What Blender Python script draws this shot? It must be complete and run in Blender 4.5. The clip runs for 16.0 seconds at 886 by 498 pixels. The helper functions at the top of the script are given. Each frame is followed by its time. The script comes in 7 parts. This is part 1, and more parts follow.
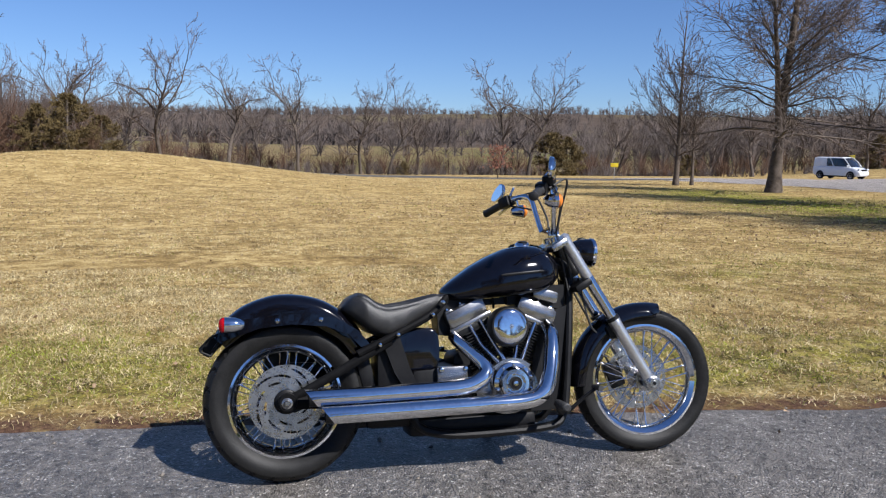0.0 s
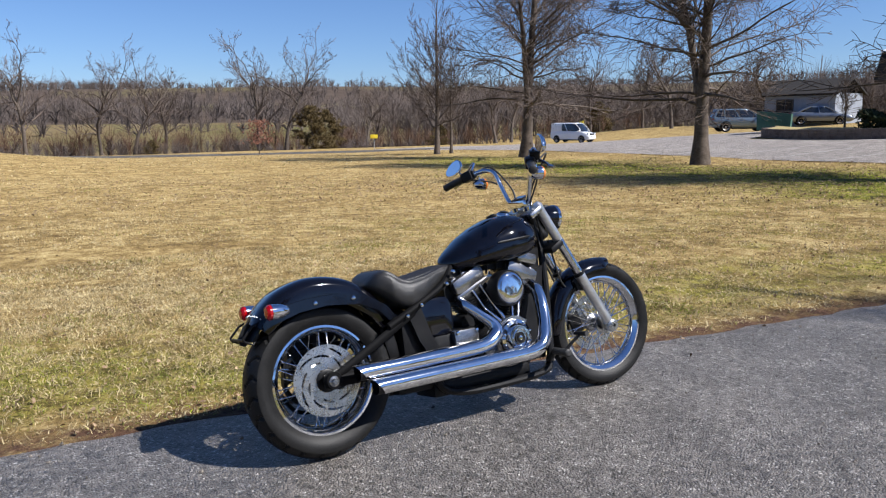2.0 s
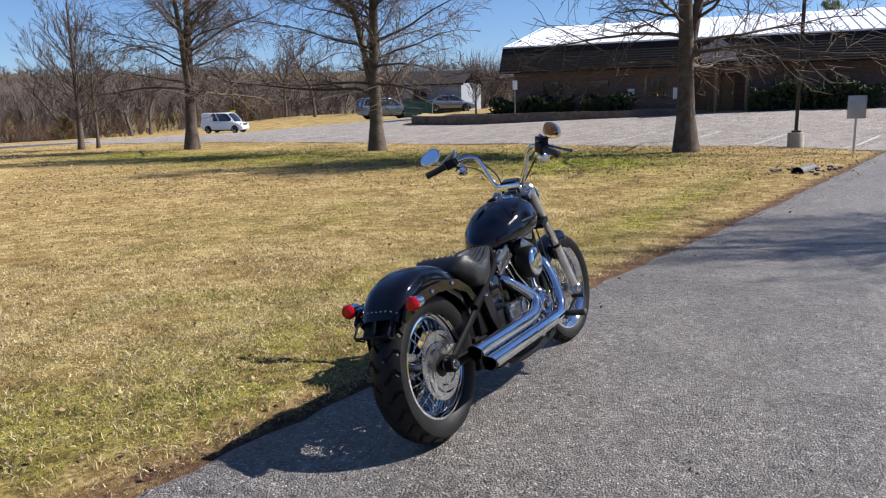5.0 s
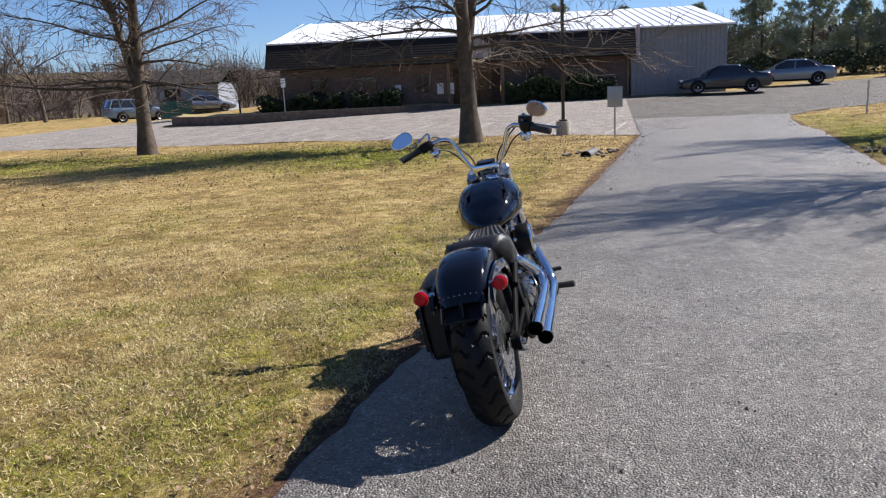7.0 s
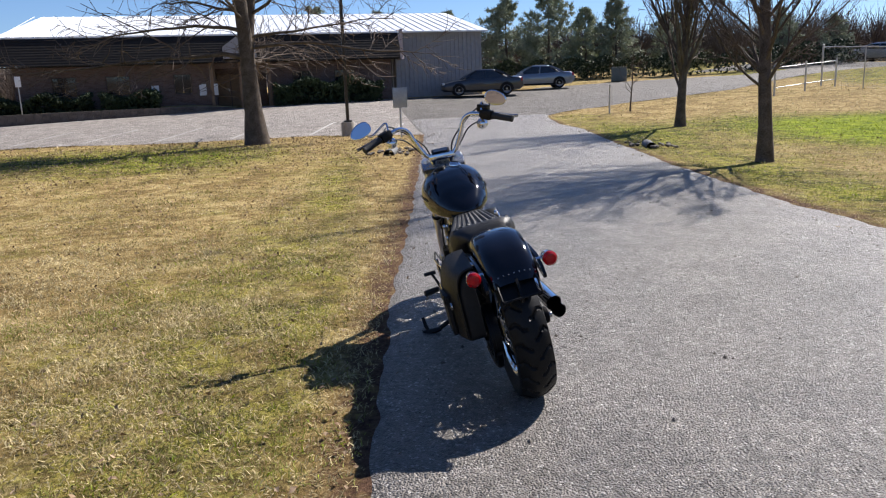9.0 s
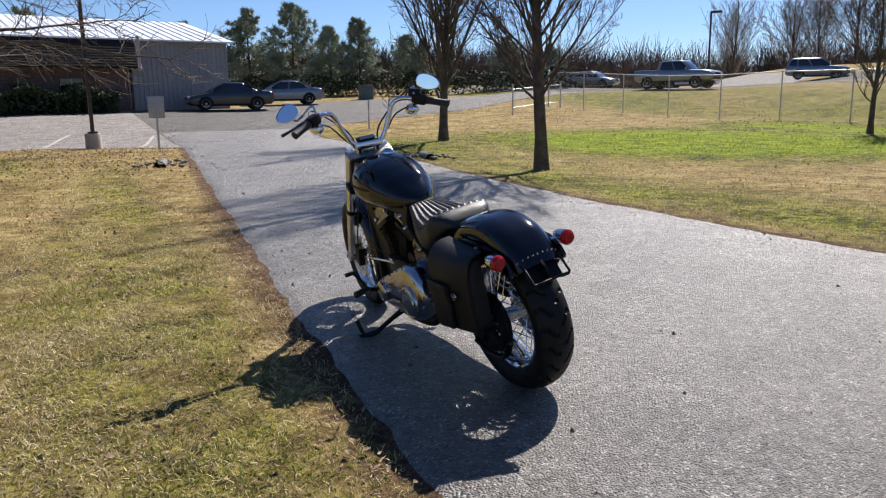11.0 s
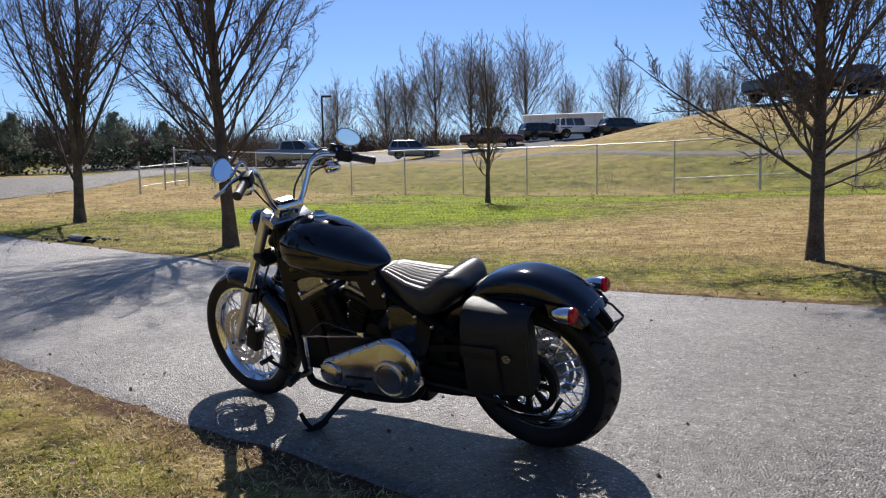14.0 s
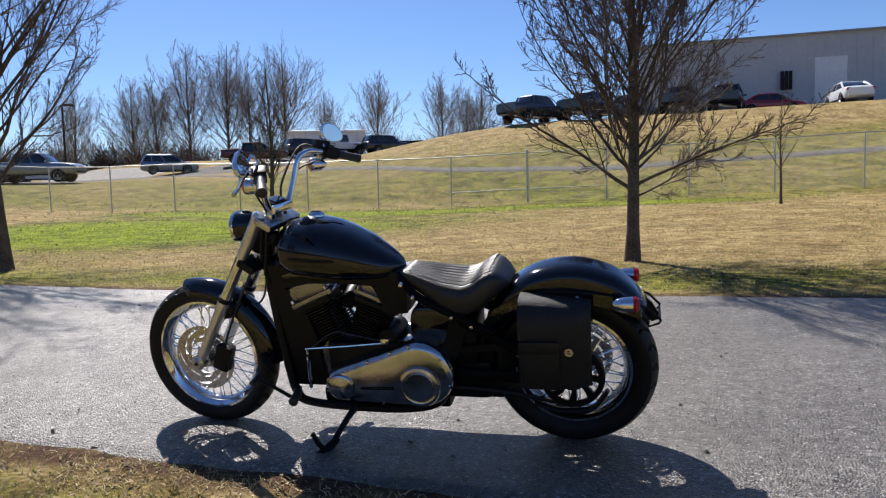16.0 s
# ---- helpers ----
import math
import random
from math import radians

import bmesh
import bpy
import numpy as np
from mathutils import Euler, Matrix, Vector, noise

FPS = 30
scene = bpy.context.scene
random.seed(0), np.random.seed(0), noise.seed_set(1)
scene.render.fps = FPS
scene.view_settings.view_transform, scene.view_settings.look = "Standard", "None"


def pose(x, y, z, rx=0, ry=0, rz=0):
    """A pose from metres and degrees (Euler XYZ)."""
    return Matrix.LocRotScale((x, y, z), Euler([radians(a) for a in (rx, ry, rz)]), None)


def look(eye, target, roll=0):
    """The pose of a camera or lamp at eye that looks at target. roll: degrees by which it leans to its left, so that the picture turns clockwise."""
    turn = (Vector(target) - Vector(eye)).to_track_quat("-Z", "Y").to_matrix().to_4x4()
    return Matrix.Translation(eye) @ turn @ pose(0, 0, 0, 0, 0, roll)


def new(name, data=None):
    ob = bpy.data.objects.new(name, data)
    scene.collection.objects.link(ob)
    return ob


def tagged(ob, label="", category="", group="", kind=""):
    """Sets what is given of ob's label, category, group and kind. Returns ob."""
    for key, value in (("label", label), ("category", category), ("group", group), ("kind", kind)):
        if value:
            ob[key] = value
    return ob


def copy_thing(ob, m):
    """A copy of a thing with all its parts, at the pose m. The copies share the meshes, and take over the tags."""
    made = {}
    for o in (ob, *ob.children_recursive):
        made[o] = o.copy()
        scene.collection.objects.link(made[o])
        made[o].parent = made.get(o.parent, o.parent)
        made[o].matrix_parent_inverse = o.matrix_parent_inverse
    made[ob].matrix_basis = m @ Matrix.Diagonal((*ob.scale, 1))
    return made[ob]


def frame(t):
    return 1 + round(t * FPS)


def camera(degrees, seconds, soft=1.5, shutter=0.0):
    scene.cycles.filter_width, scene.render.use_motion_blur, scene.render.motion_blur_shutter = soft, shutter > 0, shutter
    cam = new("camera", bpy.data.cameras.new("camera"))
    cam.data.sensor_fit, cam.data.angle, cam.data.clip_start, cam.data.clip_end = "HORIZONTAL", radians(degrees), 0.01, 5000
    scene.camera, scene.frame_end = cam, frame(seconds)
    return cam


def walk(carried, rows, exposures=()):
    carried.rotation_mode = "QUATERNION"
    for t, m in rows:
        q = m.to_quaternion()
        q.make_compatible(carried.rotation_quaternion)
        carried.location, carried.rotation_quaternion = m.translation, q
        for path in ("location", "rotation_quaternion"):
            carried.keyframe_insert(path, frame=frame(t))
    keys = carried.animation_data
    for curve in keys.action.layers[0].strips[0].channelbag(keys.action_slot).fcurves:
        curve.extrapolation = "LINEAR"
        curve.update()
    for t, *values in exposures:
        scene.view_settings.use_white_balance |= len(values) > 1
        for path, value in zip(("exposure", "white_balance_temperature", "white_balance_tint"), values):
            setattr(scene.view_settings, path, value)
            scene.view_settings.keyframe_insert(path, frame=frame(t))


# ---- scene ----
# ---- camera and walk ----
cam = camera(61.00, 16.0, 1.2)
# seconds, eye (m), pitch, roll, heading (degrees)
ROWS = [
    (0, -0.031, -2.992, 1.345, -7.54, 0.83, -13.31),
    (0.5, -0.305, -3.000, 1.376, -8.12, 0.26, -17.60),
    (1, -0.571, -2.940, 1.356, -8.72, -0.22, -22.14),
    (1.5, -0.814, -2.853, 1.375, -9.21, -0.55, -26.92),
    (2, -1.131, -2.804, 1.380, -9.56, -0.73, -31.96),
    (2.5, -1.410, -2.719, 1.406, -9.88, -0.90, -36.94),
    (3, -1.653, -2.539, 1.397, -10.15, -0.98, -41.62),
    (3.5, -1.894, -2.352, 1.402, -10.33, -1.07, -46.07),
    (4, -2.204, -2.133, 1.428, -10.45, -1.07, -50.53),
    (4.2, -2.297, -2.039, 1.429, -10.51, -1.07, -52.30),
    (6.5, -2.894, -0.692, 1.379, -11.47, -2.25, -72.46),
    (7, -2.969, -0.424, 1.368, -11.53, -2.47, -77.58),
    (7.5, -3.031, -0.148, 1.373, -11.58, -2.56, -82.83),
    (8, -3.043, 0.180, 1.354, -11.65, -2.40, -87.86),
    (8.5, -3.086, 0.486, 1.344, -11.81, -2.31, -92.27),
    (9, -3.073, 0.714, 1.338, -12.03, -2.15, -96.26),
    (11.5, -2.314, 1.849, 1.144, -10.35, -0.56, -121.47),
    (12, -2.099, 2.010, 1.129, -9.37, -0.47, -126.37),
    (12.5, -1.948, 2.190, 1.124, -8.24, -0.45, -131.07),
    (13, -1.772, 2.430, 1.129, -7.24, -0.56, -135.90),
    (13.5, -1.565, 2.570, 1.100, -6.42, -0.90, -140.77),
    (14, -1.302, 2.680, 1.095, -5.72, -1.26, -145.67),
    (14.5, -1.056, 2.827, 1.082, -5.24, -1.57, -150.42),
    (15, -0.795, 2.944, 1.070, -4.99, -1.75, -155.15),
    (15.5, -0.515, 2.992, 1.042, -4.92, -1.56, -159.79),
    (16, -0.278, 3.051, 1.036, -4.86, -1.36, -164.17),
]


def seen_from(x, y, z, pitch, roll, heading):
    return Matrix.Translation((x, y, z)) @ Matrix.Rotation(radians(heading), 4, "Z") @ Matrix.Rotation(radians(90 + pitch), 4, "X") @ Matrix.Rotation(radians(roll), 4, "Z")


walk(cam, [(t, seen_from(*row)) for t, *row in ROWS], [(0.0, 0.68, 6150, 12), (4.0, 0.83, 6350, 12), (9.0, 0.84, 6500, 12), (11.5, 0.70, 6500, 12), (12.75, 0.66, 6500, 12), (14.5, 0.72, 6450, 12), (16.0, 0.74, 6450, 12)])

# ---- sky and sun ----
SUN_AZ, SUN_EL = -52.0, 45.0          # where the sun stands: degrees from +x towards +y, and above the ground
world = bpy.data.worlds.new("sky")
scene.world = world
world.use_nodes = True
wn = world.node_tree.nodes
sky = wn.new("ShaderNodeTexSky")
sky.sky_type, sky.sun_disc = "NISHITA", False
sky.sun_elevation, sky.sun_rotation = radians(SUN_EL), radians(90 - SUN_AZ)
sky.altitude, sky.air_density, sky.dust_density, sky.ozone_density = 800, 1.0, 0.3, 5.0
wn["Background"].inputs["Strength"].default_value = 0.060
tint = wn.new("ShaderNodeMix")
tint.data_type, tint.blend_type = "RGBA", "MULTIPLY"
tint.inputs[0].default_value = 1.0
tint.inputs[7].default_value = (0.86, 0.97, 1.17, 1)
world.node_tree.links.new(sky.outputs["Color"], tint.inputs[6])
world.node_tree.links.new(tint.outputs[2], wn["Background"].inputs["Color"])
sun = new("sun", bpy.data.lights.new("sun", "SUN"))
sun.data.energy, sun.data.angle, sun.data.color = 5.0, radians(0.53), (1.0, 0.96, 0.90)
sun.matrix_world = look((0, 0, 40), (-math.cos(radians(SUN_AZ)), -math.sin(radians(SUN_AZ)), 40 - math.tan(radians(SUN_EL))))

# ---- materials ----
def grown(name, c1, c2, scale=20.0, rough=0.6, metal=0.0, bump=0.0, bump_scale=None, fine=None, rough_var=0.0, coat=0.0, spec=0.5, island=0.0):
    """A surface that wanders between two colours at one scale, with a finer grain on top, and relief."""
    m = bpy.data.materials.new(name)
    m.use_nodes = True
    n, l = m.node_tree.nodes, m.node_tree.links
    b = n["Principled BSDF"]
    tc = n.new("ShaderNodeTexCoord")
    big = n.new("ShaderNodeTexNoise")
    big.inputs["Scale"].default_value, big.inputs["Detail"].default_value = scale, 5
    l.new(tc.outputs["Object"], big.inputs["Vector"])
    small = n.new("ShaderNodeTexNoise")
    small.inputs["Scale"].default_value, small.inputs["Detail"].default_value = fine or scale * 9, 4
    l.new(tc.outputs["Object"], small.inputs["Vector"])
    mean = n.new("ShaderNodeMath")
    mean.operation = "MULTIPLY_ADD"
    l.new(small.outputs["Fac"], mean.inputs[0])
    mean.inputs[1].default_value = 0.5
    half = n.new("ShaderNodeMath")
    half.operation = "MULTIPLY"
    half.inputs[1].default_value = 0.5
    l.new(big.outputs["Fac"], half.inputs[0])
    l.new(half.outputs[0], mean.inputs[2])
    ramp = n.new("ShaderNodeValToRGB")
    ramp.color_ramp.elements[0].position, ramp.color_ramp.elements[1].position = 0.36, 0.64
    ramp.color_ramp.elements[0].color, ramp.color_ramp.elements[1].color = (*c1, 1), (*c2, 1)
    l.new(mean.outputs[0], ramp.inputs["Fac"])
    col = ramp.outputs["Color"]
    if island:
        geo = n.new("ShaderNodeNewGeometry")
        info = n.new("ShaderNodeObjectInfo")
        add = n.new("ShaderNodeMath")
        l.new(geo.outputs["Random Per Island"], add.inputs[0])
        l.new(info.outputs["Random"], add.inputs[1])
        rng = n.new("ShaderNodeMapRange")
        rng.inputs["From Max"].default_value = 2.0
        rng.inputs["To Min"].default_value, rng.inputs["To Max"].default_value = 1 - island, 1 + island
        l.new(add.outputs[0], rng.inputs["Value"])
        hsv = n.new("ShaderNodeHueSaturation")
        l.new(rng.outputs[0], hsv.inputs["Value"])
        l.new(col, hsv.inputs["Color"])
        col = hsv.outputs["Color"]
    l.new(col, b.inputs["Base Color"])
    b.inputs["Roughness"].default_value, b.inputs["Metallic"].default_value = rough, metal
    b.inputs["Specular IOR Level"].default_value = spec
    if coat:
        b.inputs["Coat Weight"].default_value, b.inputs["Coat Roughness"].default_value = coat, 0.03
    if rough_var:
        rr = n.new("ShaderNodeMapRange")
        rr.inputs["To Min"].default_value, rr.inputs["To Max"].default_value = max(0.02, rough - rough_var), min(1, rough + rough_var)
        l.new(mean.outputs[0], rr.inputs["Value"])
        l.new(rr.outputs[0], b.inputs["Roughness"])
    if bump:
        bt = n.new("ShaderNodeTexNoise")
        bt.inputs["Scale"].default_value, bt.inputs["Detail"].default_value = bump_scale or scale * 12, 6
        l.new(tc.outputs["Object"], bt.inputs["Vector"])
        bp = n.new("ShaderNodeBump")
        bp.inputs["Strength"].default_value, bp.inputs["Distance"].default_value = bump, 0.01
        l.new(bt.outputs["Fac"], bp.inputs["Height"])
        l.new(bp.outputs["Normal"], b.inputs["Normal"])
    return m


def glass(name, colour, rough=0.02, transmission=1.0):
    m = bpy.data.materials.new(name)
    m.use_nodes = True
    b = m.node_tree.nodes["Principled BSDF"]
    b.inputs["Base Color"].default_value = (*colour, 1)
    b.inputs["Roughness"].default_value, b.inputs["Transmission Weight"].default_value = rough, transmission
    return m


GLOSS = grown("black gloss paint", (0.0015, 0.0015, 0.0025), (0.003, 0.003, 0.005), 3, 0.10, coat=0.9, rough_var=0.04, spec=0.08)
BLACK = grown("satin black metal", (0.003, 0.003, 0.0035), (0.008, 0.008, 0.0085), 14, 0.44, rough_var=0.10, bump=0.05, spec=0.20)
MATT = grown("matt black frame paint", (0.003, 0.003, 0.0035), (0.007, 0.007, 0.0075), 14, 0.60, rough_var=0.10, spec=0.06)
POLISHED = grown("worn polished alloy", (0.40, 0.40, 0.41), (0.58, 0.58, 0.59), 16, 0.17, 1.0, rough_var=0.10, bump=0.03)
CHROME = grown("chrome", (0.62, 0.63, 0.65), (0.74, 0.75, 0.77), 9, 0.045, 1.0, rough_var=0.03)
STEEL = grown("brushed aluminium", (0.40, 0.40, 0.40), (0.55, 0.55, 0.54), 22, 0.28, 1.0, rough_var=0.10, bump=0.04)
FORK = grown("polished fork alloy", (0.58, 0.58, 0.58), (0.72, 0.72, 0.72), 12, 0.30, 0.9, rough_var=0.06)
CASTING = grown("cast silver engine paint", (0.22, 0.22, 0.225), (0.34, 0.34, 0.34), 18, 0.22, 0.9, rough_var=0.08, bump=0.05)
RUBBER = grown("tyre rubber", (0.004, 0.004, 0.004), (0.012, 0.0118, 0.0115), 16, 0.50, bump=0.15, rough_var=0.10, spec=0.22)
GRIP = grown("black rubber", (0.012, 0.012, 0.012), (0.022, 0.022, 0.022), 40, 0.55, bump=0.15)
LEATHER = grown("black leather", (0.008, 0.008, 0.0085), (0.020, 0.0195, 0.019), 12, 0.40, bump=0.25, bump_scale=260, rough_var=0.08)
BAGLEATHER = grown("saddlebag leather", (0.006, 0.006, 0.007), (0.014, 0.0135, 0.0135), 8, 0.46, bump=0.3, bump_scale=220, rough_var=0.1, spec=0.3)
REDLENS = grown("red lens", (0.50, 0.002, 0.006), (0.62, 0.004, 0.010), 30, 0.16, coat=0.1, spec=0.3)
REDLENS.node_tree.nodes["Principled BSDF"].inputs["Transmission Weight"].default_value = 0.55
AMBER = grown("amber lens", (0.60, 0.16, 0.02), (0.70, 0.22, 0.03), 30, 0.14, coat=0.5)
CLEAR = glass("clear lens", (0.95, 0.97, 1.0))
SCREEN = grown("display glass", (0.01, 0.012, 0.015), (0.02, 0.022, 0.026), 10, 0.06, coat=1.0)
MIRROR = grown("mirror glass", (0.86, 0.88, 0.90), (0.90, 0.91, 0.92), 2, 0.015, 1.0)
BARK = grown("grey brown bark", (0.052, 0.040, 0.031), (0.150, 0.122, 0.099), 5, 0.9, bump=0.8, bump_scale=34, fine=40, spec=0.2)
TWIG = grown("bare twigs", (0.072, 0.055, 0.045), (0.165, 0.128, 0.104), 0.8, 0.85, spec=0.2)
PALEBARK = grown("pale twigs", (0.19, 0.165, 0.145), (0.31, 0.275, 0.24), 0.8, 0.85, spec=0.2)
REDTWIG = grown("reddish scrub twigs", (0.07225, 0.03825, 0.0255), (0.136, 0.085, 0.05525), 0.5, 0.9, spec=0.2)
PINE = grown("pine needles", (0.16, 0.19, 0.125), (0.34, 0.37, 0.25), 1.2, 0.75, spec=0.3, island=0.35)
CEDAR = grown("rusty cedar needles", (0.07225, 0.051, 0.0221), (0.1445, 0.1062, 0.0425), 1.0, 0.8, spec=0.2, island=0.3)
EVERGREEN = grown("dark hedge leaves", (0.012, 0.022, 0.009), (0.035, 0.055, 0.02), 3, 0.7, spec=0.3, island=0.35)
FARTWIG = grown("pale distant twigs", (0.070, 0.056, 0.049), (0.138, 0.114, 0.102), 0.05, 0.9, spec=0.1, island=0.25)

# ---- tools for meshes ----
def smooth(e0, e1, x):
    t = np.clip((np.asarray(x, float) - e0) / (e1 - e0), 0, 1)
    return t * t * (3 - 2 * t)


def mesh_of(name, verts, faces, material, sharp=35.0):
    me = bpy.data.meshes.new(name)
    me.from_pydata([tuple(v) for v in verts], [], [tuple(f) for f in faces])
    me.materials.append(material)
    if sharp:
        me.polygons.foreach_set("use_smooth", [True] * len(me.polygons))
        me.set_sharp_from_angle(angle=radians(sharp))
    me.update()
    return me


def flat_mesh(name, verts, quads, material, shade=False):
    """A big mesh from numpy arrays of vertices and of equal-sided faces."""
    verts, quads = np.asarray(verts, np.float32), np.asarray(quads, np.int32)
    me = bpy.data.meshes.new(name)
    k = quads.shape[1]
    me.vertices.add(len(verts)), me.loops.add(quads.size), me.polygons.add(len(quads))
    me.vertices.foreach_set("co", verts.ravel())
    me.loops.foreach_set("vertex_index", quads.ravel())
    me.polygons.foreach_set("loop_start", np.arange(len(quads), dtype=np.int32) * k)
    me.polygons.foreach_set("use_smooth", np.full(len(quads), shade))
    me.materials.append(material)
    me.update(calc_edges=True)
    me.validate()
    return me


# ---- the lie of the land ----
LEFT_EDGE = [(-60, 8.5), (-12, 2.3), (-1.27, 0.79), (-0.7, 0.74), (1.6, 0.56), (2.3, 0.48), (3.35, 0.38), (4.5, 0.26), (5.4, 0.12), (7.3, -0.04), (9.1, -0.24), (13.6, -0.72), (19.9, -1.34), (21.0, -1.45)]
RIGHT_EDGE = [(-60, -3.4), (-12, -3.9), (0, -3.95), (1.8, -3.92), (3.2, -4.0), (4.8, -4.1), (7.2, -4.45), (9.7, -4.8), (13.5, -5.5), (16.5, -5.9), (20.7, -6.55), (26, -6.85), (28, -7.3)]
BANK_X = (-40, -10, 2, 6, 9.4, 13.5, 17.6, 21.8, 26, 34, 45)
BANK_Z = (5.7, 5.4, 5.2, 5.35, 5.2, 4.75, 4.0, 3.2, 2.6, 2.2, 1.6)


def left_edge(x):
    return np.interp(x, *zip(*LEFT_EDGE))


def right_edge(x):
    return np.interp(x, *zip(*RIGHT_EDGE))


def wave(x, y, s, seed=0.0):
    """A cheap sum of sines that stands in for rolling unevenness, about -1 to 1."""
    x, y = np.asarray(x, float) / s + seed, np.asarray(y, float) / s - seed
    return (np.sin(x * 1.3 + 1.7 * np.sin(y * 0.9)) + np.sin(y * 1.7 + 1.3 * np.sin(x * 0.7 + 2)) + np.sin((x + y) * 2.3) * 0.5) / 2.5


def height(x, y):
    x, y = np.asarray(x, float), np.asarray(y, float)
    z = -0.014 - 0.009 * np.clip(x, -8, 7.8)
    # a swale beside the driveway to the south, and the lawn's rise beyond it
    z = z - 0.09 * smooth(-3.8, -6.6, y) * smooth(2, 8, x) * smooth(20, 13, x) + 0.06 * smooth(-4, -7, y) * smooth(4, -2, x)
    z = z + 0.33 * smooth(-8, -26, y) * smooth(-48, -26, y)
    # the field falls away to the north
    z = z - 0.016 * np.clip(y - 3, 0, 57)
    # the car park climbs towards the building
    z = z + (np.clip(x - 24, 0, 18) * 0.055 + np.clip(x - 42, 0, 30) * 0.045) * smooth(-60, -30, y) * smooth(58, 22, y)
    # the mound in the mown field, and the dip behind it
    z = z + 1.62 * np.exp(-((x + 9.5) / 11) ** 2 - ((y - 44) / 15) ** 2) + 0.35 * smooth(-14, -40, x) * smooth(20, 45, y)
    # the grass bank to the south with the upper car park on it
    top = np.interp(x, BANK_X, BANK_Z)
    z = z + top * np.interp(y, (-48, -26), (1, 0)) + np.maximum(0, 4.2 - top) * smooth(-48, -66, y) * smooth(70, 50, x)
    # the straw bank beyond the car park
    z = z + 1.5 * smooth(50, 80, x) * smooth(34, 56, y) * smooth(200, 140, y)
    # far hills
    r = np.hypot(x, y)
    z = z - 1.6 * smooth(64, 92, y) + (4.2 + 1.2 * wave(x, y, 70, 6.0)) * smooth(105, 270, y)
    north = smooth(0.0, 0.5, y / (r + 1))
    z = z + smooth(240, 900, r) * (20 + 15 * north + 5 * wave(x, y, 160, 3.0))
    z = z + 0.03 * wave(x, y, 2.6) * smooth(0, 4, np.maximum(y - left_edge(x), right_edge(x) - y))
    return z


# ---- ground ----
def ground_material():
    m = bpy.data.materials.new("dormant lawn")
    m.use_nodes = True
    n, l = m.node_tree.nodes, m.node_tree.links
    b = n["Principled BSDF"]
    tc = n.new("ShaderNodeTexCoord")

    def noise_at(scale, detail=5, rough=0.6):
        t = n.new("ShaderNodeTexNoise")
        t.inputs["Scale"].default_value, t.inputs["Detail"].default_value, t.inputs["Roughness"].default_value = scale, detail, rough
        l.new(tc.outputs["Object"], t.inputs["Vector"])
        return t.outputs["Fac"]

    def ramp(fac, stops):
        r = n.new("ShaderNodeValToRGB")
        e = r.color_ramp.elements
        while len(e) < len(stops):
            e.new(0.5)
        for k, (p, c) in enumerate(stops):
            e[k].position, e[k].color = p, (*c, 1)
        l.new(fac, r.inputs["Fac"])
        return r.outputs["Color"]

    def mix(fac, a, c, kind="MIX"):
        x = n.new("ShaderNodeMix")
        x.data_type, x.blend_type = "RGBA", kind
        for s, v in ((0, fac), (6, a), (7, c)):
            l.new(v, x.inputs[s])
        return x.outputs[2]

    def blend(a, c, e):
        t = None
        for v, w in ((a, 0.38), (c, 0.38), (e, 0.24)):
            k = n.new("ShaderNodeMath")
            k.operation = "MULTIPLY_ADD"
            l.new(v, k.inputs[0])
            k.inputs[1].default_value = w
            k.inputs[2].default_value = 0.0
            if t:
                l.new(t, k.inputs[2])
            t = k.outputs[0]
        return t

    tan = ramp(blend(noise_at(33.88, 4.928, 0.4928), noise_at(5.544, 4.312, 0.462), noise_at(0.9856, 3.696, 0.4312)), [(0.39, (0.125, 0.082, 0.033)), (0.50, (0.295, 0.202, 0.076)), (0.60, (0.51, 0.392, 0.180))])
    green = ramp(blend(noise_at(47.6, 5.44, 0.544), noise_at(8.16, 4.76, 0.51), noise_at(1.428, 4.08, 0.476)), [(0.45, (0.02312, 0.02856, 0.00544)), (0.50, (0.115, 0.119, 0.014)), (0.555, (0.33, 0.306, 0.050))])
    att = n.new("ShaderNodeAttribute")
    att.attribute_name = "lush"
    g = n.new("ShaderNodeMath")
    g.operation = "ADD"
    l.new(att.outputs["Fac"], g.inputs[0])
    l.new(noise_at(1.3, 9, 0.82), g.inputs[1])
    gr = n.new("ShaderNodeMapRange")
    gr.inputs["From Min"].default_value, gr.inputs["From Max"].default_value = 0.80, 1.10
    l.new(g.outputs[0], gr.inputs["Value"])
    col = mix(gr.outputs[0], tan, green)
    # the wet hollow stays a vivid green
    vivid = n.new("ShaderNodeMapRange")
    vivid.inputs["From Min"].default_value, vivid.inputs["From Max"].default_value = 1.12, 1.36
    l.new(g.outputs[0], vivid.inputs["Value"])
    col = mix(vivid.outputs[0], col, ramp(blend(noise_at(59.5, 6.8, 0.68), noise_at(10.2, 5.95, 0.6375), noise_at(1.785, 5.1, 0.595)), [(0.43, (0.040, 0.062, 0.005)), (0.50, (0.175, 0.225, 0.005)), (0.57, (0.36, 0.400, 0.018))]))
    wood = n.new("ShaderNodeAttribute")
    wood.attribute_name = "wood"
    col = mix(wood.outputs["Fac"], col, ramp(noise_at(0.096, 6.4, 0.64), [(0.3, (0.044, 0.032, 0.024)), (0.7, (0.112, 0.084, 0.064))]))
    soil = ramp(noise_at(45, 6), [(0.3, (0.04675, 0.0238, 0.0153)), (0.7, (0.1785, 0.102, 0.06375))])
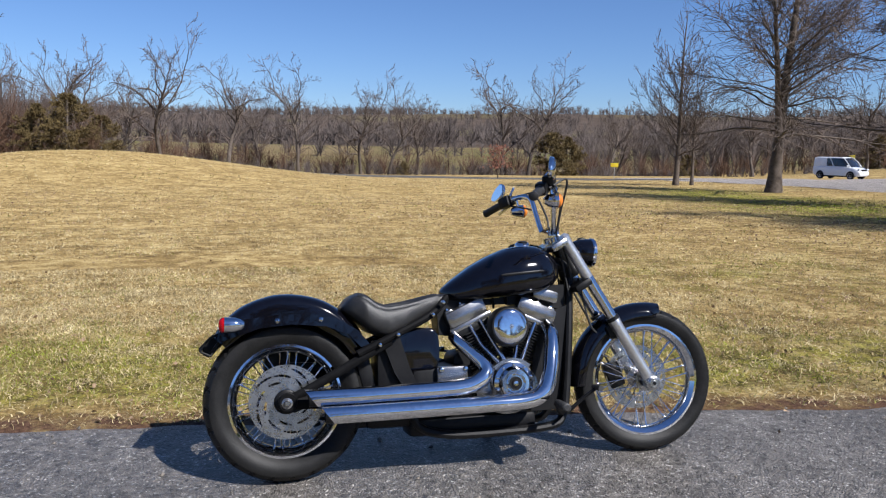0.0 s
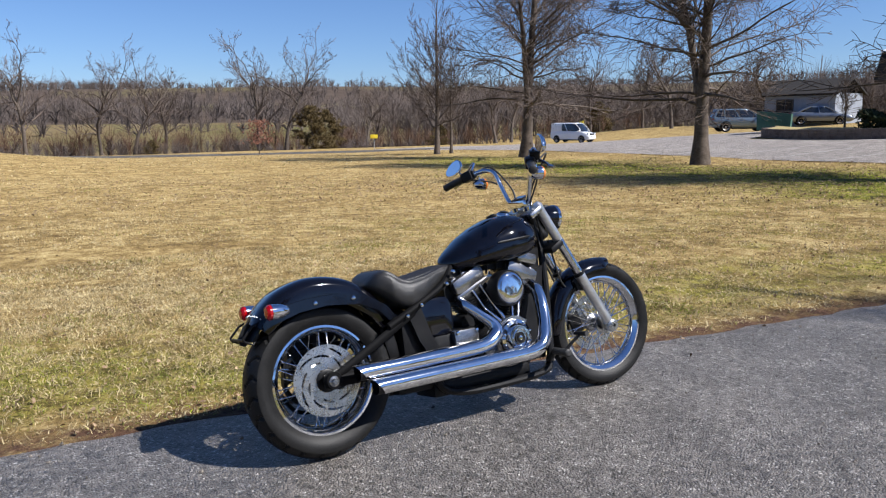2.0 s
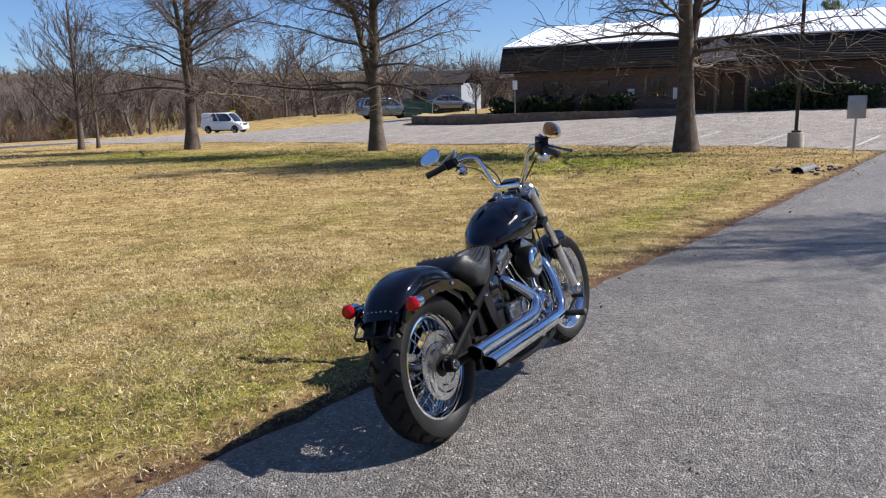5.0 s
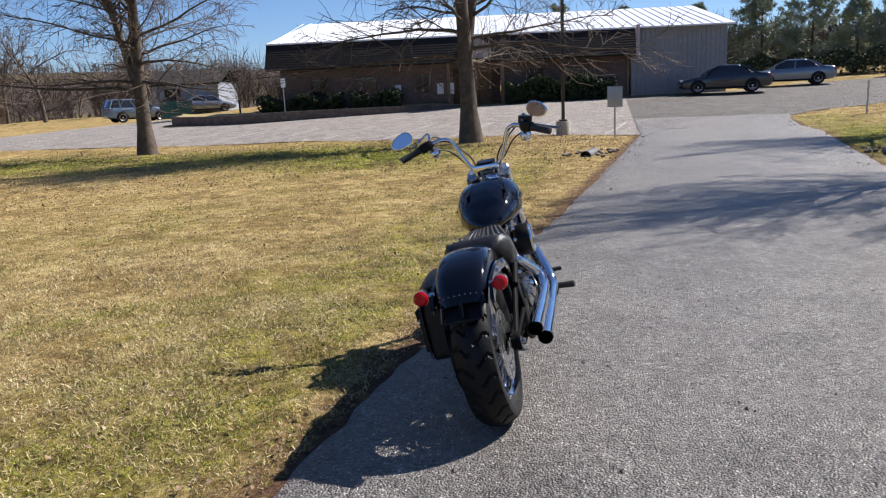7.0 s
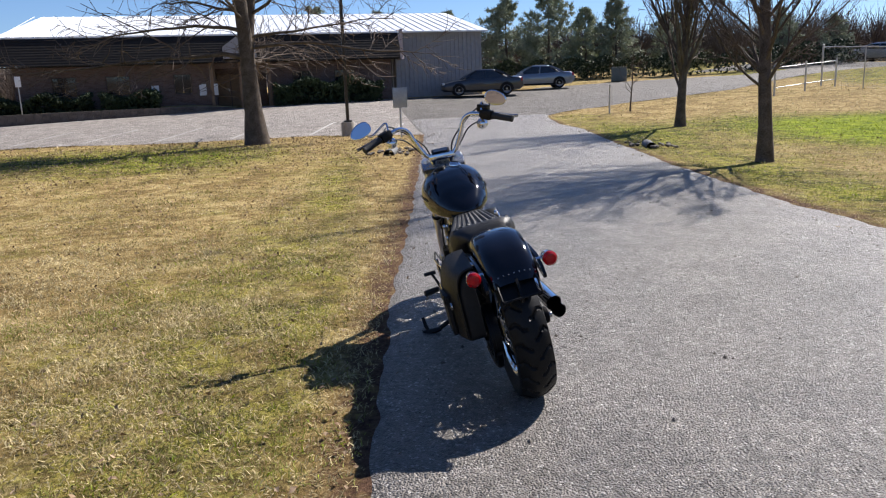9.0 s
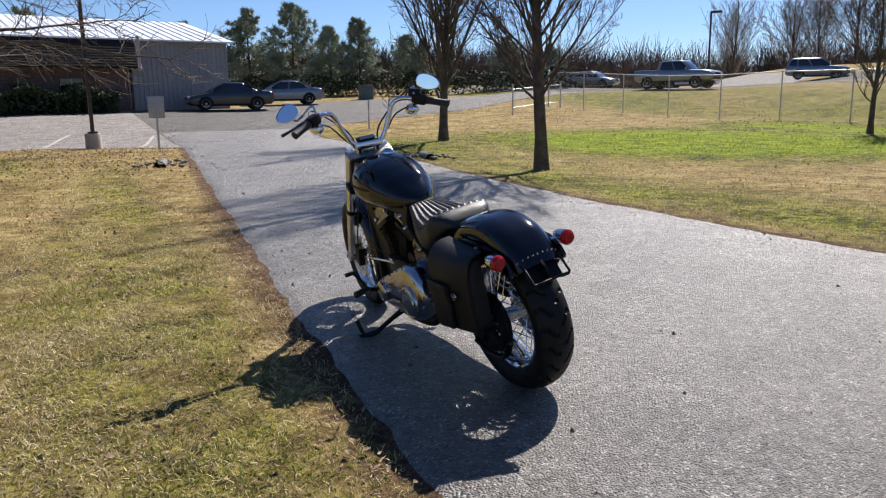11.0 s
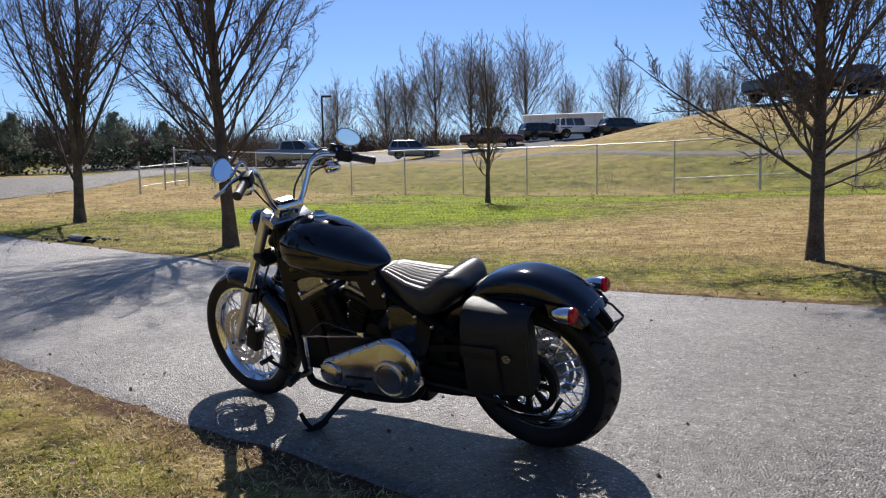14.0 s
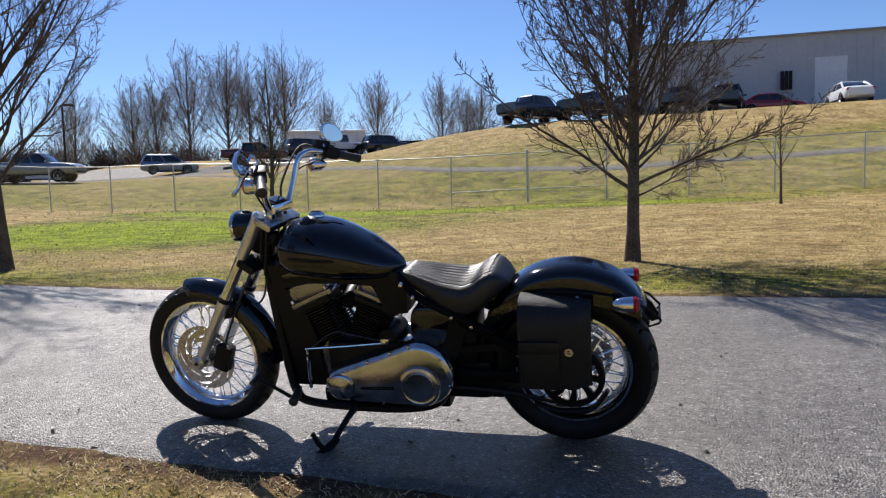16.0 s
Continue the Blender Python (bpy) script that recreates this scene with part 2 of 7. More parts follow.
    dirt = n.new("ShaderNodeAttribute")
    dirt.attribute_name = "dirt"
    d = n.new("ShaderNodeMath")
    d.operation = "ADD"
    l.new(dirt.outputs["Fac"], d.inputs[0])
    l.new(noise_at(7, 6, 0.7), d.inputs[1])
    dr = n.new("ShaderNodeMapRange")
    dr.inputs["From Min"].default_value, dr.inputs["From Max"].default_value = 0.95, 1.25
    l.new(d.outputs[0], dr.inputs["Value"])
    col = mix(dr.outputs[0], col, soil)
    l.new(col, b.inputs["Base Color"])
    b.inputs["Roughness"].default_value, b.inputs["Specular IOR Level"].default_value = 0.95, 0.1
    b.inputs["Diffuse Roughness"].default_value = 0.2
    bp = n.new("ShaderNodeBump")
    bp.inputs["Strength"].default_value, bp.inputs["Distance"].default_value = 0.9, 0.03
    l.new(noise_at(38, 9, 0.8), bp.inputs["Height"])
    l.new(bp.outputs["Normal"], b.inputs["Normal"])
    return m


def verge(x, y):
    """How far a place lies off the driveway, in metres; below 0 on it."""
    return np.where(np.asarray(x) < 28.0, np.maximum(y - np.where(np.asarray(x) < 21.0, left_edge(x), -1.5), right_edge(x) - y), 5.0)


def lushness(x, y):
    """Where the lawn is green rather than straw, with some oak shade put in as green: added to noise of about 0.5."""
    v = verge(x, y)
    a = 0.17 + 0.09 * wave(x, y, 3.1, 5)
    north = smooth(0, 1, y)
    # the field: straw, greener within a few metres of the driveway and in bands of mowing
    a = a + north * (0.23 * smooth(2.9, 0.8, v) * smooth(0.1, 0.5, v) + 0.05 * smooth(9, 3, v) + 0.07 * smooth(0, 6, x) * smooth(30, 16, y))
    a = a + north * (0.05 * np.sin((y * 0.92 + x * 0.39) * 2 * np.pi / 3.4) - 0.02) * smooth(6, 12, y)
    # under the row of oaks: greener turf, which also paints in the crowns' shade
    a = a + north * 0.38 * np.exp(-((x - 16.0 - 0.14 * y) / 4.8) ** 2) * smooth(45, 25, y) * smooth(1, 5, y)
    # the south lawn: a green swale along the fence, straw in the middle, green verge
    south = smooth(-3, -5, y)
    a = a + south * (1.25 * np.exp(-((x - 14.0 + 1.5 * wave(x, y, 5)) / 5.6) ** 2 - ((y + 14.2 - 0.25 * (x - 14)) / 4.0) ** 2) + 0.62 * np.exp(-((y + 22.6 - 0.06 * x + 0.5 * wave(x, y, 4)) / 1.9) ** 2) * smooth(-9, 1, x) * smooth(24, 17, x) + 0.24 * np.exp(-((v - 1.1) / 1.5) ** 2) + 0.24 * smooth(-23, -27, y) * smooth(-44, -34, y) + 0.10)
    a = a + 0.42 * smooth(95, 130, y) * (0.8 + 0.4 * wave(x, y, 45, 2))
    return a


def make_ground():
    n, k, far = 300, 7.6, 2200.0
    u = np.linspace(-1, 1, n)
    g = far * np.sinh(k * u) / np.sinh(k)
    gx, gy = np.meshgrid(g + 0.5, g, indexing="ij")
    gz = height(gx, gy)
    v = verge(gx, gy)
    gz = gz - 0.035 * smooth(0.02, -0.25, v) - 0.05 * smooth(0.2, -0.5, lot_margin(gx, gy))
    verts = np.stack([gx, gy, gz], -1).reshape(-1, 3)
    i, j = np.meshgrid(np.arange(n - 1), np.arange(n - 1), indexing="ij")
    a = (i * n + j).ravel()
    me = flat_mesh("ground", verts, np.stack([a, a + n, a + n + 1, a + 1], -1), ground_material(), True)
    for name, val in (("lush", lushness(gx, gy)), ("wood", smooth(265, 300, np.hypot(gx, gy)) * np.maximum(wave(gx, gy, 60, 1.0) > -0.25, 0.80) + 0.85 * smooth(70, 77, gy) * smooth(108, 98, gy) * smooth(-60, -30, gx) * smooth(52, 44, gx) + 0.62 * smooth(98, 108, gy) * smooth(300, 265, np.hypot(gx, gy))), ("dirt", 0.74 * smooth(0.52, 0.04, v) * smooth(-0.9, -0.2, v + 0.5))):
        me.attributes.new(name, "FLOAT", "POINT").data.foreach_set("value", val.ravel().astype(np.float32))
    return tagged(new("ground", me), "straw-coloured dormant lawn with green patches and bare soil verges", "ground", kind="structure")


LOT_Y = (-60, -50, -30, -26, -19, -14.8, -12, -8.3, -7.3, -1.5, 0, 2, 6.7, 11, 16.5, 29, 35, 45, 60)
LOT_NEAR = (42, 43, 43, 41.5, 35.2, 33, 31.8, 29, 27.6, 21.4, 22.0, 23.1, 23.6, 25, 25.5, 27.5, 28.5, 29.8, 30.5)
LOT_FAR_Y = (-60, -50, -30, -12, -8, 0, 8, 13.5, 24, 27, 40, 60)
LOT_FAR = (56, 52, 48, 47.5, 42.6, 41.0, 39.5, 36.8, 35.5, 44, 48, 50)


def lot_near(y):
    return np.interp(y, LOT_Y, LOT_NEAR)


def lot_far(y):
    return np.interp(y, LOT_FAR_Y, LOT_FAR)


def lot_margin(x, y):
    """Metres outside the car park and yard paving; below 0 on it."""
    return np.maximum.reduce([lot_near(y) - x, x - lot_far(y), y - 60, -60 - y])


# ---- paving ----
def asphalt(name, c1, c2, stone=0.30, rough=0.42):
    m = grown(name, c1, c2, 0.7, rough, bump=1.0, bump_scale=160, fine=26, rough_var=0.12, spec=1.0 if rough < 0.6 else 0.3)
    n, l = m.node_tree.nodes, m.node_tree.links
    b = n["Principled BSDF"]
    old = b.inputs["Base Color"].links[0].from_socket
    tc = n.new("ShaderNodeTexCoord")
    # pale stone chips, lightened so that they also paint the stones' glints
    chips = n.new("ShaderNodeTexVoronoi")
    chips.inputs["Scale"].default_value = 115
    l.new(tc.outputs["Object"], chips.inputs["Vector"])
    sep = n.new("ShaderNodeSeparateColor")
    l.new(chips.outputs["Color"], sep.inputs[0])
    pick = n.new("ShaderNodeMapRange")
    pick.inputs["From Min"].default_value, pick.inputs["From Max"].default_value, pick.inputs["To Max"].default_value = 0.88, 0.97, 0.75
    l.new(sep.outputs[0], pick.inputs["Value"])
    x = n.new("ShaderNodeMix")
    x.data_type = "RGBA"
    l.new(pick.outputs[0], x.inputs[0])
    l.new(old, x.inputs[6])
    x.inputs[7].default_value = (stone * 0.72, stone * 0.69, stone * 0.65, 1)
    l.new(x.outputs[2], b.inputs["Base Color"])
    b.inputs["Specular Tint"].default_value = (1.0, 0.93, 0.84, 1)
    # pits between the stones, their shade painted as dark cells
    pits = n.new("ShaderNodeTexVoronoi")
    pits.inputs["Scale"].default_value = 55
    l.new(tc.outputs["Object"], pits.inputs["Vector"])
    deep = n.new("ShaderNodeSeparateColor")
    l.new(pits.outputs["Color"], deep.inputs[0])
    hole = n.new("ShaderNodeMapRange")
    hole.inputs["From Min"].default_value, hole.inputs["From Max"].default_value, hole.inputs["To Max"].default_value = 0.80, 0.95, 0.85
    l.new(deep.outputs[1], hole.inputs["Value"])
    dark = n.new("ShaderNodeMix")
    dark.data_type = "RGBA"
    l.new(hole.outputs[0], dark.inputs[0])
    l.new(b.inputs["Base Color"].links[0].from_socket, dark.inputs[6])
    dark.inputs[7].default_value = (c1[0] * 0.45, c1[1] * 0.45, c1[2] * 0.45, 1)
    l.new(dark.outputs[2], b.inputs["Base Color"])
    # worn and dusty patches a hand to a stride across
    for size, low_, high_ in ((2.2, 0.84, 1.18), (13.0, 0.76, 1.24), (48.0, 0.80, 1.22)):
        patch = n.new("ShaderNodeTexNoise")
        patch.inputs["Scale"].default_value, patch.inputs["Detail"].default_value = size, 6
        l.new(tc.outputs["Object"], patch.inputs["Vector"])
        span = n.new("ShaderNodeMapRange")
        for key, val in (("From Min", 0.36), ("From Max", 0.64), ("To Min", low_), ("To Max", high_)):
            span.inputs[key].default_value = val
        l.new(patch.outputs["Fac"], span.inputs["Value"])
        hue = n.new("ShaderNodeHueSaturation")
        l.new(span.outputs[0], hue.inputs["Value"])
        l.new(b.inputs["Base Color"].links[0].from_socket, hue.inputs["Color"])
        l.new(hue.outputs["Color"], b.inputs["Base Color"])
    # stones stand proud of the binder
    grit = n.new("ShaderNodeTexVoronoi")
    grit.inputs["Scale"].default_value = 105
    grit.inputs["Randomness"].default_value = 1.0
    l.new(tc.outputs["Object"], grit.inputs["Vector"])
    rise = n.new("ShaderNodeBump")
    rise.invert = True
    rise.inputs["Strength"].default_value, rise.inputs["Distance"].default_value = 1.0, 0.0115
    l.new(grit.outputs["Distance"], rise.inputs["Height"])
    l.new(b.inputs["Normal"].links[0].from_socket, rise.inputs["Normal"])
    l.new(rise.outputs["Normal"], b.inputs["Normal"])
    return m


def strip(name, xs, lo, hi, across, lift, material, ragged=0.03, along="x"):
    """Paving laid on the land between two edges, with a ragged rim and a small thickness."""
    xs = np.asarray(xs)
    t = np.linspace(0, 1, across)
    a, b = lo(xs), hi(xs)
    a = a + ragged * (wave(xs, xs * 0, 0.13) + wave(xs, xs * 0, 0.5, 2))
    b = b + ragged * (wave(xs, xs * 0, 0.11, 4) + wave(xs, xs * 0, 0.6, 7))
    gx = np.repeat(xs[:, None], across, 1)
    gy = a[:, None] + (b - a)[:, None] * t
    if along == "y":
        gx, gy = gy, gx
    gz = height(gx, gy) + lift
    rim = np.minimum(t, 1 - t)[None, :] * (b - a)[:, None]
    gz = gz - lift * 1.3 * (rim < 1e-4)
    k = len(xs)
    i, j = np.meshgrid(np.arange(k - 1), np.arange(across - 1), indexing="ij")
    q = (i * across + j).ravel()
    return flat_mesh(name, np.stack([gx, gy, gz], -1).reshape(-1, 3), np.stack([q, q + across, q + across + 1, q + 1], -1), material, True)


DRIVE = asphalt("weathered driveway asphalt", (0.084, 0.076, 0.068), (0.168, 0.153, 0.137), 0.64)
LOT = asphalt("pale car park asphalt", (0.244, 0.2168, 0.1923), (0.3373, 0.3014, 0.2691), 0.48, 0.75)
YARD = asphalt("matt yard asphalt", (0.1023, 0.09305, 0.08321), (0.1587, 0.1453, 0.1311), 0.34, 0.75)
make_ground()
xs = np.concatenate([np.linspace(-60, -8, 40), np.linspace(-7.8, 12, 330), np.linspace(12.3, 28.0, 90)])
tagged(new("road", strip("road", xs, right_edge, lambda x: np.where(x < 21.0, left_edge(x), -1.5), 60, 0.012, DRIVE)), "weathered grey asphalt driveway with a crumbled edge", "driveway", kind="structure")
tagged(new("car_park", strip("car_park", np.linspace(-1.5, 60, 90), lot_near, lot_far, 40, 0.008, LOT, 0.05, "y")), "pale sun-bleached asphalt car park", "car park", kind="structure")
tagged(new("yard", strip("yard", np.linspace(-60, -1.5, 90), lot_near, lot_far, 40, 0.008, YARD, 0.05, "y")), "grey asphalt yard beside the building", "yard", kind="structure")


def ribbon(name, line, half, lift, material, label, n=60):
    """A narrow road along a line of places."""
    p = np.array(line, float)
    d = np.concatenate([[0], np.cumsum(np.linalg.norm(np.diff(p, axis=0), axis=1))])
    t = np.linspace(0, d[-1], n)
    c = np.stack([np.interp(t, d, p[:, 0]), np.interp(t, d, p[:, 1])], -1)
    g = np.gradient(c, axis=0)
    g = g / np.linalg.norm(g, axis=1, keepdims=True)
    side = np.stack([-g[:, 1], g[:, 0]], -1)
    s = np.linspace(-1, 1, 7)
    xy = c[:, None] + side[:, None] * (s[None, :, None] * half * (1 + 0.05 * wave(t, t, 1.5))[:, None, None])
    z = height(xy[..., 0], xy[..., 1]) + lift * np.where(np.abs(s) < 0.99, 1, -0.3)
    i, j = np.meshgrid(np.arange(n - 1), np.arange(6), indexing="ij")
    q = (i * 7 + j).ravel()
    return tagged(new(name, flat_mesh(name, np.concatenate([xy, z[..., None]], -1).reshape(-1, 3), np.stack([q, q + 7, q + 8, q + 1], -1), material, True)), label, "road", kind="structure")


GRAVEL = asphalt("pale gravel", (0.12, 0.108, 0.092), (0.184, 0.168, 0.148), 0.28, 0.9)
FARPAVE = asphalt("grey road asphalt", (0.068, 0.064, 0.0592), (0.112, 0.1056, 0.0976), 0.2, 0.9)
ribbon("far_road", [(33, 52), (26, 53.5), (18, 56), (8, 60), (-4, 68), (-20, 84), (-50, 110)], 3.0, 0.05, FARPAVE, "grey asphalt road beyond the field", 90)
ribbon("gravel_track", [(38, -46), (24, -41), (17.3, -37), (10, -33.3), (1.2, -31.6), (-8, -33), (-40, -38)], 0.5, 0.05, GRAVEL, "pale gravel track on the bank", 80)
ribbon("upper_yard", [(58, -30), (46, -37), (40, -44), (35, -56), (29, -64), (18, -70)], 5.0, 0.05, FARPAVE, "pale asphalt yard with parked vehicles", 50)
ribbon("hill_yard", [(14, -52.5), (0, -53), (-40, -53)], 4.0, 0.04, FARPAVE, "asphalt yard on the bank", 50)

# ---- modelling tools ----
def part(name, bm, material, parent=None, label="", sharp=35.0, bevel=0.0):
    """Links a bmesh as one mesh object, under its thing or part."""
    if bevel:
        edges = [e for e in bm.edges if len(e.link_faces) == 2 and e.calc_face_angle(0) > radians(30)]
        bmesh.ops.bevel(bm, geom=edges, offset=bevel, segments=2, affect="EDGES", profile=0.6, clamp_overlap=True)
    bmesh.ops.recalc_face_normals(bm, faces=bm.faces)
    me = bpy.data.meshes.new(name)
    bm.to_mesh(me)
    bm.free()
    me.materials.append(material)
    me.polygons.foreach_set("use_smooth", [True] * len(me.polygons))
    if sharp:
        me.set_sharp_from_angle(angle=radians(sharp))
    ob = new(name, me)
    ob.parent = parent
    if label:
        tagged(ob, label)
    return ob


def thing(name, m, label, category, group="", kind=""):
    ob = new(name)
    ob.empty_display_size = 0.1
    ob.matrix_world = m
    return tagged(ob, label, category, group, kind)


def curve_points(pts, steps=8):
    """A smooth line through the points (Catmull-Rom)."""
    p = [Vector(q) for q in pts]
    p = [p[0] * 2 - p[1]] + p + [p[-1] * 2 - p[-2]]
    out = []
    for i in range(1, len(p) - 2):
        for s in range(steps):
            t = s / steps
            a, b, c, d = p[i - 1:i + 3]
            out.append(0.5 * ((2 * b) + (c - a) * t + (2 * a - 5 * b + 4 * c - d) * t * t + (3 * b - a - 3 * c + d) * t ** 3))
    out.append(p[-2])
    return out


def tube(pts, radius, sides=10, steps=0, bm=None, caps=True, squash=1.0):
    """A round bar along a line; radius may be a list, one for each point."""
    bm = bm or bmesh.new()
    p = curve_points(pts, steps) if steps else [Vector(q) for q in pts]
    if isinstance(radius, (int, float)):
        radius = [radius] * len(p)
    elif len(radius) != len(p):
        radius = list(np.interp(np.linspace(0, 1, len(p)), np.linspace(0, 1, len(radius)), radius))
    side = None
    rings = []
    for i, q in enumerate(p):
        d = (p[min(i + 1, len(p) - 1)] - p[max(i - 1, 0)]).normalized()
        if side is None:
            side = d.cross(Vector((0, 0, 1)) if abs(d.z) < 0.9 else Vector((0, 1, 0))).normalized()
        side = (side - d * side.dot(d)).normalized()
        up = d.cross(side)
        rings.append([bm.verts.new(q + (side * math.cos(a) * squash + up * math.sin(a)) * radius[i]) for a in (2 * math.pi * k / sides for k in range(sides))])
    for a, b in zip(rings, rings[1:]):
        for k in range(sides):
            bm.faces.new((a[k], a[(k + 1) % sides], b[(k + 1) % sides], b[k]))
    if caps:
        bm.faces.new(rings[0][::-1])
        bm.faces.new(rings[-1])
    return bm


def axis_frame(centre, axis):
    a = Vector(axis).normalized()
    u = a.cross(Vector((0, 0, 1)) if abs(a.z) < 0.9 else Vector((1, 0, 0))).normalized()
    return Vector(centre), a, u, a.cross(u)


def lathe(profile, centre, axis, segs=40, bm=None, closed=False):
    """Turns (radius, along) pairs about an axis."""
    bm = bm or bmesh.new()
    c, a, u, v = axis_frame(centre, axis)
    rings = []
    for r, h in profile:
        if r < 1e-6:
            rings.append([bm.verts.new(c + a * h)])
        else:
            rings.append([bm.verts.new(c + a * h + (u * math.cos(t) + v * math.sin(t)) * r) for t in (2 * math.pi * k / segs for k in range(segs))])
    pairs = list(zip(rings, rings[1:])) + ([(rings[-1], rings[0])] if closed else [])
    for p, q in pairs:
        for k in range(segs):
            j = (k + 1) % segs
            if len(p) == 1 and len(q) > 1:
                bm.faces.new((p[0], q[j], q[k]))
            elif len(q) == 1 and len(p) > 1:
                bm.faces.new((p[k], p[j], q[0]))
            elif len(p) > 1:
                bm.faces.new((p[k], p[j], q[j], q[k]))
    return bm


def box(centre, size, turn=None, bm=None):
    bm = bm or bmesh.new()
    m = Matrix.Translation(centre) @ (turn.to_4x4() if turn else Matrix.Identity(4)) @ Matrix.Diagonal((*size, 1))
    bmesh.ops.create_cube(bm, size=1.0, matrix=m)
    return bm


def slab(outline, v0, v1, bm=None):
    """A plate cut from an outline of (x, z) points, between y = v0 and v1."""
    bm = bm or bmesh.new()
    a = [bm.verts.new((x, v0, z)) for x, z in outline]
    b = [bm.verts.new((x, v1, z)) for x, z in outline]
    bm.faces.new(a), bm.faces.new(b[::-1])
    for k in range(len(a)):
        j = (k + 1) % len(a)
        bm.faces.new((a[k], b[k], b[j], a[j]))
    return bm


def loft(loops, bm=None, caps=True, closed=True):
    """A skin over loops of equally many points."""
    bm = bm or bmesh.new()
    rows = [[bm.verts.new(p) for p in loop] for loop in loops]
    n = len(rows[0])
    for a, b in zip(rows, rows[1:]):
        for k in range(n if closed else n - 1):
            bm.faces.new((a[k], a[(k + 1) % n], b[(k + 1) % n], b[k]))
    if caps and closed:
        bm.faces.new(rows[0][::-1]), bm.faces.new(rows[-1])
    return bm


def pierced_ring(r0, r1, thick, centre, keep, nr=10, nt=144):
    """A flat ring across the y axis whose cells stay where keep(radius, angle) says so."""
    bm = bmesh.new()
    rs, g = np.linspace(r0, r1, nr + 1), {}
    for i, r in enumerate(rs):
        for k in range(nt):
            t = 2 * math.pi * k / nt
            g[i, k] = bm.verts.new((centre[0] + r * math.cos(t), centre[1], centre[2] + r * math.sin(t)))
    for i in range(nr):
        for k in range(nt):
            if keep((rs[i] + rs[i + 1]) / 2, 2 * math.pi * (k + 0.5) / nt):
                bm.faces.new((g[i, k], g[i + 1, k], g[i + 1, (k + 1) % nt], g[i, (k + 1) % nt]))
    bmesh.ops.delete(bm, geom=[v for v in bm.verts if not v.link_faces], context="VERTS")
    bmesh.ops.solidify(bm, geom=bm.faces[:], thickness=thick)
    return bm

# ---- the motorcycle: x forward from the rear axle, y to its left, z up from the tyres' contact ----
bike = thing("motorcycle", Matrix.Translation((0.033, -0.008, -0.003)) @ Matrix.Rotation(radians(1.2), 4, "Z") @ Matrix.Rotation(radians(0.51), 4, "Y") @ Matrix.Rotation(radians(-12.5), 4, "X"),
             "black and chrome cruiser motorcycle leaning on its side stand", "motorcycle")
REAR, FRONT = Vector((0.0, 0.0, 0.325)), Vector((1.623, 0.0, 0.328))
STEER = Matrix.Translation((1.215, 0, 0.9)) @ Matrix.Rotation(radians(-5.0), 4, Vector((-0.525, 0, 0.851))) @ Matrix.Translation((-1.215, 0, -0.9))


def steered(bm):
    bmesh.ops.transform(bm, matrix=STEER, verts=bm.verts)
    return bm


def tyre(centre, radius, width, bead, blocks, segs=300):
    """A tyre with a round crown and cut tread grooves."""
    bm = bmesh.new()
    h = width / 2
    prof = [(bead - 0.004, -0.60 * h), (bead + 0.010, -0.78 * h), (bead + (radius - bead) * 0.38, -0.99 * h), (bead + (radius - bead) * 0.62, -1.0 * h)]
    crown = []
    for k in range(25):
        a = -1 + 2 * k / 24
        crown.append((radius - (radius - bead) * 0.27 * abs(a) ** 2.3, a * 0.96 * h))
    prof += crown + [(r, -y) for r, y in reversed(prof)]
    rows = []
    for s in range(segs):
        t = 2 * math.pi * s / segs
        ring = []
        for r, y in prof:
            a = y / h
            if r > radius - (radius - bead) * 0.30:
                f = (t / (2 * math.pi) * blocks + 0.22 * abs(a) + (0.5 if a > 0 else 0.0)) % 1.0
                bend = 0.16 * math.sin(abs(a) * 7.0)
                cut = (abs(f - 0.5 - bend) < 0.085 and 0.13 < abs(a) < 0.92)
                r -= 0.009 if cut else 0.0
            ring.append((centre[0] + r * math.cos(t), centre[1] + y, centre[2] + r * math.sin(t)))
        rows.append(ring)
    loft(rows + [rows[0]], bm, caps=False, closed=False)
    bmesh.ops.remove_doubles(bm, verts=bm.verts, dist=1e-5)
    return bm


def rim(centre, bead, h):
    return lathe([(bead + 0.006, -h), (bead + 0.008, -h + 0.006), (bead - 0.012, -h + 0.012), (bead - 0.020, -h * 0.45), (bead - 0.024, 0), (bead - 0.020, h * 0.45), (bead - 0.012, h - 0.012), (bead + 0.008, h - 0.006), (bead + 0.006, h),
                  (bead - 0.004, h + 0.001), (bead - 0.018, h - 0.010), (bead - 0.028, h * 0.5), (bead - 0.033, 0), (bead - 0.028, -h * 0.5), (bead - 0.018, -h + 0.010), (bead - 0.004, -h - 0.001)], centre, (0, 1, 0), 96, closed=True)


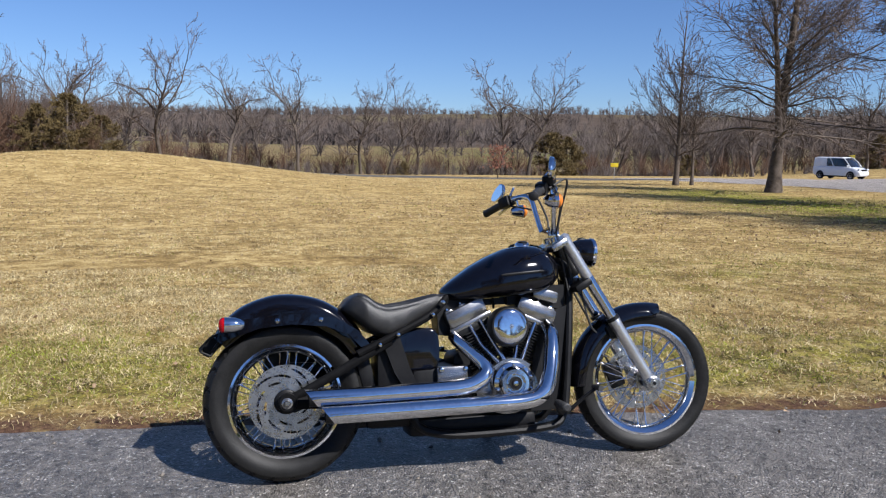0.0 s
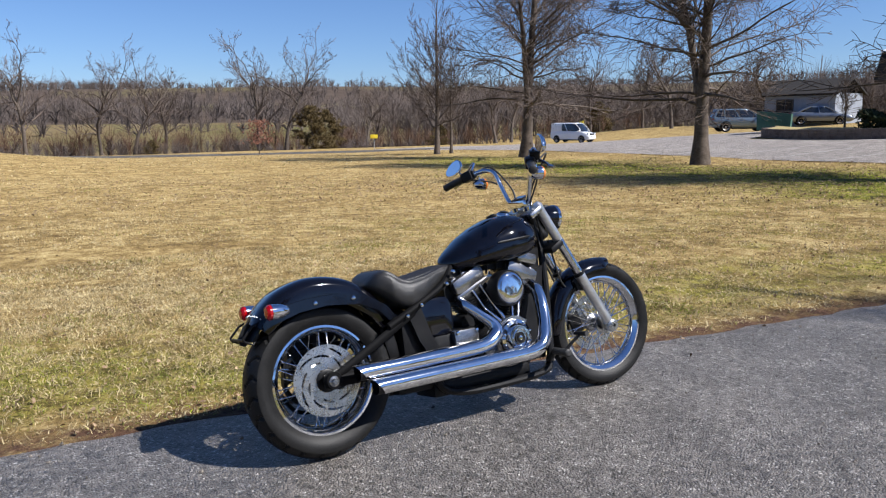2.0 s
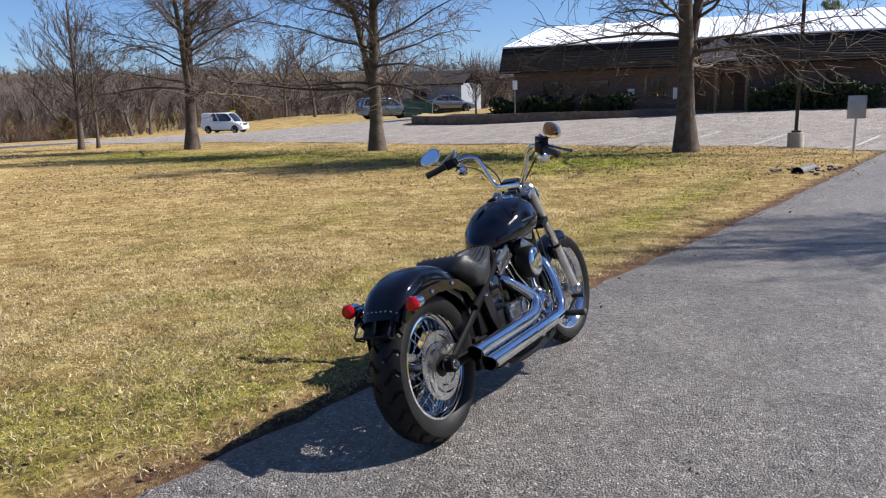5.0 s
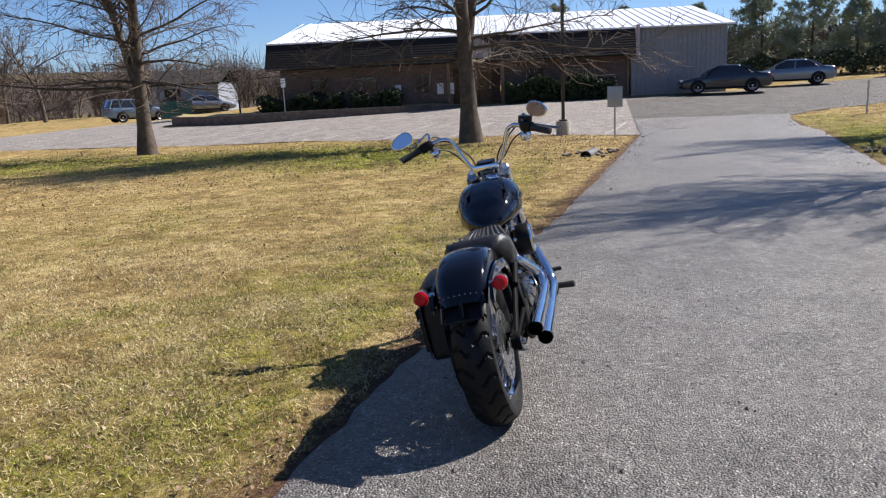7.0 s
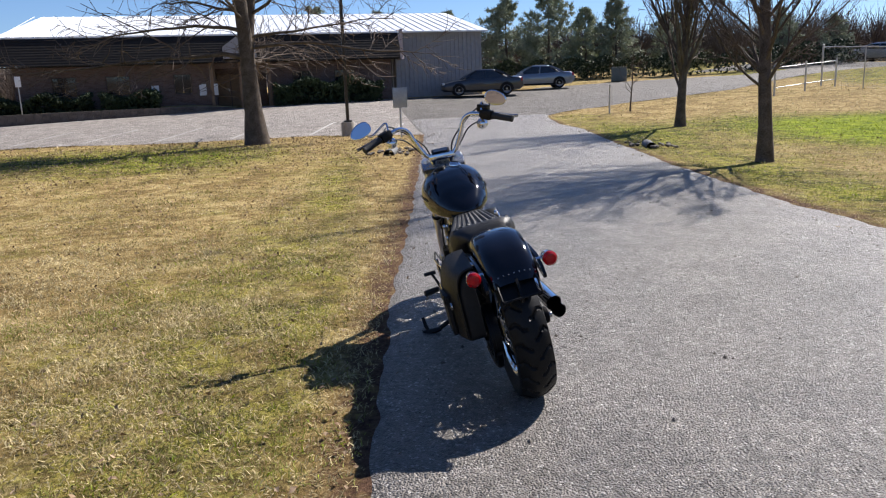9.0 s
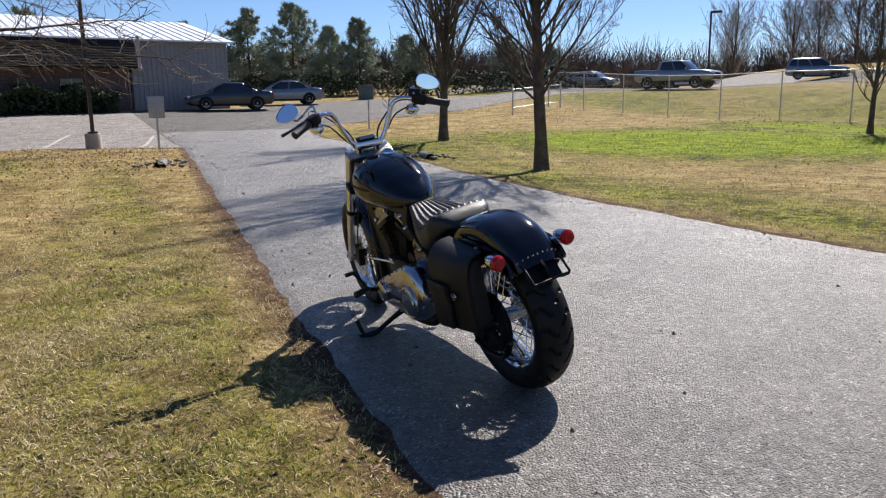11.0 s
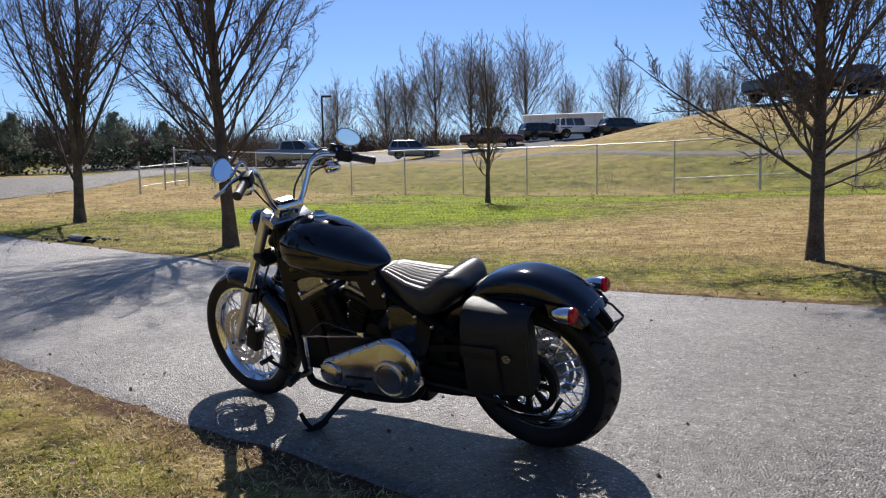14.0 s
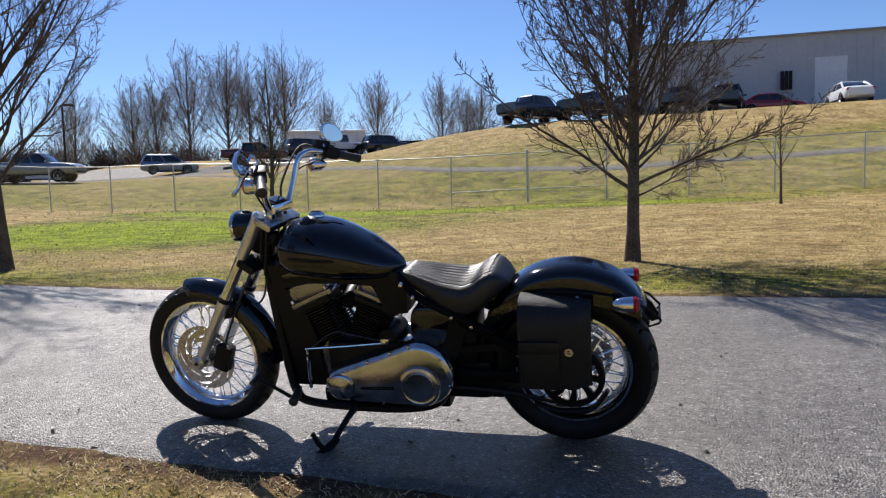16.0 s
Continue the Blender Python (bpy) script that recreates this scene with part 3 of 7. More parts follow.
def wheel_of(label, centre, radius, width, bead, blocks, hub_r, hub_w, spokes, post=lambda b: b):
    w = part("wheel", post(tyre(centre, radius, width, bead, blocks)), RUBBER, bike, label, sharp=28)
    part("rim", post(rim(centre, bead, width * 0.36)), CHROME, w, "chromed steel rim")
    hw = hub_w / 2
    part("hub", post(lathe([(0.0, -hw), (hub_r * 0.55, -hw), (hub_r, -hw + 0.004), (hub_r, -hw + 0.012), (hub_r * 0.55, -hw + 0.022), (hub_r * 0.5, 0), (hub_r * 0.55, hw - 0.022), (hub_r, hw - 0.012), (hub_r, hw - 0.004), (hub_r * 0.55, hw), (0.0, hw)], centre, (0, 1, 0), 40)), CASTING, w)
    c = Vector(centre)
    for k in range(spokes):
        side = 1 if k % 2 else -1
        t = 2 * math.pi * k / spokes
        lean = (1 if (k // 2) % 2 else -1) * 0.62
        a = c + Vector((hub_r * 0.92 * math.cos(t), side * (hw - 0.008), hub_r * 0.92 * math.sin(t)))
        b = c + Vector(((bead - 0.026) * math.cos(t + lean * 0.62), side * 0.010, (bead - 0.026) * math.sin(t + lean * 0.62)))
        bm = tube([a, b], 0.0024, 6)
        tube([a + (b - a) * 0.90, b], 0.0042, 6, bm=bm)
        part("spoke", post(bm), CHROME, w)
    return w


rear = wheel_of("rear wheel with a wide black tyre and chrome wire spokes", REAR, 0.326, 0.158, 0.223, 24, 0.058, 0.15, 40)
fore = wheel_of("front wheel with a slim black tyre and chrome wire spokes", FRONT, 0.329, 0.106, 0.248, 30, 0.052, 0.10, 40, steered)


def slots(count, r0, r1, sweep, wide):
    def keep(r, t):
        if r < r0 or r > r1:
            return True
        f = ((t - sweep * (r - r0) / (r1 - r0)) * count / (2 * math.pi)) % 1.0
        return f > wide
    return keep


def drilled(r, t):
    """Five swept groups of slots, and a ring of small holes near the rim."""
    k = (t * 5 / (2 * math.pi)) % 1.0
    for r0, k0, span in ((0.078, 0.46, 0.46), (0.097, 0.10, 0.50), (0.116, 0.66, 0.46)):
        f = (k - k0) % 1.0
        if f < span and abs(r - r0 - 0.016 * f / span) < 0.0052 * math.sin(math.pi * min(1.0, 0.12 + f / span * 0.85)) ** 0.4:
            return False
    return not (0.1375 < r < 0.1425 and (t * 30 / (2 * math.pi)) % 1.0 < 0.20)


part("brake_disc", pierced_ring(0.050, 0.148, 0.005, REAR + Vector((0, -0.082, 0)), drilled, 40, 300), STEEL, rear, "slotted steel brake disc")
part("brake_disc", steered(pierced_ring(0.075, 0.148, 0.005, FRONT + Vector((0, 0.058, 0)), drilled, 40, 300)), STEEL, fore, "slotted steel brake disc")
part("disc_carrier", lathe([(0.02, -0.07), (0.044, -0.074), (0.048, -0.082), (0.04, -0.086), (0.02, -0.084)], REAR, (0, 1, 0), 40), BLACK, rear)
part("pulley", pierced_ring(0.032, 0.122, 0.018, REAR + Vector((0, 0.118, 0)), slots(8, 0.05, 0.103, 0.15, 0.62), 14, 160), BLACK, rear, "black spoked belt pulley")
part("pulley_rim", lathe([(0.118, 0.092), (0.126, 0.092), (0.126, 0.122), (0.118, 0.122)], REAR, (0, 1, 0), 72, closed=True), BLACK, rear)
part("drive_belt", tube(curve_points([(0.0, 0.107, 0.325 - 0.129), (0.30, 0.107, 0.245), (0.58, 0.107, 0.262)], 6), 0.009, 6), RUBBER, bike)
for s in (-1, 1):
    part("axle_nut", lathe([(0, 0.165), (0.010, 0.165), (0.013, 0.160), (0.013, 0.152), (0.022, 0.150), (0.024, 0.138), (0.024, 0.10)], REAR, (0, s, 0), 24), BLACK if s > 0 else CASTING, bike)

# swing arm and struts
for s in (-1, 1):
    y = s * 0.128
    bm = tube([(0.0, y, 0.325), (0.16, y * 0.98, 0.318), (0.40, y * 0.92, 0.318), (0.56, y * 0.85, 0.335)], [0.026, 0.024, 0.024, 0.03], 10, 4, squash=0.55)
    tube([(0.0, y, 0.332), (0.17, y, 0.418), (0.345, y, 0.512), (0.42, y * 0.95, 0.555)], [0.017, 0.019, 0.019, 0.024], 10, 4, bm=bm, squash=0.7)
    lathe([(0.0, 0.02), (0.034, 0.02), (0.038, 0.012), (0.038, -0.012), (0.034, -0.02), (0.0, -0.02)], (0.004, y, 0.328), (0, 1, 0), 24, bm)
    part("swing_arm", bm, MATT, bike)
part("rear_brake_caliper", box((0.085, -0.098, 0.352), (0.075, 0.045, 0.055), Matrix.Rotation(radians(-25), 3, "Y")), BLACK, bike, bevel=0.010)
part("caliper_bracket", slab([(-0.03, 0.30), (0.03, 0.285), (0.11, 0.315), (0.125, 0.36), (0.08, 0.375), (0.02, 0.365), (-0.03, 0.352)], -0.128, -0.112), BLACK, bike, bevel=0.004)

# frame
bm = tube([(1.278, 0, 0.80), (1.24, 0, 0.86), (1.10, 0, 0.84), (0.86, 0, 0.76), (0.66, 0, 0.69)], [0.034, 0.036, 0.03, 0.026, 0.026], 12, 5)
part("backbone", bm, BLACK, bike)
for s in (-1, 1):
    bm = tube([(1.268, s * 0.03, 0.80), (1.246, s * 0.055, 0.58), (1.214, s * 0.075, 0.32), (1.185, s * 0.09, 0.200), (1.12, s * 0.105, 0.160), (0.90, s * 0.115, 0.150), (0.66, s * 0.115, 0.155), (0.53, s * 0.11, 0.20), (0.50, s * 0.105, 0.33)], 0.0185, 10, 6)
    part("frame_rail", bm, BLACK, bike)
    bm = tube([(0.285, s * 0.135, 0.505), (0.373, s * 0.135, 0.545), (0.45, s * 0.133, 0.582), (0.60, s * 0.112, 0.655), (0.68, s * 0.06, 0.725)], 0.0165, 10, 6)
    part("seat_rail", bm, MATT, bike)
    bm = slab([(0.385, 0.56), (0.455, 0.585), (0.500, 0.44), (0.535, 0.36), (0.48, 0.345), (0.435, 0.42)], s * 0.128, s * 0.106)
    part("frame_gusset", bm, BLACK, bike, bevel=0.006)
    for u, w in ((0.373, 0.540), (0.449, 0.578), (0.602, 0.654), (0.648, 0.705)):
        part("bolt", lathe([(0, 0.016), (0.007, 0.014), (0.010, 0.009), (0.010, 0.0), (0, 0)], (u, s * (0.150 - 0.10 * max(0, u - 0.45)), w), (0, s, 0), 12), CHROME, bike)
part("steering_head", lathe([(0.0, -0.075), (0.036, -0.075), (0.040, -0.06), (0.034, -0.04), (0.034, 0.05), (0.040, 0.065), (0.036, 0.08), (0, 0.08)], (1.275, 0, 0.88), (-0.525, 0, 0.851), 28), BLACK, bike)

# side covers, oil tank, electrics
bm = loft([[(0.54 + math.copysign(abs(math.cos(t)) ** 0.4, math.cos(t)) * (0.100 - 0.01 * abs(v) / 0.13), v, 0.510 + 0.092 * f * math.copysign(abs(math.sin(t)) ** 0.5, math.sin(t))) for t in (2 * math.pi * k / 28 for k in range(28))]
           for v, f in ((-0.112, 0.86), (-0.106, 0.97), (-0.09, 1.0), (0.09, 1.0), (0.106, 0.97), (0.112, 0.86))])
part("oil_tank", bm, GLOSS, bike)
part("battery_box", box((0.43, 0, 0.45), (0.12, 0.19, 0.20)), BLACK, bike, bevel=0.012)
part("rear_shock_cover", box((0.325, 0, 0.43), (0.06, 0.13, 0.22), Matrix.Rotation(radians(-14), 3, "Y")), BLACK, bike, bevel=0.015)

# engine
part("crankcase", loft([[(0.925 + r * 1.25 * math.cos(t), v, 0.335 + r * math.sin(t)) for t in (2 * math.pi * k / 36 for k in range(36))] for v, r in ((-0.125, 0.085), (-0.115, 0.112), (-0.06, 0.120), (0.02, 0.120), (0.05, 0.118))]), CASTING, bike)
part("primary_case", box((0.84, 0.085, 0.345), (0.34, 0.06, 0.20)), BLACK, bike, bevel=0.03)
part("front_engine_mount", slab([(1.245, 0.68), (1.222, 0.45), (1.192, 0.22), (1.05, 0.22), (1.07, 0.45), (1.13, 0.64)], -0.055, 0.065), BLACK, bike, bevel=0.01)
part("swing_arm_pivot", box((0.43, 0, 0.275), (0.22, 0.17, 0.17)), BLACK, bike, bevel=0.03)
part("shock_linkage", box((0.35, 0.02, 0.235), (0.16, 0.10, 0.09)), BLACK, bike, bevel=0.02)
part("gearbox", box((0.645, 0.0, 0.345), (0.26, 0.22, 0.19)), BLACK, bike, bevel=0.025)
gear = part("gearbox_cover", box((0.68, -0.122, 0.395), (0.135, 0.035, 0.085)), CASTING, bike, "silver cast gearbox cover", bevel=0.012)
for u, w in ((0.630, 0.425), (0.735, 0.425), (0.630, 0.370), (0.735, 0.370)):
    part("bolt", lathe([(0, 0.024), (0.009, 0.022), (0.012, 0.015), (0.012, 0.0)], (u, -0.125, w), (0, -1, 0), 12), CHROME, gear)
part("oil_pan", box((0.78, 0, 0.185), (0.56, 0.18, 0.075)), BLACK, bike, bevel=0.02)
part("starter", lathe([(0, -0.09), (0.036, -0.09), (0.04, -0.08), (0.04, 0.07), (0, 0.07)], (0.74, 0.02, 0.455), (0, 1, 0), 24), BLACK, bike)
cam_cover = part("cam_cover", lathe([(0.0, 0.196), (0.035, 0.196), (0.040, 0.192), (0.044, 0.200), (0.058, 0.200), (0.064, 0.192), (0.070, 0.180), (0.086, 0.172), (0.090, 0.162), (0.092, 0.11)], (0.935, 0, 0.358), (0, -1, 0), 44), CHROME, bike, "chromed round cam cover")
part("cover_medallion", lathe([(0.0, 0.203), (0.016, 0.203), (0.019, 0.199), (0.028, 0.199), (0.028, 0.19)], (0.935, 0, 0.358), (0, -1, 0), 32), BLACK, cam_cover)
part("cover_button", lathe([(0.0, 0.2065), (0.010, 0.2055), (0.013, 0.2)], (0.935, 0, 0.358), (0, -1, 0), 20), CHROME, cam_cover)
for k in range(10):
    t = 2 * math.pi * (k + 0.5) / 10
    part("bolt", lathe([(0, 0.186), (0.005, 0.185), (0.006, 0.172)], (0.935 + 0.079 * math.cos(t), 0, 0.358 + 0.079 * math.sin(t)), (0, -1, 0), 8), CHROME, cam_cover)
part("lifter_cover", slab([(0.855, 0.43), (0.90, 0.455), (0.94, 0.462), (0.98, 0.455), (1.02, 0.43), (1.00, 0.40), (0.87, 0.40)], -0.155, -0.10), CASTING, bike, bevel=0.008)


def cylinder(name, base, lean):
    """One finned cylinder of the engine with its head and rocker box, leaning lean degrees forward."""
    turn = Matrix.Rotation(radians(lean), 3, "Y")
    at = lambda a, v, h: Vector(base) + turn @ Vector((a, v, h))
    fins = []
    for k in range(13):
        h = 0.065 + k * 0.0125
        size = (0.150, 0.165, 0.0045) if k < 9 else (0.165, 0.178, 0.0045)
        q = box(at(0, 0, h), size, turn)
        e = [x for x in q.edges if abs((turn.inverted() @ (x.verts[0].co - x.verts[1].co)).z) > 0.003]
        bmesh.ops.bevel(q, geom=e, offset=0.035, segments=4, affect="EDGES")
        fins.append(q)
    cyl = part(name, tube([at(0, 0, 0.02), at(0, 0, 0.235)], 0.060, 24), BLACK, bike, "black finned engine cylinder")
    for q in fins:
        part("cooling_fin", q, BLACK, cyl)
    part("cylinder_head", box(at(0, 0, 0.228), (0.165, 0.165, 0.03), turn), BLACK, cyl, bevel=0.01)
    part("rocker_base", box(at(0, -0.008, 0.252), (0.204, 0.158, 0.026), turn), CASTING, cyl, bevel=0.010)
    part("rocker_cover", box(at(0, -0.012, 0.298), (0.190, 0.160, 0.076), turn), CASTING, cyl, "silver rocker cover", bevel=0.026)
    for a in (-0.066, 0.0, 0.066):
        part("cover_boss", box(at(a, -0.050, 0.330), (0.036, 0.044, 0.022), turn), CASTING, cyl, bevel=0.009)
        part("bolt", lathe([(0, 0.012), (0.006, 0.011), (0.008, 0.0)], at(a, -0.052, 0.338), turn @ Vector((0, 0, 1)), 10), CHROME, cyl)
    for a in (-0.085, 0.085):
        for v in (-0.07, 0.07):
            part("bolt", lathe([(0, 0.016), (0.007, 0.015), (0.008, 0.0)], at(a, v, 0.268), turn @ Vector((0, 0, 1)), 10), CHROME, cyl)
    for a in (-0.016, 0.016):
        s = 1 if lean > 0 else -1
        part("pushrod_tube", tube([(0.937 + s * 0.034 + a, -0.128, 0.440), at(a * 1.6 - s * 0.02, -0.098, 0.150), at(a * 1.6 - s * 0.015, -0.086, 0.245)], [0.011, 0.0085, 0.0085], 12), CHROME, cyl)
    return cyl


cylinder("rear_cylinder", (0.885, 0.0, 0.385), -24)
cylinder("front_cylinder", (0.965, 0.0, 0.385), 24)

# air cleaner
air = part("air_cleaner", lathe([(0.0, 0.10), (0.070, 0.10), (0.082, 0.112), (0.085, 0.135), (0.085, 0.178), (0.080, 0.186), (0.0, 0.186)], (0.925, 0, 0.595), (0, -1, 0), 48), BLACK, bike, "round black air cleaner")
part("cover", lathe([(0.0, 0.2010), (0.04, 0.2000), (0.060, 0.1980), (0.071, 0.1935), (0.076, 0.187), (0.077, 0.178)], (0.925, 0, 0.595), (0, -1, 0), 56), CHROME, air, "domed chrome air cleaner cover")
part("cover_badge", lathe([(0.0, 0.2030), (0.008, 0.2025), (0.010, 0.2000)], (0.925, 0, 0.595), (0, -1, 0), 20), STEEL, air)
part("intake", tube([(0.925, -0.11, 0.60), (0.925, -0.03, 0.60), (0.925, 0.02, 0.585)], [0.05, 0.035, 0.03], 16), BLACK, bike)
part("coil_cover", box((1.135, 0.0, 0.725), (0.12, 0.16, 0.055), Matrix.Rotation(radians(16), 3, "Y")), CASTING, bike, bevel=0.015)

part("wiring_tray", slab([(0.64, 0.70), (0.650, 0.565), (0.735, 0.555), (0.790, 0.68), (0.90, 0.69), (1.06, 0.69), (1.225, 0.66), (1.24, 0.77), (0.90, 0.775), (0.68, 0.735)], -0.042, 0.080), BLACK, bike, bevel=0.008)
for k, (u, w) in enumerate(((0.84, 0.735), (0.90, 0.748), (0.965, 0.745), (1.03, 0.735))):
    part("cable", tube([(u - 0.05, -0.060, w), (u, -0.072, w - 0.012 * (k % 2)), (u + 0.05, -0.062, w - 0.022), (u + 0.06, -0.040, w - 0.06)], 0.0055, 8, 4), BLACK, bike)

# exhaust
low = tube([(0.150, -0.232, 0.280), (0.40, -0.232, 0.281), (0.80, -0.230, 0.284), (0.98, -0.226, 0.290), (1.055, -0.216, 0.325), (1.092, -0.195, 0.400), (1.114, -0.165, 0.485), (1.128, -0.130, 0.555), (1.122, -0.085, 0.592)], [0.035] * 5 + [0.034, 0.033, 0.032, 0.030], 20, 8, caps=False)
for v in low.verts:
    if v.co.x < 0.19:
        v.co.x += (0.280 - v.co.z) * 0.75
part("exhaust_pipe", low, CHROME, bike, "long chrome exhaust pipe with a slash-cut end")
high = tube([(0.090, -0.205, 0.345), (0.35, -0.206, 0.346), (0.62, -0.206, 0.350), (0.735, -0.203, 0.360), (0.800, -0.195, 0.395), (0.808, -0.178, 0.435), (0.765, -0.150, 0.485), (0.715, -0.115, 0.535), (0.700, -0.08, 0.560)], [0.035] * 4 + [0.034, 0.031, 0.027, 0.025, 0.024], 20, 8, caps=False)
for v in high.verts:
    if v.co.x < 0.13:
        v.co.x += (0.345 - v.co.z) * 0.75
part("exhaust_pipe", high, CHROME, bike, "long chrome exhaust pipe with a slash-cut end")
for u, v, w in ((0.26, -0.232, 0.280), (0.20, -0.205, 0.345)):
    part("exhaust_baffle", lathe([(0.0325, -0.12), (0.0325, 0.02), (0.0, 0.02)], (u, v, w), (1, 0, 0), 24), BLACK, bike)
for u, v, w in ((0.42, -0.218, 0.312), (0.70, -0.216, 0.315)):
    part("pipe_bracket", box((u, v + 0.03, w), (0.03, 0.04, 0.05)), BLACK, bike, bevel=0.004)

# rear fender: a crowned band over the wheel, with side skirts
def fender_loop(a, r, half, skirt, thick=0.0):
    """Points across the fender at the angle a (0 = forward, 90 = up) about the rear axle."""
    out = []
    for k in range(-9, 10):
        f = k / 9
        y = half * math.copysign(min(1.0, abs(f) * 1.35) ** 0.85, f)
        drop = 0.030 * min(1.0, abs(f) * 1.35) ** 3 + skirt * max(0.0, (abs(f) - 0.74) / 0.26)
        rr = r - drop - thick
        out.append((rr * math.cos(a), y * (1 - thick * 2.0), 0.325 + rr * math.sin(a)))
    return out


angles = np.radians(np.linspace(26, 136, 40))
deg = np.degrees(angles)
rr = np.interp(deg, (26, 45, 70, 95, 115, 128, 136), (0.385, 0.420, 0.434, 0.434, 0.424, 0.408, 0.393))
half = np.interp(deg, (26, 45, 110, 136), (0.098, 0.108, 0.108, 0.100))
skirt = np.interp(deg, (26, 40, 60, 110, 130, 136), (0.02, 0.055, 0.075, 0.075, 0.050, 0.034))
outer = [fender_loop(a, r, h, s) for a, r, h, s in zip(angles, rr, half, skirt)]
inner = [fender_loop(a, r, h, s, 0.006) for a, r, h, s in zip(angles, rr, half, skirt)]
part("rear_fender", loft([o + i[::-1] for o, i in zip(outer, inner)]), GLOSS, bike, "black gloss rear fender", sharp=50)
for s in (-1, 1):
    prof = [(-0.262, 0.588), (-0.235, 0.622), (-0.18, 0.655), (-0.06, 0.672), (0.08, 0.676), (0.20, 0.655), (0.29, 0.60), (0.335, 0.545), (0.30, 0.532), (0.25, 0.585), (0.16, 0.622), (0.02, 0.634), (-0.10, 0.622), (-0.20, 0.592), (-0.255, 0.572)]
    st = part("fender_strut", slab(prof, s * 0.114, s * 0.128), GLOSS, bike, bevel=0.005)
    for u in (-0.032, 0.140):
        part("bolt", lathe([(0, 0.138), (0.006, 0.137), (0.010, 0.132), (0.010, 0.125)], (u, 0, 0.650), (0, s, 0), 14), CHROME, st)
    sig = part("turn_signal", lathe([(0.0, -0.002), (0.012, 0.0), (0.022, 0.012), (0.028, 0.035), (0.030, 0.060), (0.031, 0.074), (0.0, 0.074)], (-0.160, s * 0.160, 0.640), (-1, 0, 0), 28), CHROME, bike, "chrome bullet tail light with a red lens")
    part("lens", lathe([(0.030, 0.074), (0.030, 0.084), (0.022, 0.094), (0.0, 0.098)], (-0.160, s * 0.160, 0.640), (-1, 0, 0), 28), REDLENS, sig, "red plastic lens")
    part("stalk", tube([(-0.195, s * 0.16, 0.640), (-0.195, s * 0.112, 0.638)], 0.009, 12), CHROME, sig)
plate = part("plate_bracket", slab([(-0.262, 0.622), (-0.300, 0.590), (-0.325, 0.548), (-0.322, 0.520), (-0.300, 0.512), (-0.245, 0.560), (-0.235, 0.600)], -0.006, 0.006), BLACK, bike, "empty black number plate bracket", bevel=0.002)
for s in (-1, 1):
    part("bracket_arm", tube([(-0.255, s * 0.080, 0.606), (-0.290, s * 0.082, 0.592), (-0.332, s * 0.082, 0.548), (-0.326, s * 0.080, 0.536), (-0.290, s * 0.072, 0.520), (-0.262, s * 0.066, 0.556)], 0.0050, 8), BLACK, plate)
part("bracket_bar", tube([(-0.329, -0.08, 0.542), (-0.329, 0.08, 0.542)], 0.0050, 8), BLACK, plate)
part("bracket_plate", box((-0.268, 0, 0.560), (0.010, 0.15, 0.075), Matrix.Rotation(radians(35), 3, "Y")), BLACK, plate, bevel=0.003)
for k in range(9):
    y, a = -0.088 + 0.022 * k, radians(131)
    r = 0.403 - 0.030 * (abs(y) / 0.102) ** 3.5
    part("marker_light", lathe([(0, 0.004), (0.0025, 0.0035), (0.0036, 0)], (r * math.cos(a), y, 0.325 + r * math.sin(a)), (math.cos(a), 0, math.sin(a)), 8), STEEL, plate)

# seat
def seat_loop(u, top, half, low, round_=0.4):
    n, out = 30, []
    for k in range(n):
        t = 2 * math.pi * k / n
        c, s = math.cos(t), math.sin(t)
        y = half * math.copysign(abs(c) ** round_, c)
        z = (top + low) / 2 + (top - low) / 2 * math.copysign(abs(s) ** 0.6, s)
        out.append((u, y, z))
    return out


U = np.linspace(0.225, 0.690, 34)
top = np.interp(U, (0.225, 0.25, 0.275, 0.30, 0.33, 0.36, 0.41, 0.50, 0.60, 0.66, 0.69), (0.695, 0.728, 0.748, 0.752, 0.738, 0.712, 0.696, 0.708, 0.730, 0.742, 0.740))
halfs = np.interp(U, (0.225, 0.26, 0.32, 0.42, 0.50, 0.60, 0.69), (0.075, 0.125, 0.158, 0.160, 0.140, 0.098, 0.064))
lows = np.interp(U, (0.225, 0.26, 0.34, 0.40, 0.48, 0.58, 0.69), (0.685, 0.660, 0.590, 0.566, 0.588, 0.645, 0.700))
seat = part("seat", loft([seat_loop(u, t, h, b) for u, t, h, b in zip(U, top, halfs, lows)]), LEATHER, bike, "black leather solo seat with lengthwise pleats", sharp=60)
for k in range(-4, 5):
    line = []
    for u in np.linspace(0.285, 0.655, 26):
        h = np.interp(u, U, halfs) * 0.90
        y = h * k / 4.4
        c = (abs(y) / np.interp(u, U, halfs)) ** 2.5
        z = np.interp(u, U, lows) + (np.interp(u, U, top) - np.interp(u, U, lows)) * (0.5 + 0.5 * (1 - c * c) ** 0.3)
        line.append((u, y, z - 0.007))
    part("pleat", tube(line, [0.006] + [0.0135] * 24 + [0.006], 8, squash=1.0), LEATHER, seat)

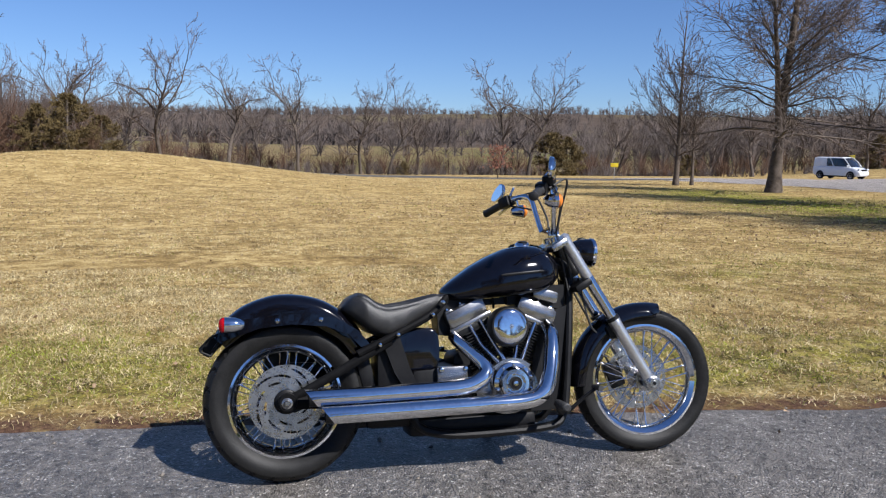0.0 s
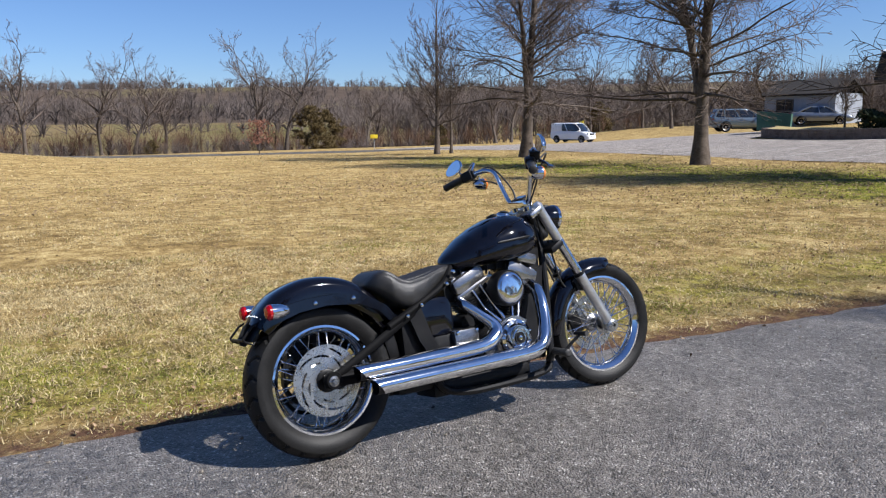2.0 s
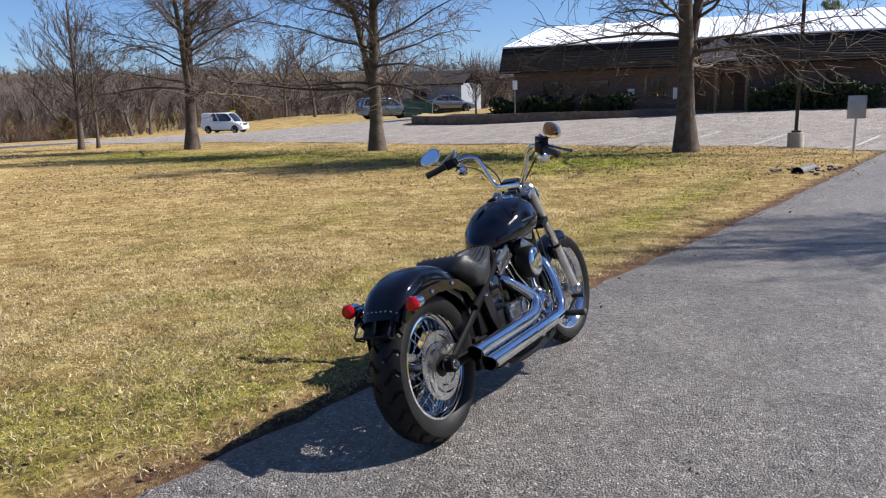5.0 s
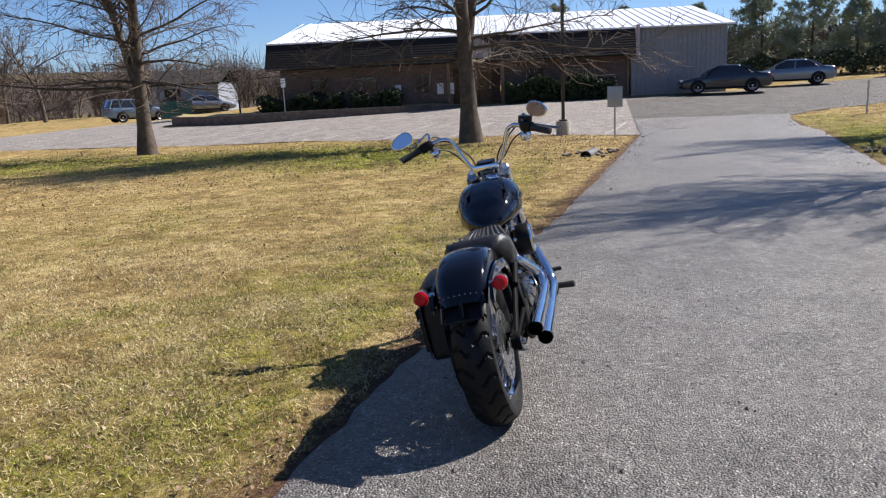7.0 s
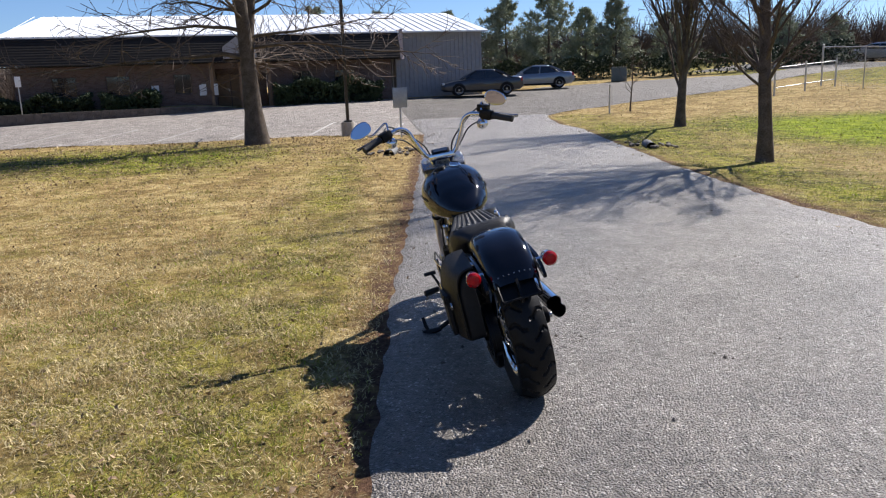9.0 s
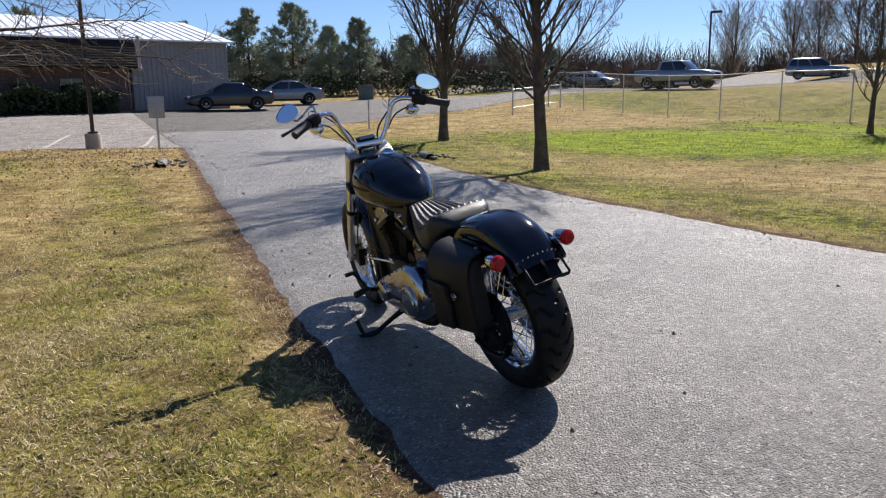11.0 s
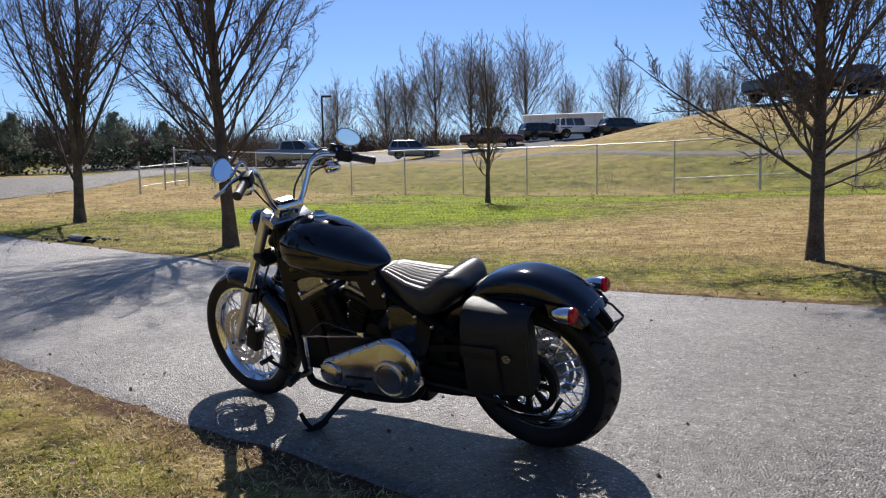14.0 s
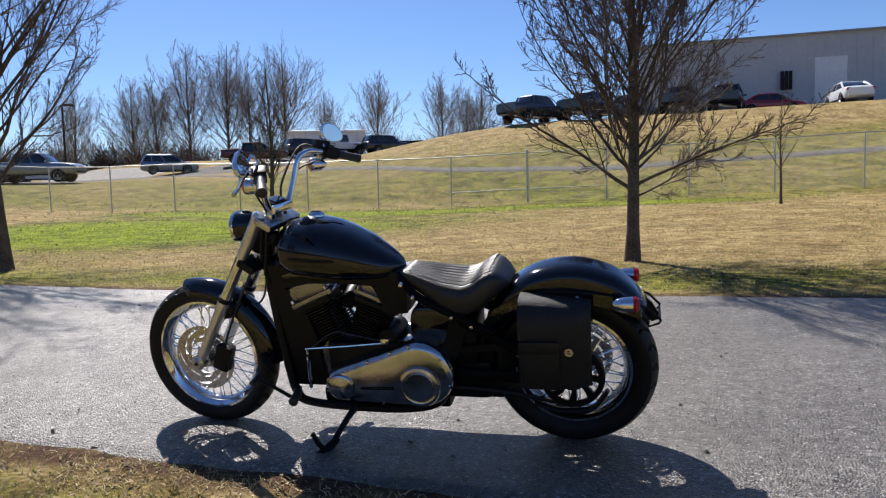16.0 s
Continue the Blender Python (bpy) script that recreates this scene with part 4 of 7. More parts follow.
# fuel tank
def tank_loop(u, top, low, half):
    n, out = 40, []
    for k in range(n):
        t = 2 * math.pi * k / n
        c, s = math.cos(t), math.sin(t)
        mid = low + (top - low) * 0.32
        if s >= 0:
            z = mid + (top - mid) * abs(s) ** 0.85
            y = half * math.copysign(abs(c) ** 0.80, c)
        else:
            z = mid - (mid - low) * abs(s) ** 0.75
            y = half * math.copysign(abs(c) ** 0.42, c) * (1 - 0.06 * abs(s))
        out.append((u, y, z))
    return out


U = np.concatenate([[0.664, 0.668, 0.678], np.linspace(0.70, 1.16, 28), [1.180, 1.194, 1.202, 1.205]])
top = np.interp(U, (0.664, 0.68, 0.72, 0.80, 0.88, 0.96, 1.03, 1.10, 1.15, 1.18, 1.198, 1.205), (0.752, 0.774, 0.806, 0.862, 0.905, 0.937, 0.951, 0.948, 0.931, 0.907, 0.876, 0.845))
low = np.interp(U, (0.664, 0.68, 0.72, 0.85, 1.0, 1.10, 1.16, 1.19, 1.205), (0.740, 0.722, 0.710, 0.710, 0.722, 0.736, 0.760, 0.790, 0.825))
half = np.interp(U, (0.664, 0.68, 0.72, 0.80, 0.90, 1.0, 1.08, 1.14, 1.18, 1.198, 1.205), (0.014, 0.052, 0.092, 0.137, 0.166, 0.178, 0.173, 0.152, 0.114, 0.076, 0.022))
tank = part("fuel_tank", loft([tank_loop(*a) for a in zip(U, top, low, half)]), GLOSS, bike, "black gloss teardrop fuel tank", sharp=70)
cap = part("filler_cap", lathe([(0.034, -0.02), (0.036, -0.002), (0.034, 0.006), (0.026, 0.014), (0.0, 0.016)], (1.045, -0.045, 0.948), (0.03, -0.28, 1), 28), CHROME, tank, "chrome filler cap")
part("fuel_gauge", lathe([(0.034, -0.02), (0.036, -0.002), (0.034, 0.004), (0.026, 0.009), (0.0, 0.010)], (1.045, 0.045, 0.948), (0.03, 0.28, 1), 28), BLACK, tank)
part("cap_centre", lathe([(0.022, 0.0), (0.020, 0.019), (0.0, 0.0205)], (1.045, -0.045, 0.948), (0.03, -0.28, 1), 24), BLACK, tank)
for s in (-1, 1):
    # a plain metal bar stands in for the maker's badge
    pts = [(u, s * (np.interp(u, U, half) * 0.998 + 0.001), np.interp(u, (0.90, 1.10), (0.812, 0.828))) for u in np.linspace(0.90, 1.095, 10)]
    part("tank_badge", tube(pts, [0.003] + [0.0065] * 8 + [0.003], 8, squash=0.35), BLACK, tank, "plain dark metal bar badge")
part("tank_seam", tube([(1.20, 0, 0.865), (1.16, 0, 0.935), (1.10, 0, 0.955)], 0.004, 6, 4), GLOSS, tank)

# front end, turned a little to the right
rake = Vector((-0.525, 0, 0.851))
for s in (-1, 1):
    y = s * 0.094
    foot = Vector((1.626, y, 0.322))
    at = lambda d: foot + Vector((-0.515, 0, 0.8572)) * d
    fork = part("fork_leg", steered(tube([at(-0.03), at(0.0), at(0.06), at(0.30), at(0.335), at(0.345)], [0.018, 0.0235, 0.024, 0.026, 0.029, 0.025], 24)), FORK, bike, "polished aluminium fork slider")
    part("fork_tube", steered(tube([at(0.33), at(0.56)], 0.0245, 20)), CHROME, fork)
    part("fork_cover", steered(tube([at(0.56), at(0.575), at(0.74), at(0.77), at(0.785)], [0.0235, 0.0245, 0.0245, 0.027, 0.016], 24)), FORK, fork)
    part("dust_seal", steered(tube([at(0.335), at(0.352)], 0.030, 20)), BLACK, fork)
    part("axle_cap", steered(lathe([(0.0, 0.034), (0.010, 0.034), (0.012, 0.030), (0.020, 0.030), (0.024, 0.026), (0.032, 0.024), (0.034, 0.018), (0.034, -0.02)], foot, (0, s, 0), 28)), STEEL, fork)
    part("axle_hole", steered(lathe([(0.0, 0.0355), (0.008, 0.0355), (0.009, 0.032)], foot, (0, s, 0), 12)), BLACK, fork)
for d, h, y in ((0.545, 0.036, 0.126), (0.755, 0.034, 0.126)):
    c = Vector((1.626, 0, 0.322)) + Vector((-0.515, 0, 0.8572)) * d
    part("triple_clamp", steered(box(c + Vector((-0.035, 0, -0.02)), (0.085, 2 * y, h), Matrix.Rotation(radians(-31), 3, "Y"))), STEEL if d > 0.7 else BLACK, bike, bevel=0.014)
HEAD = (1.375, 0, 0.915)
lamp = part("headlight", steered(lathe([(0.000, -0.095), (0.025, -0.092), (0.046, -0.077), (0.059, -0.045), (0.064, -0.009), (0.065, 0.013)], HEAD, (1, 0, -0.06), 40)), GLOSS, bike, "black headlight with a chrome trim ring")
part("trim_ring", steered(lathe([(0.065, 0.007), (0.068, 0.011), (0.067, 0.023), (0.060, 0.027), (0.057, 0.020)], HEAD, (1, 0, -0.06), 40)), CHROME, lamp)
part("reflector", steered(lathe([(0.059, 0.018), (0.042, 0.000), (0.017, -0.018), (0.000, -0.023)], HEAD, (1, 0, -0.06), 32)), CHROME, lamp)
part("lens", steered(lathe([(0.058, 0.020), (0.042, 0.026), (0.017, 0.030), (0.000, 0.031)], HEAD, (1, 0, -0.06), 32)), CLEAR, lamp)
part("headlight_bracket", steered(tube([(1.30, 0, 0.93), (1.335, 0, 0.972), (1.362, 0, 0.976)], 0.011, 10, 4)), BLACK, lamp)

# front fender
def front_loop(a, r, h, thick=0.0):
    out = []
    for k in range(-8, 9):
        f = k / 8
        y = h * math.sin(f * math.pi / 2)
        q = r - 0.060 * (1 - math.cos(f * math.pi / 2)) - thick
        out.append((FRONT.x + q * math.cos(a), y * (1 - 1.6 * thick), FRONT.z + q * math.sin(a)))
    return out


angles = np.radians(np.linspace(76, 183, 36))
hw = np.interp(np.degrees(angles), (76, 84, 170, 183), (0.045, 0.068, 0.068, 0.058))
rf = np.interp(np.degrees(angles), (76, 90, 130, 183), (0.356, 0.352, 0.352, 0.360))
part("front_fender", steered(loft([front_loop(a, r, h) + front_loop(a, r, h, 0.005)[::-1] for a, r, h in zip(angles, rf, hw)])), GLOSS, bike, "black gloss front fender", sharp=50)
for s in (-1, 1):
    part("fender_bracket", steered(slab([(1.42, 0.575), (1.48, 0.622), (1.52, 0.567), (1.50, 0.517), (1.44, 0.53)], s * 0.066, s * 0.086)), BLACK, bike, bevel=0.004)
part("front_brake_caliper", steered(box((1.513, 0.072, 0.342), (0.075, 0.055, 0.12), Matrix.Rotation(radians(-20), 3, "Y"))), BLACK, bike, "black front brake caliper", bevel=0.014)

# handlebar: a tall chrome bar with swept-back grips
def bar(s, f=1.0):
    return [(1.188, 0, 1.000), (1.188, s * 0.045, 1.000), (1.184, s * 0.085, 1.018), (1.174, s * 0.128, 1.098), (1.162, s * 0.162, 1.174), (1.140, s * 0.200, 1.197), (1.105, s * 0.242, 1.193), (1.058, s * 0.312, 1.171), (0.996, s * 0.412, 1.134)]


def aimed(bm):
    """Turns a mirror inwards and up, and then with the steering."""
    bmesh.ops.transform(bm, matrix=aim, verts=bm.verts)
    return steered(bm)


for s in (-1, 1):
    b = bar(s)
    half_bar = part("handlebar", steered(tube(b, 0.0127, 14, 6)), CHROME, bike, "tall chrome handlebar")
    d = (Vector(b[-1]) - Vector(b[-2])).normalized()
    g0 = Vector(b[-2]) + d * 0.005
    grip = part("grip", steered(tube([g0, g0 + d * 0.004, g0 + d * 0.012, g0 + d * 0.105, g0 + d * 0.118, g0 + d * 0.122], [0.016, 0.021, 0.0185, 0.0185, 0.020, 0.014], 18)), GRIP, half_bar, "black rubber grip")
    fwd = Vector((0, 0, 1)).cross(d).normalized()
    fwd = fwd if fwd.x > 0 else -fwd
    turn = Matrix((d, fwd, d.cross(fwd))).transposed()
    sw = Vector(b[-2]) - d * 0.028
    part("switch_housing", steered(box(sw, (0.064, 0.048, 0.054), turn)), BLACK, half_bar, bevel=0.010)
    part("lever_clamp", steered(box(sw - d * 0.030 + fwd * 0.008, (0.030, 0.045, 0.040), turn)), BLACK, half_bar, bevel=0.008)
    lv = sw - d * 0.02 + fwd * 0.045
    part("lever", steered(tube([lv - fwd * 0.02, lv, lv + d * 0.05 + fwd * 0.022, lv + d * 0.11 + fwd * 0.032, lv + d * 0.165 + fwd * 0.052], [0.009, 0.010, 0.0075, 0.007, 0.0085], 10, 5)), POLISHED, half_bar, "polished control lever")
    if s < 0:
        part("brake_reservoir", steered(box(sw - d * 0.028 + fwd * 0.025 + Vector((0, 0, 0.030)), (0.062, 0.048, 0.040), turn)), BLACK, half_bar, bevel=0.006)
    m0 = sw - d * 0.03 + Vector((0, 0, 0.02))
    mc = Vector((1.063, 0.405, 1.240) if s > 0 else (1.090, -0.345, 1.262))
    aim = Matrix.Translation(mc) @ Matrix.Rotation(radians(12 if s > 0 else -20), 4, "Z") @ Matrix.Rotation(radians(13 if s > 0 else 5.0), 4, "Y") @ Matrix.Rotation(radians(-s * 24), 4, "X") @ Matrix.Diagonal((0.88, 0.88, 0.88, 1)) @ Matrix.Translation(-mc)
    mirror = part("mirror", aimed(loft([[(mc.x + 0.030 * q[1] + 0.012, mc.y + s * (0.072 * q[0] * math.cos(t) + 0.012 * math.cos(2 * t)), mc.z + 0.046 * q[0] * math.sin(t) * (1 + 0.16 * math.cos(t))) for t in (2 * math.pi * k / 32 for k in range(32))]
                                                   for q in ((0.94, -0.50), (1.0, -0.45), (1.0, -0.2), (0.93, 0.15), (0.70, 0.45), (0.35, 0.58), (0.05, 0.60))])), CHROME, half_bar, "teardrop chrome mirror")
    part("mirror_glass", aimed(loft([[(mc.x - 0.0045, mc.y + s * (0.066 * q * math.cos(t) + 0.011 * q * math.cos(2 * t)), mc.z + 0.041 * q * math.sin(t) * (1 + 0.16 * math.cos(t))) for t in (2 * math.pi * k / 32 for k in range(32))] for q in (1.0, 0.02)], caps=False)), MIRROR, half_bar)
    part("mirror_stem", steered(tube([m0, m0 + Vector((0.02, s * 0.01, 0.04)), (mc.x + 0.03, mc.y - s * 0.045, mc.z - 0.045), (mc.x + 0.016, mc.y - s * 0.012, mc.z - 0.025)], 0.0058, 10, 5)), CHROME, half_bar)
    sc = sw - d * 0.035 + Vector((0.035, 0, -0.058))
    sg = part("turn_signal", steered(lathe([(0.0, -0.040), (0.014, -0.036), (0.026, -0.018), (0.031, 0.010), (0.032, 0.022), (0.0, 0.022)], sc, (1, 0, 0), 26)), CHROME, half_bar, "chrome bullet turn signal with an amber lens")
    part("signal_lens", steered(lathe([(0.031, 0.022), (0.031, 0.030), (0.022, 0.040), (0.0, 0.044)], sc, (1, 0, 0), 26)), AMBER, half_bar, "amber plastic lens")
    part("signal_stem", steered(tube([sc + Vector((0, 0, 0.02)), sc + Vector((-0.01, 0, 0.055))], 0.008, 10)), CHROME, half_bar)
    # control cables and hoses
    part("cable", steered(tube([tuple(sw + fwd * 0.03), tuple(sw + fwd * 0.085 - d * 0.10 + Vector((0, 0, 0.010))), (1.215, s * 0.100, 1.093), (1.215, s * 0.060, 1.00), (1.255, s * 0.05, 0.90), (1.285, s * 0.045, 0.74)], 0.0048, 8, 8)), GRIP, half_bar)
    part("cable", steered(tube([tuple(sw - Vector((0, 0, 0.015))), (1.180, s * 0.19, 1.128), (1.196, s * 0.125, 1.053), (1.205, s * 0.070, 0.985), (1.235, s * 0.05, 0.88), (1.26, s * 0.06, 0.72)], 0.0042, 8, 8)), GRIP, half_bar)
part("handlebar_clamp", steered(box((1.190, 0, 0.998), (0.058, 0.150, 0.040))), CHROME, bike, "chrome handlebar clamp", bevel=0.012)
for s in (-1, 1):
    part("riser", steered(lathe([(0.026, -0.055), (0.022, -0.03), (0.022, 0.0), (0.0, 0.0)], (1.195, s * 0.052, 0.998), (-0.3, 0, 1), 20)), CHROME, bike)
dash = part("instrument", steered(box((1.200, 0, 1.022), (0.055, 0.105, 0.020), Matrix.Rotation(radians(-22), 3, "Y"))), BLACK, bike, "small black digital instrument", bevel=0.006)
part("display", steered(box((1.195, 0, 1.0335), (0.036, 0.080, 0.004), Matrix.Rotation(radians(-22), 3, "Y"))), SCREEN, dash)
part("brake_hose", steered(tube([(1.285, 0.05, 0.80), (1.40, 0.07, 0.60), (1.47, 0.085, 0.45), (1.50, 0.078, 0.39)], 0.0050, 8, 6)), GRIP, bike)
part("front_cable", steered(tube([(1.31, -0.045, 0.80), (1.335, -0.06, 0.66), (1.36, -0.06, 0.58), (1.40, -0.05, 0.54)], 0.0046, 8, 6)), GRIP, bike)

# left side: primary cover, stand, foot controls
def hull(c0, r0, c1, r1, n=40):
    """The outline round two circles, the first the larger."""
    (x0, z0), (x1, z1) = c0, c1
    d = math.hypot(x1 - x0, z1 - z0)
    base, k = math.atan2(z1 - z0, x1 - x0), math.acos((r0 - r1) / d)
    out = [(x0 + r0 * math.cos(t), z0 + r0 * math.sin(t)) for t in np.linspace(base + k, base + 2 * math.pi - k, n)]
    return out + [(x1 + r1 * math.cos(t), z1 + r1 * math.sin(t)) for t in np.linspace(base - k, base + k, n // 2)]


loops = []
for v, g in ((0.100, 0.0), (0.170, 0.0), (0.188, -0.004), (0.200, -0.014), (0.206, -0.030)):
    loops.append([(x, v, z) for x, z in hull((0.592, 0.345), 0.140 + g, (0.928, 0.287), 0.072 + g)])
prim = part("primary_cover", loft(loops), POLISHED, bike, "polished primary drive cover")
part("derby_cover", lathe([(0.082, 0.200), (0.086, 0.208), (0.082, 0.218), (0.071, 0.222), (0.066, 0.219), (0.0, 0.222)], (0.588, 0, 0.305), (0, 1, 0), 48), POLISHED, prim)
part("derby_face", lathe([(0.062, 0.219), (0.060, 0.2235), (0.0, 0.2245)], (0.588, 0, 0.305), (0, 1, 0), 40), POLISHED, prim)
part("stator_cover", lathe([(0.056, 0.198), (0.054, 0.214), (0.044, 0.220), (0.0, 0.222)], (0.925, 0, 0.289), (0, 1, 0), 36), POLISHED, prim)
part("primary_rib", tube([(0.70, 0.208, 0.290), (0.84, 0.208, 0.286)], 0.006, 8, squash=0.6), BLACK, prim)
for u, w in ((0.62, 0.468), (0.70, 0.440), (0.80, 0.398), (0.90, 0.357), (0.978, 0.318), (0.985, 0.270), (0.90, 0.231), (0.75, 0.222), (0.50, 0.420), (0.468, 0.300)):
    part("bolt", lathe([(0, 0.205), (0.0065, 0.204), (0.0075, 0.190)], (u, 0, w), (0, 1, 0), 10), CHROME, prim)
part("shift_linkage", tube([(1.06, 0.20, 0.452), (0.86, 0.20, 0.470), (0.715, 0.20, 0.486)], 0.0055, 8), CHROME, bike)
part("shift_lever", tube([(1.055, 0.19, 0.452), (1.062, 0.19, 0.36), (1.07, 0.18, 0.27)], 0.008, 8), CHROME, bike)
part("linkage_end", box((0.715, 0.198, 0.492), (0.035, 0.016, 0.024)), CHROME, bike, bevel=0.004)
part("clutch_cable", tube([(1.03, 0.20, 0.46), (0.93, 0.195, 0.525), (0.85, 0.19, 0.512), (0.74, 0.17, 0.48)], 0.0035, 6, 5), GRIP, bike)
for s in (-1, 1):
    y = 0.30 if s > 0 else 0.335
    arm = part("footpeg_mount", tube([(1.175, s * 0.10, 0.215), (1.125, s * 0.19, 0.245), (1.115, s * 0.215, 0.262)], [0.018, 0.014, 0.014], 12), BLACK, bike)
    part("footpeg", tube([(1.113, s * 0.212, 0.266), (1.108, s * 0.225, 0.268), (1.100, s * y, 0.262), (1.099, s * (y + 0.006), 0.262)], [0.010, 0.017, 0.019, 0.012], 16), GRIP, arm, "black rubber footpeg")
    ped = part("foot_lever", tube([(1.165, s * 0.19, 0.225), (1.235, s * 0.21, 0.285), (1.285, s * 0.225, 0.322)], 0.008, 10), BLACK, bike)
    part("lever_pad", tube([(1.287, s * 0.200, 0.324), (1.287, s * 0.270, 0.324)], 0.012, 12), GRIP, ped)
stand = part("side_stand", tube([(0.900, 0.135, 0.165), (0.925, 0.190, 0.135), (0.955, 0.285, 0.082)], [0.016, 0.013, 0.012], 12), BLACK, bike, "black folded-out side stand")
part("stand_foot", tube([(0.945, 0.272, 0.086), (0.962, 0.325, 0.0785), (0.975, 0.375, 0.080)], [0.012, 0.016, 0.013], 12, squash=1.5), BLACK, stand)
part("stand_tab", tube([(0.968, 0.345, 0.082), (0.988, 0.352, 0.110), (1.006, 0.356, 0.158)], [0.010, 0.011, 0.010], 10), BLACK, stand)
part("voltage_regulator", box((1.225, 0, 0.36), (0.03, 0.12, 0.13), Matrix.Rotation(radians(5), 3, "Y")), BLACK, bike, bevel=0.006)
part("belt_guard", slab([(0.02, 0.47), (0.30, 0.455), (0.50, 0.43), (0.50, 0.405), (0.30, 0.425), (0.05, 0.445)], 0.098, 0.122), BLACK, bike, bevel=0.004)
part("lower_belt_guard", tube([(0.15, 0.118, 0.205), (0.05, 0.118, 0.178), (-0.07, 0.118, 0.190), (-0.135, 0.118, 0.27)], 0.010, 8, 6, squash=1.6), BLACK, bike)

# saddlebag
def taper(x, v):
    """The bag grows thinner towards its rear edge."""
    return 0.14 + (v - 0.14) * float(np.interp(x, (-0.09, 0.02, 0.19), (0.66, 0.94, 1.0)))


def bag_loop(v, grow, z0, z1):
    out = []
    for k in range(48):
        t = 2 * math.pi * k / 48
        c, s = math.cos(t), math.sin(t)
        x = 0.048 + (0.126 + grow) * math.copysign(abs(c) ** 0.24, c)
        z = (z0 + z1) / 2 + ((z1 - z0) / 2 + grow) * math.copysign(abs(s) ** 0.24, s)
        out.append((x, taper(x, v), z + (0.012 if s > 0 else 0) * (x - 0.048) / 0.132))
    return out


bag = part("saddlebag", loft([bag_loop(v, g, 0.325, t1) for v, g, t1 in ((0.140, -0.010, 0.645), (0.148, 0.0, 0.645), (0.200, 0.0, 0.636), (0.232, 0.0, 0.600), (0.244, -0.004, 0.575), (0.250, -0.014, 0.555))]), BAGLEATHER, bike, "black leather saddlebag")
fall = ((0.130, 0.660, 0.09), (0.172, 0.660, 0.09), (0.205, 0.652, 0.08), (0.232, 0.634, 0.06), (0.250, 0.604, 0.0), (0.259, 0.562, 0.0), (0.261, 0.490, 0.0), (0.259, 0.342, 0.0))
lid = []
for xx in (-0.084, -0.080, 0.0, 0.09, 0.174, 0.179):
    over = [(xx, taper(xx, v), z + k * xx) for v, z, k in fall]
    under = [(xx, taper(xx, v - (0.004 if z < 0.64 else 0.0)), z + k * xx - (0.009 if z > 0.60 else 0.0)) for v, z, k in fall]
    lid.append(over + under[::-1])
part("saddlebag_lid", loft(lid), BAGLEATHER, bag, "leather lid flap", sharp=40)
part("saddlebag_pocket", box((0.100, 0.262, 0.435), (0.145, 0.022, 0.185)), BAGLEATHER, bag, bevel=0.010)
part("pocket_flap", box((0.100, 0.2735, 0.512), (0.151, 0.008, 0.046)), BAGLEATHER, bag, bevel=0.003)
part("clasp", lathe([(0.007, 0.252), (0.0072, 0.259), (0.016, 0.259), (0.0165, 0.252)], (-0.005, 0, 0.490), (0, 1, 0), 20), STEEL, bag, "round chrome clasp")
part("clasp_bar", box((-0.005, 0.2575, 0.490), (0.036, 0.004, 0.005)), STEEL, bag, bevel=0.001)
for z0 in (0.36, 0.585):
    part("stitching", tube([(0.172, taper(0.172, 0.2615), 0.350), (0.172, taper(0.172, 0.2625), 0.480), (0.172, taper(0.172, 0.2605), 0.560)] if z0 < 0.5 else [(-0.074, taper(-0.074, 0.2615), 0.350), (-0.074, taper(-0.074, 0.2625), 0.480), (-0.074, taper(-0.074, 0.2605), 0.560)], 0.0016, 6), LEATHER, bag)

# ---- trees ----
def unit(v):
    return v / np.maximum(np.linalg.norm(v, axis=-1, keepdims=True), 1e-9)


def grow(rng, start, way, length, radius, n, wiggle, lift, tip):
    """Many branches of one order at once: their lines and their radii."""
    m = len(start)
    pts, rad = np.zeros((m, n + 1, 3)), np.zeros((m, n + 1))
    pts[:, 0], d = start, unit(way)
    for i in range(n):
        d = unit(d + rng.normal(0, wiggle, (m, 3)) + np.array([0, 0, 1.0]) * lift)
        pts[:, i + 1] = pts[:, i] + d * (length / n)[:, None]
    t = np.linspace(0, 1, n + 1)
    rad[:] = radius[:, None] * (1 - (1 - tip) * t[None, :] ** 0.9)
    return pts, rad


def spawn(rng, pts, rad, length, k, lo, hi, angle, len_f, rad_f, r_min, short=0.6):
    """Where k side branches leave each branch, and how they set out."""
    m, n = pts.shape[0], pts.shape[1] - 1
    t = lo + (hi - lo) * (np.arange(k)[None, :] + rng.random((m, k))) / k
    f = np.clip(t * n, 0, n - 1e-4)
    i = f.astype(int)
    w = (f - i)[..., None]
    row = np.arange(m)[:, None]
    pos = pts[row, i] * (1 - w) + pts[row, i + 1] * w
    d = unit(pts[row, i + 1] - pts[row, i])
    r = rad[row, i] * (1 - w[..., 0]) + rad[row, i + 1] * w[..., 0]
    side = unit(np.cross(d, rng.normal(0, 1, (m, k, 3))))
    a = np.radians(rng.normal(angle, 9, (m, k)))[..., None]
    way = d * np.cos(a) + side * np.sin(a)
    ln = length[:, None] * len_f * (1 - short * t) * rng.uniform(0.65, 1.3, (m, k))
    rr = np.maximum(r * rad_f * rng.uniform(0.75, 1.05, (m, k)), r_min)
    return pos.reshape(-1, 3), way.reshape(-1, 3), ln.ravel(), rr.ravel(), t.ravel()


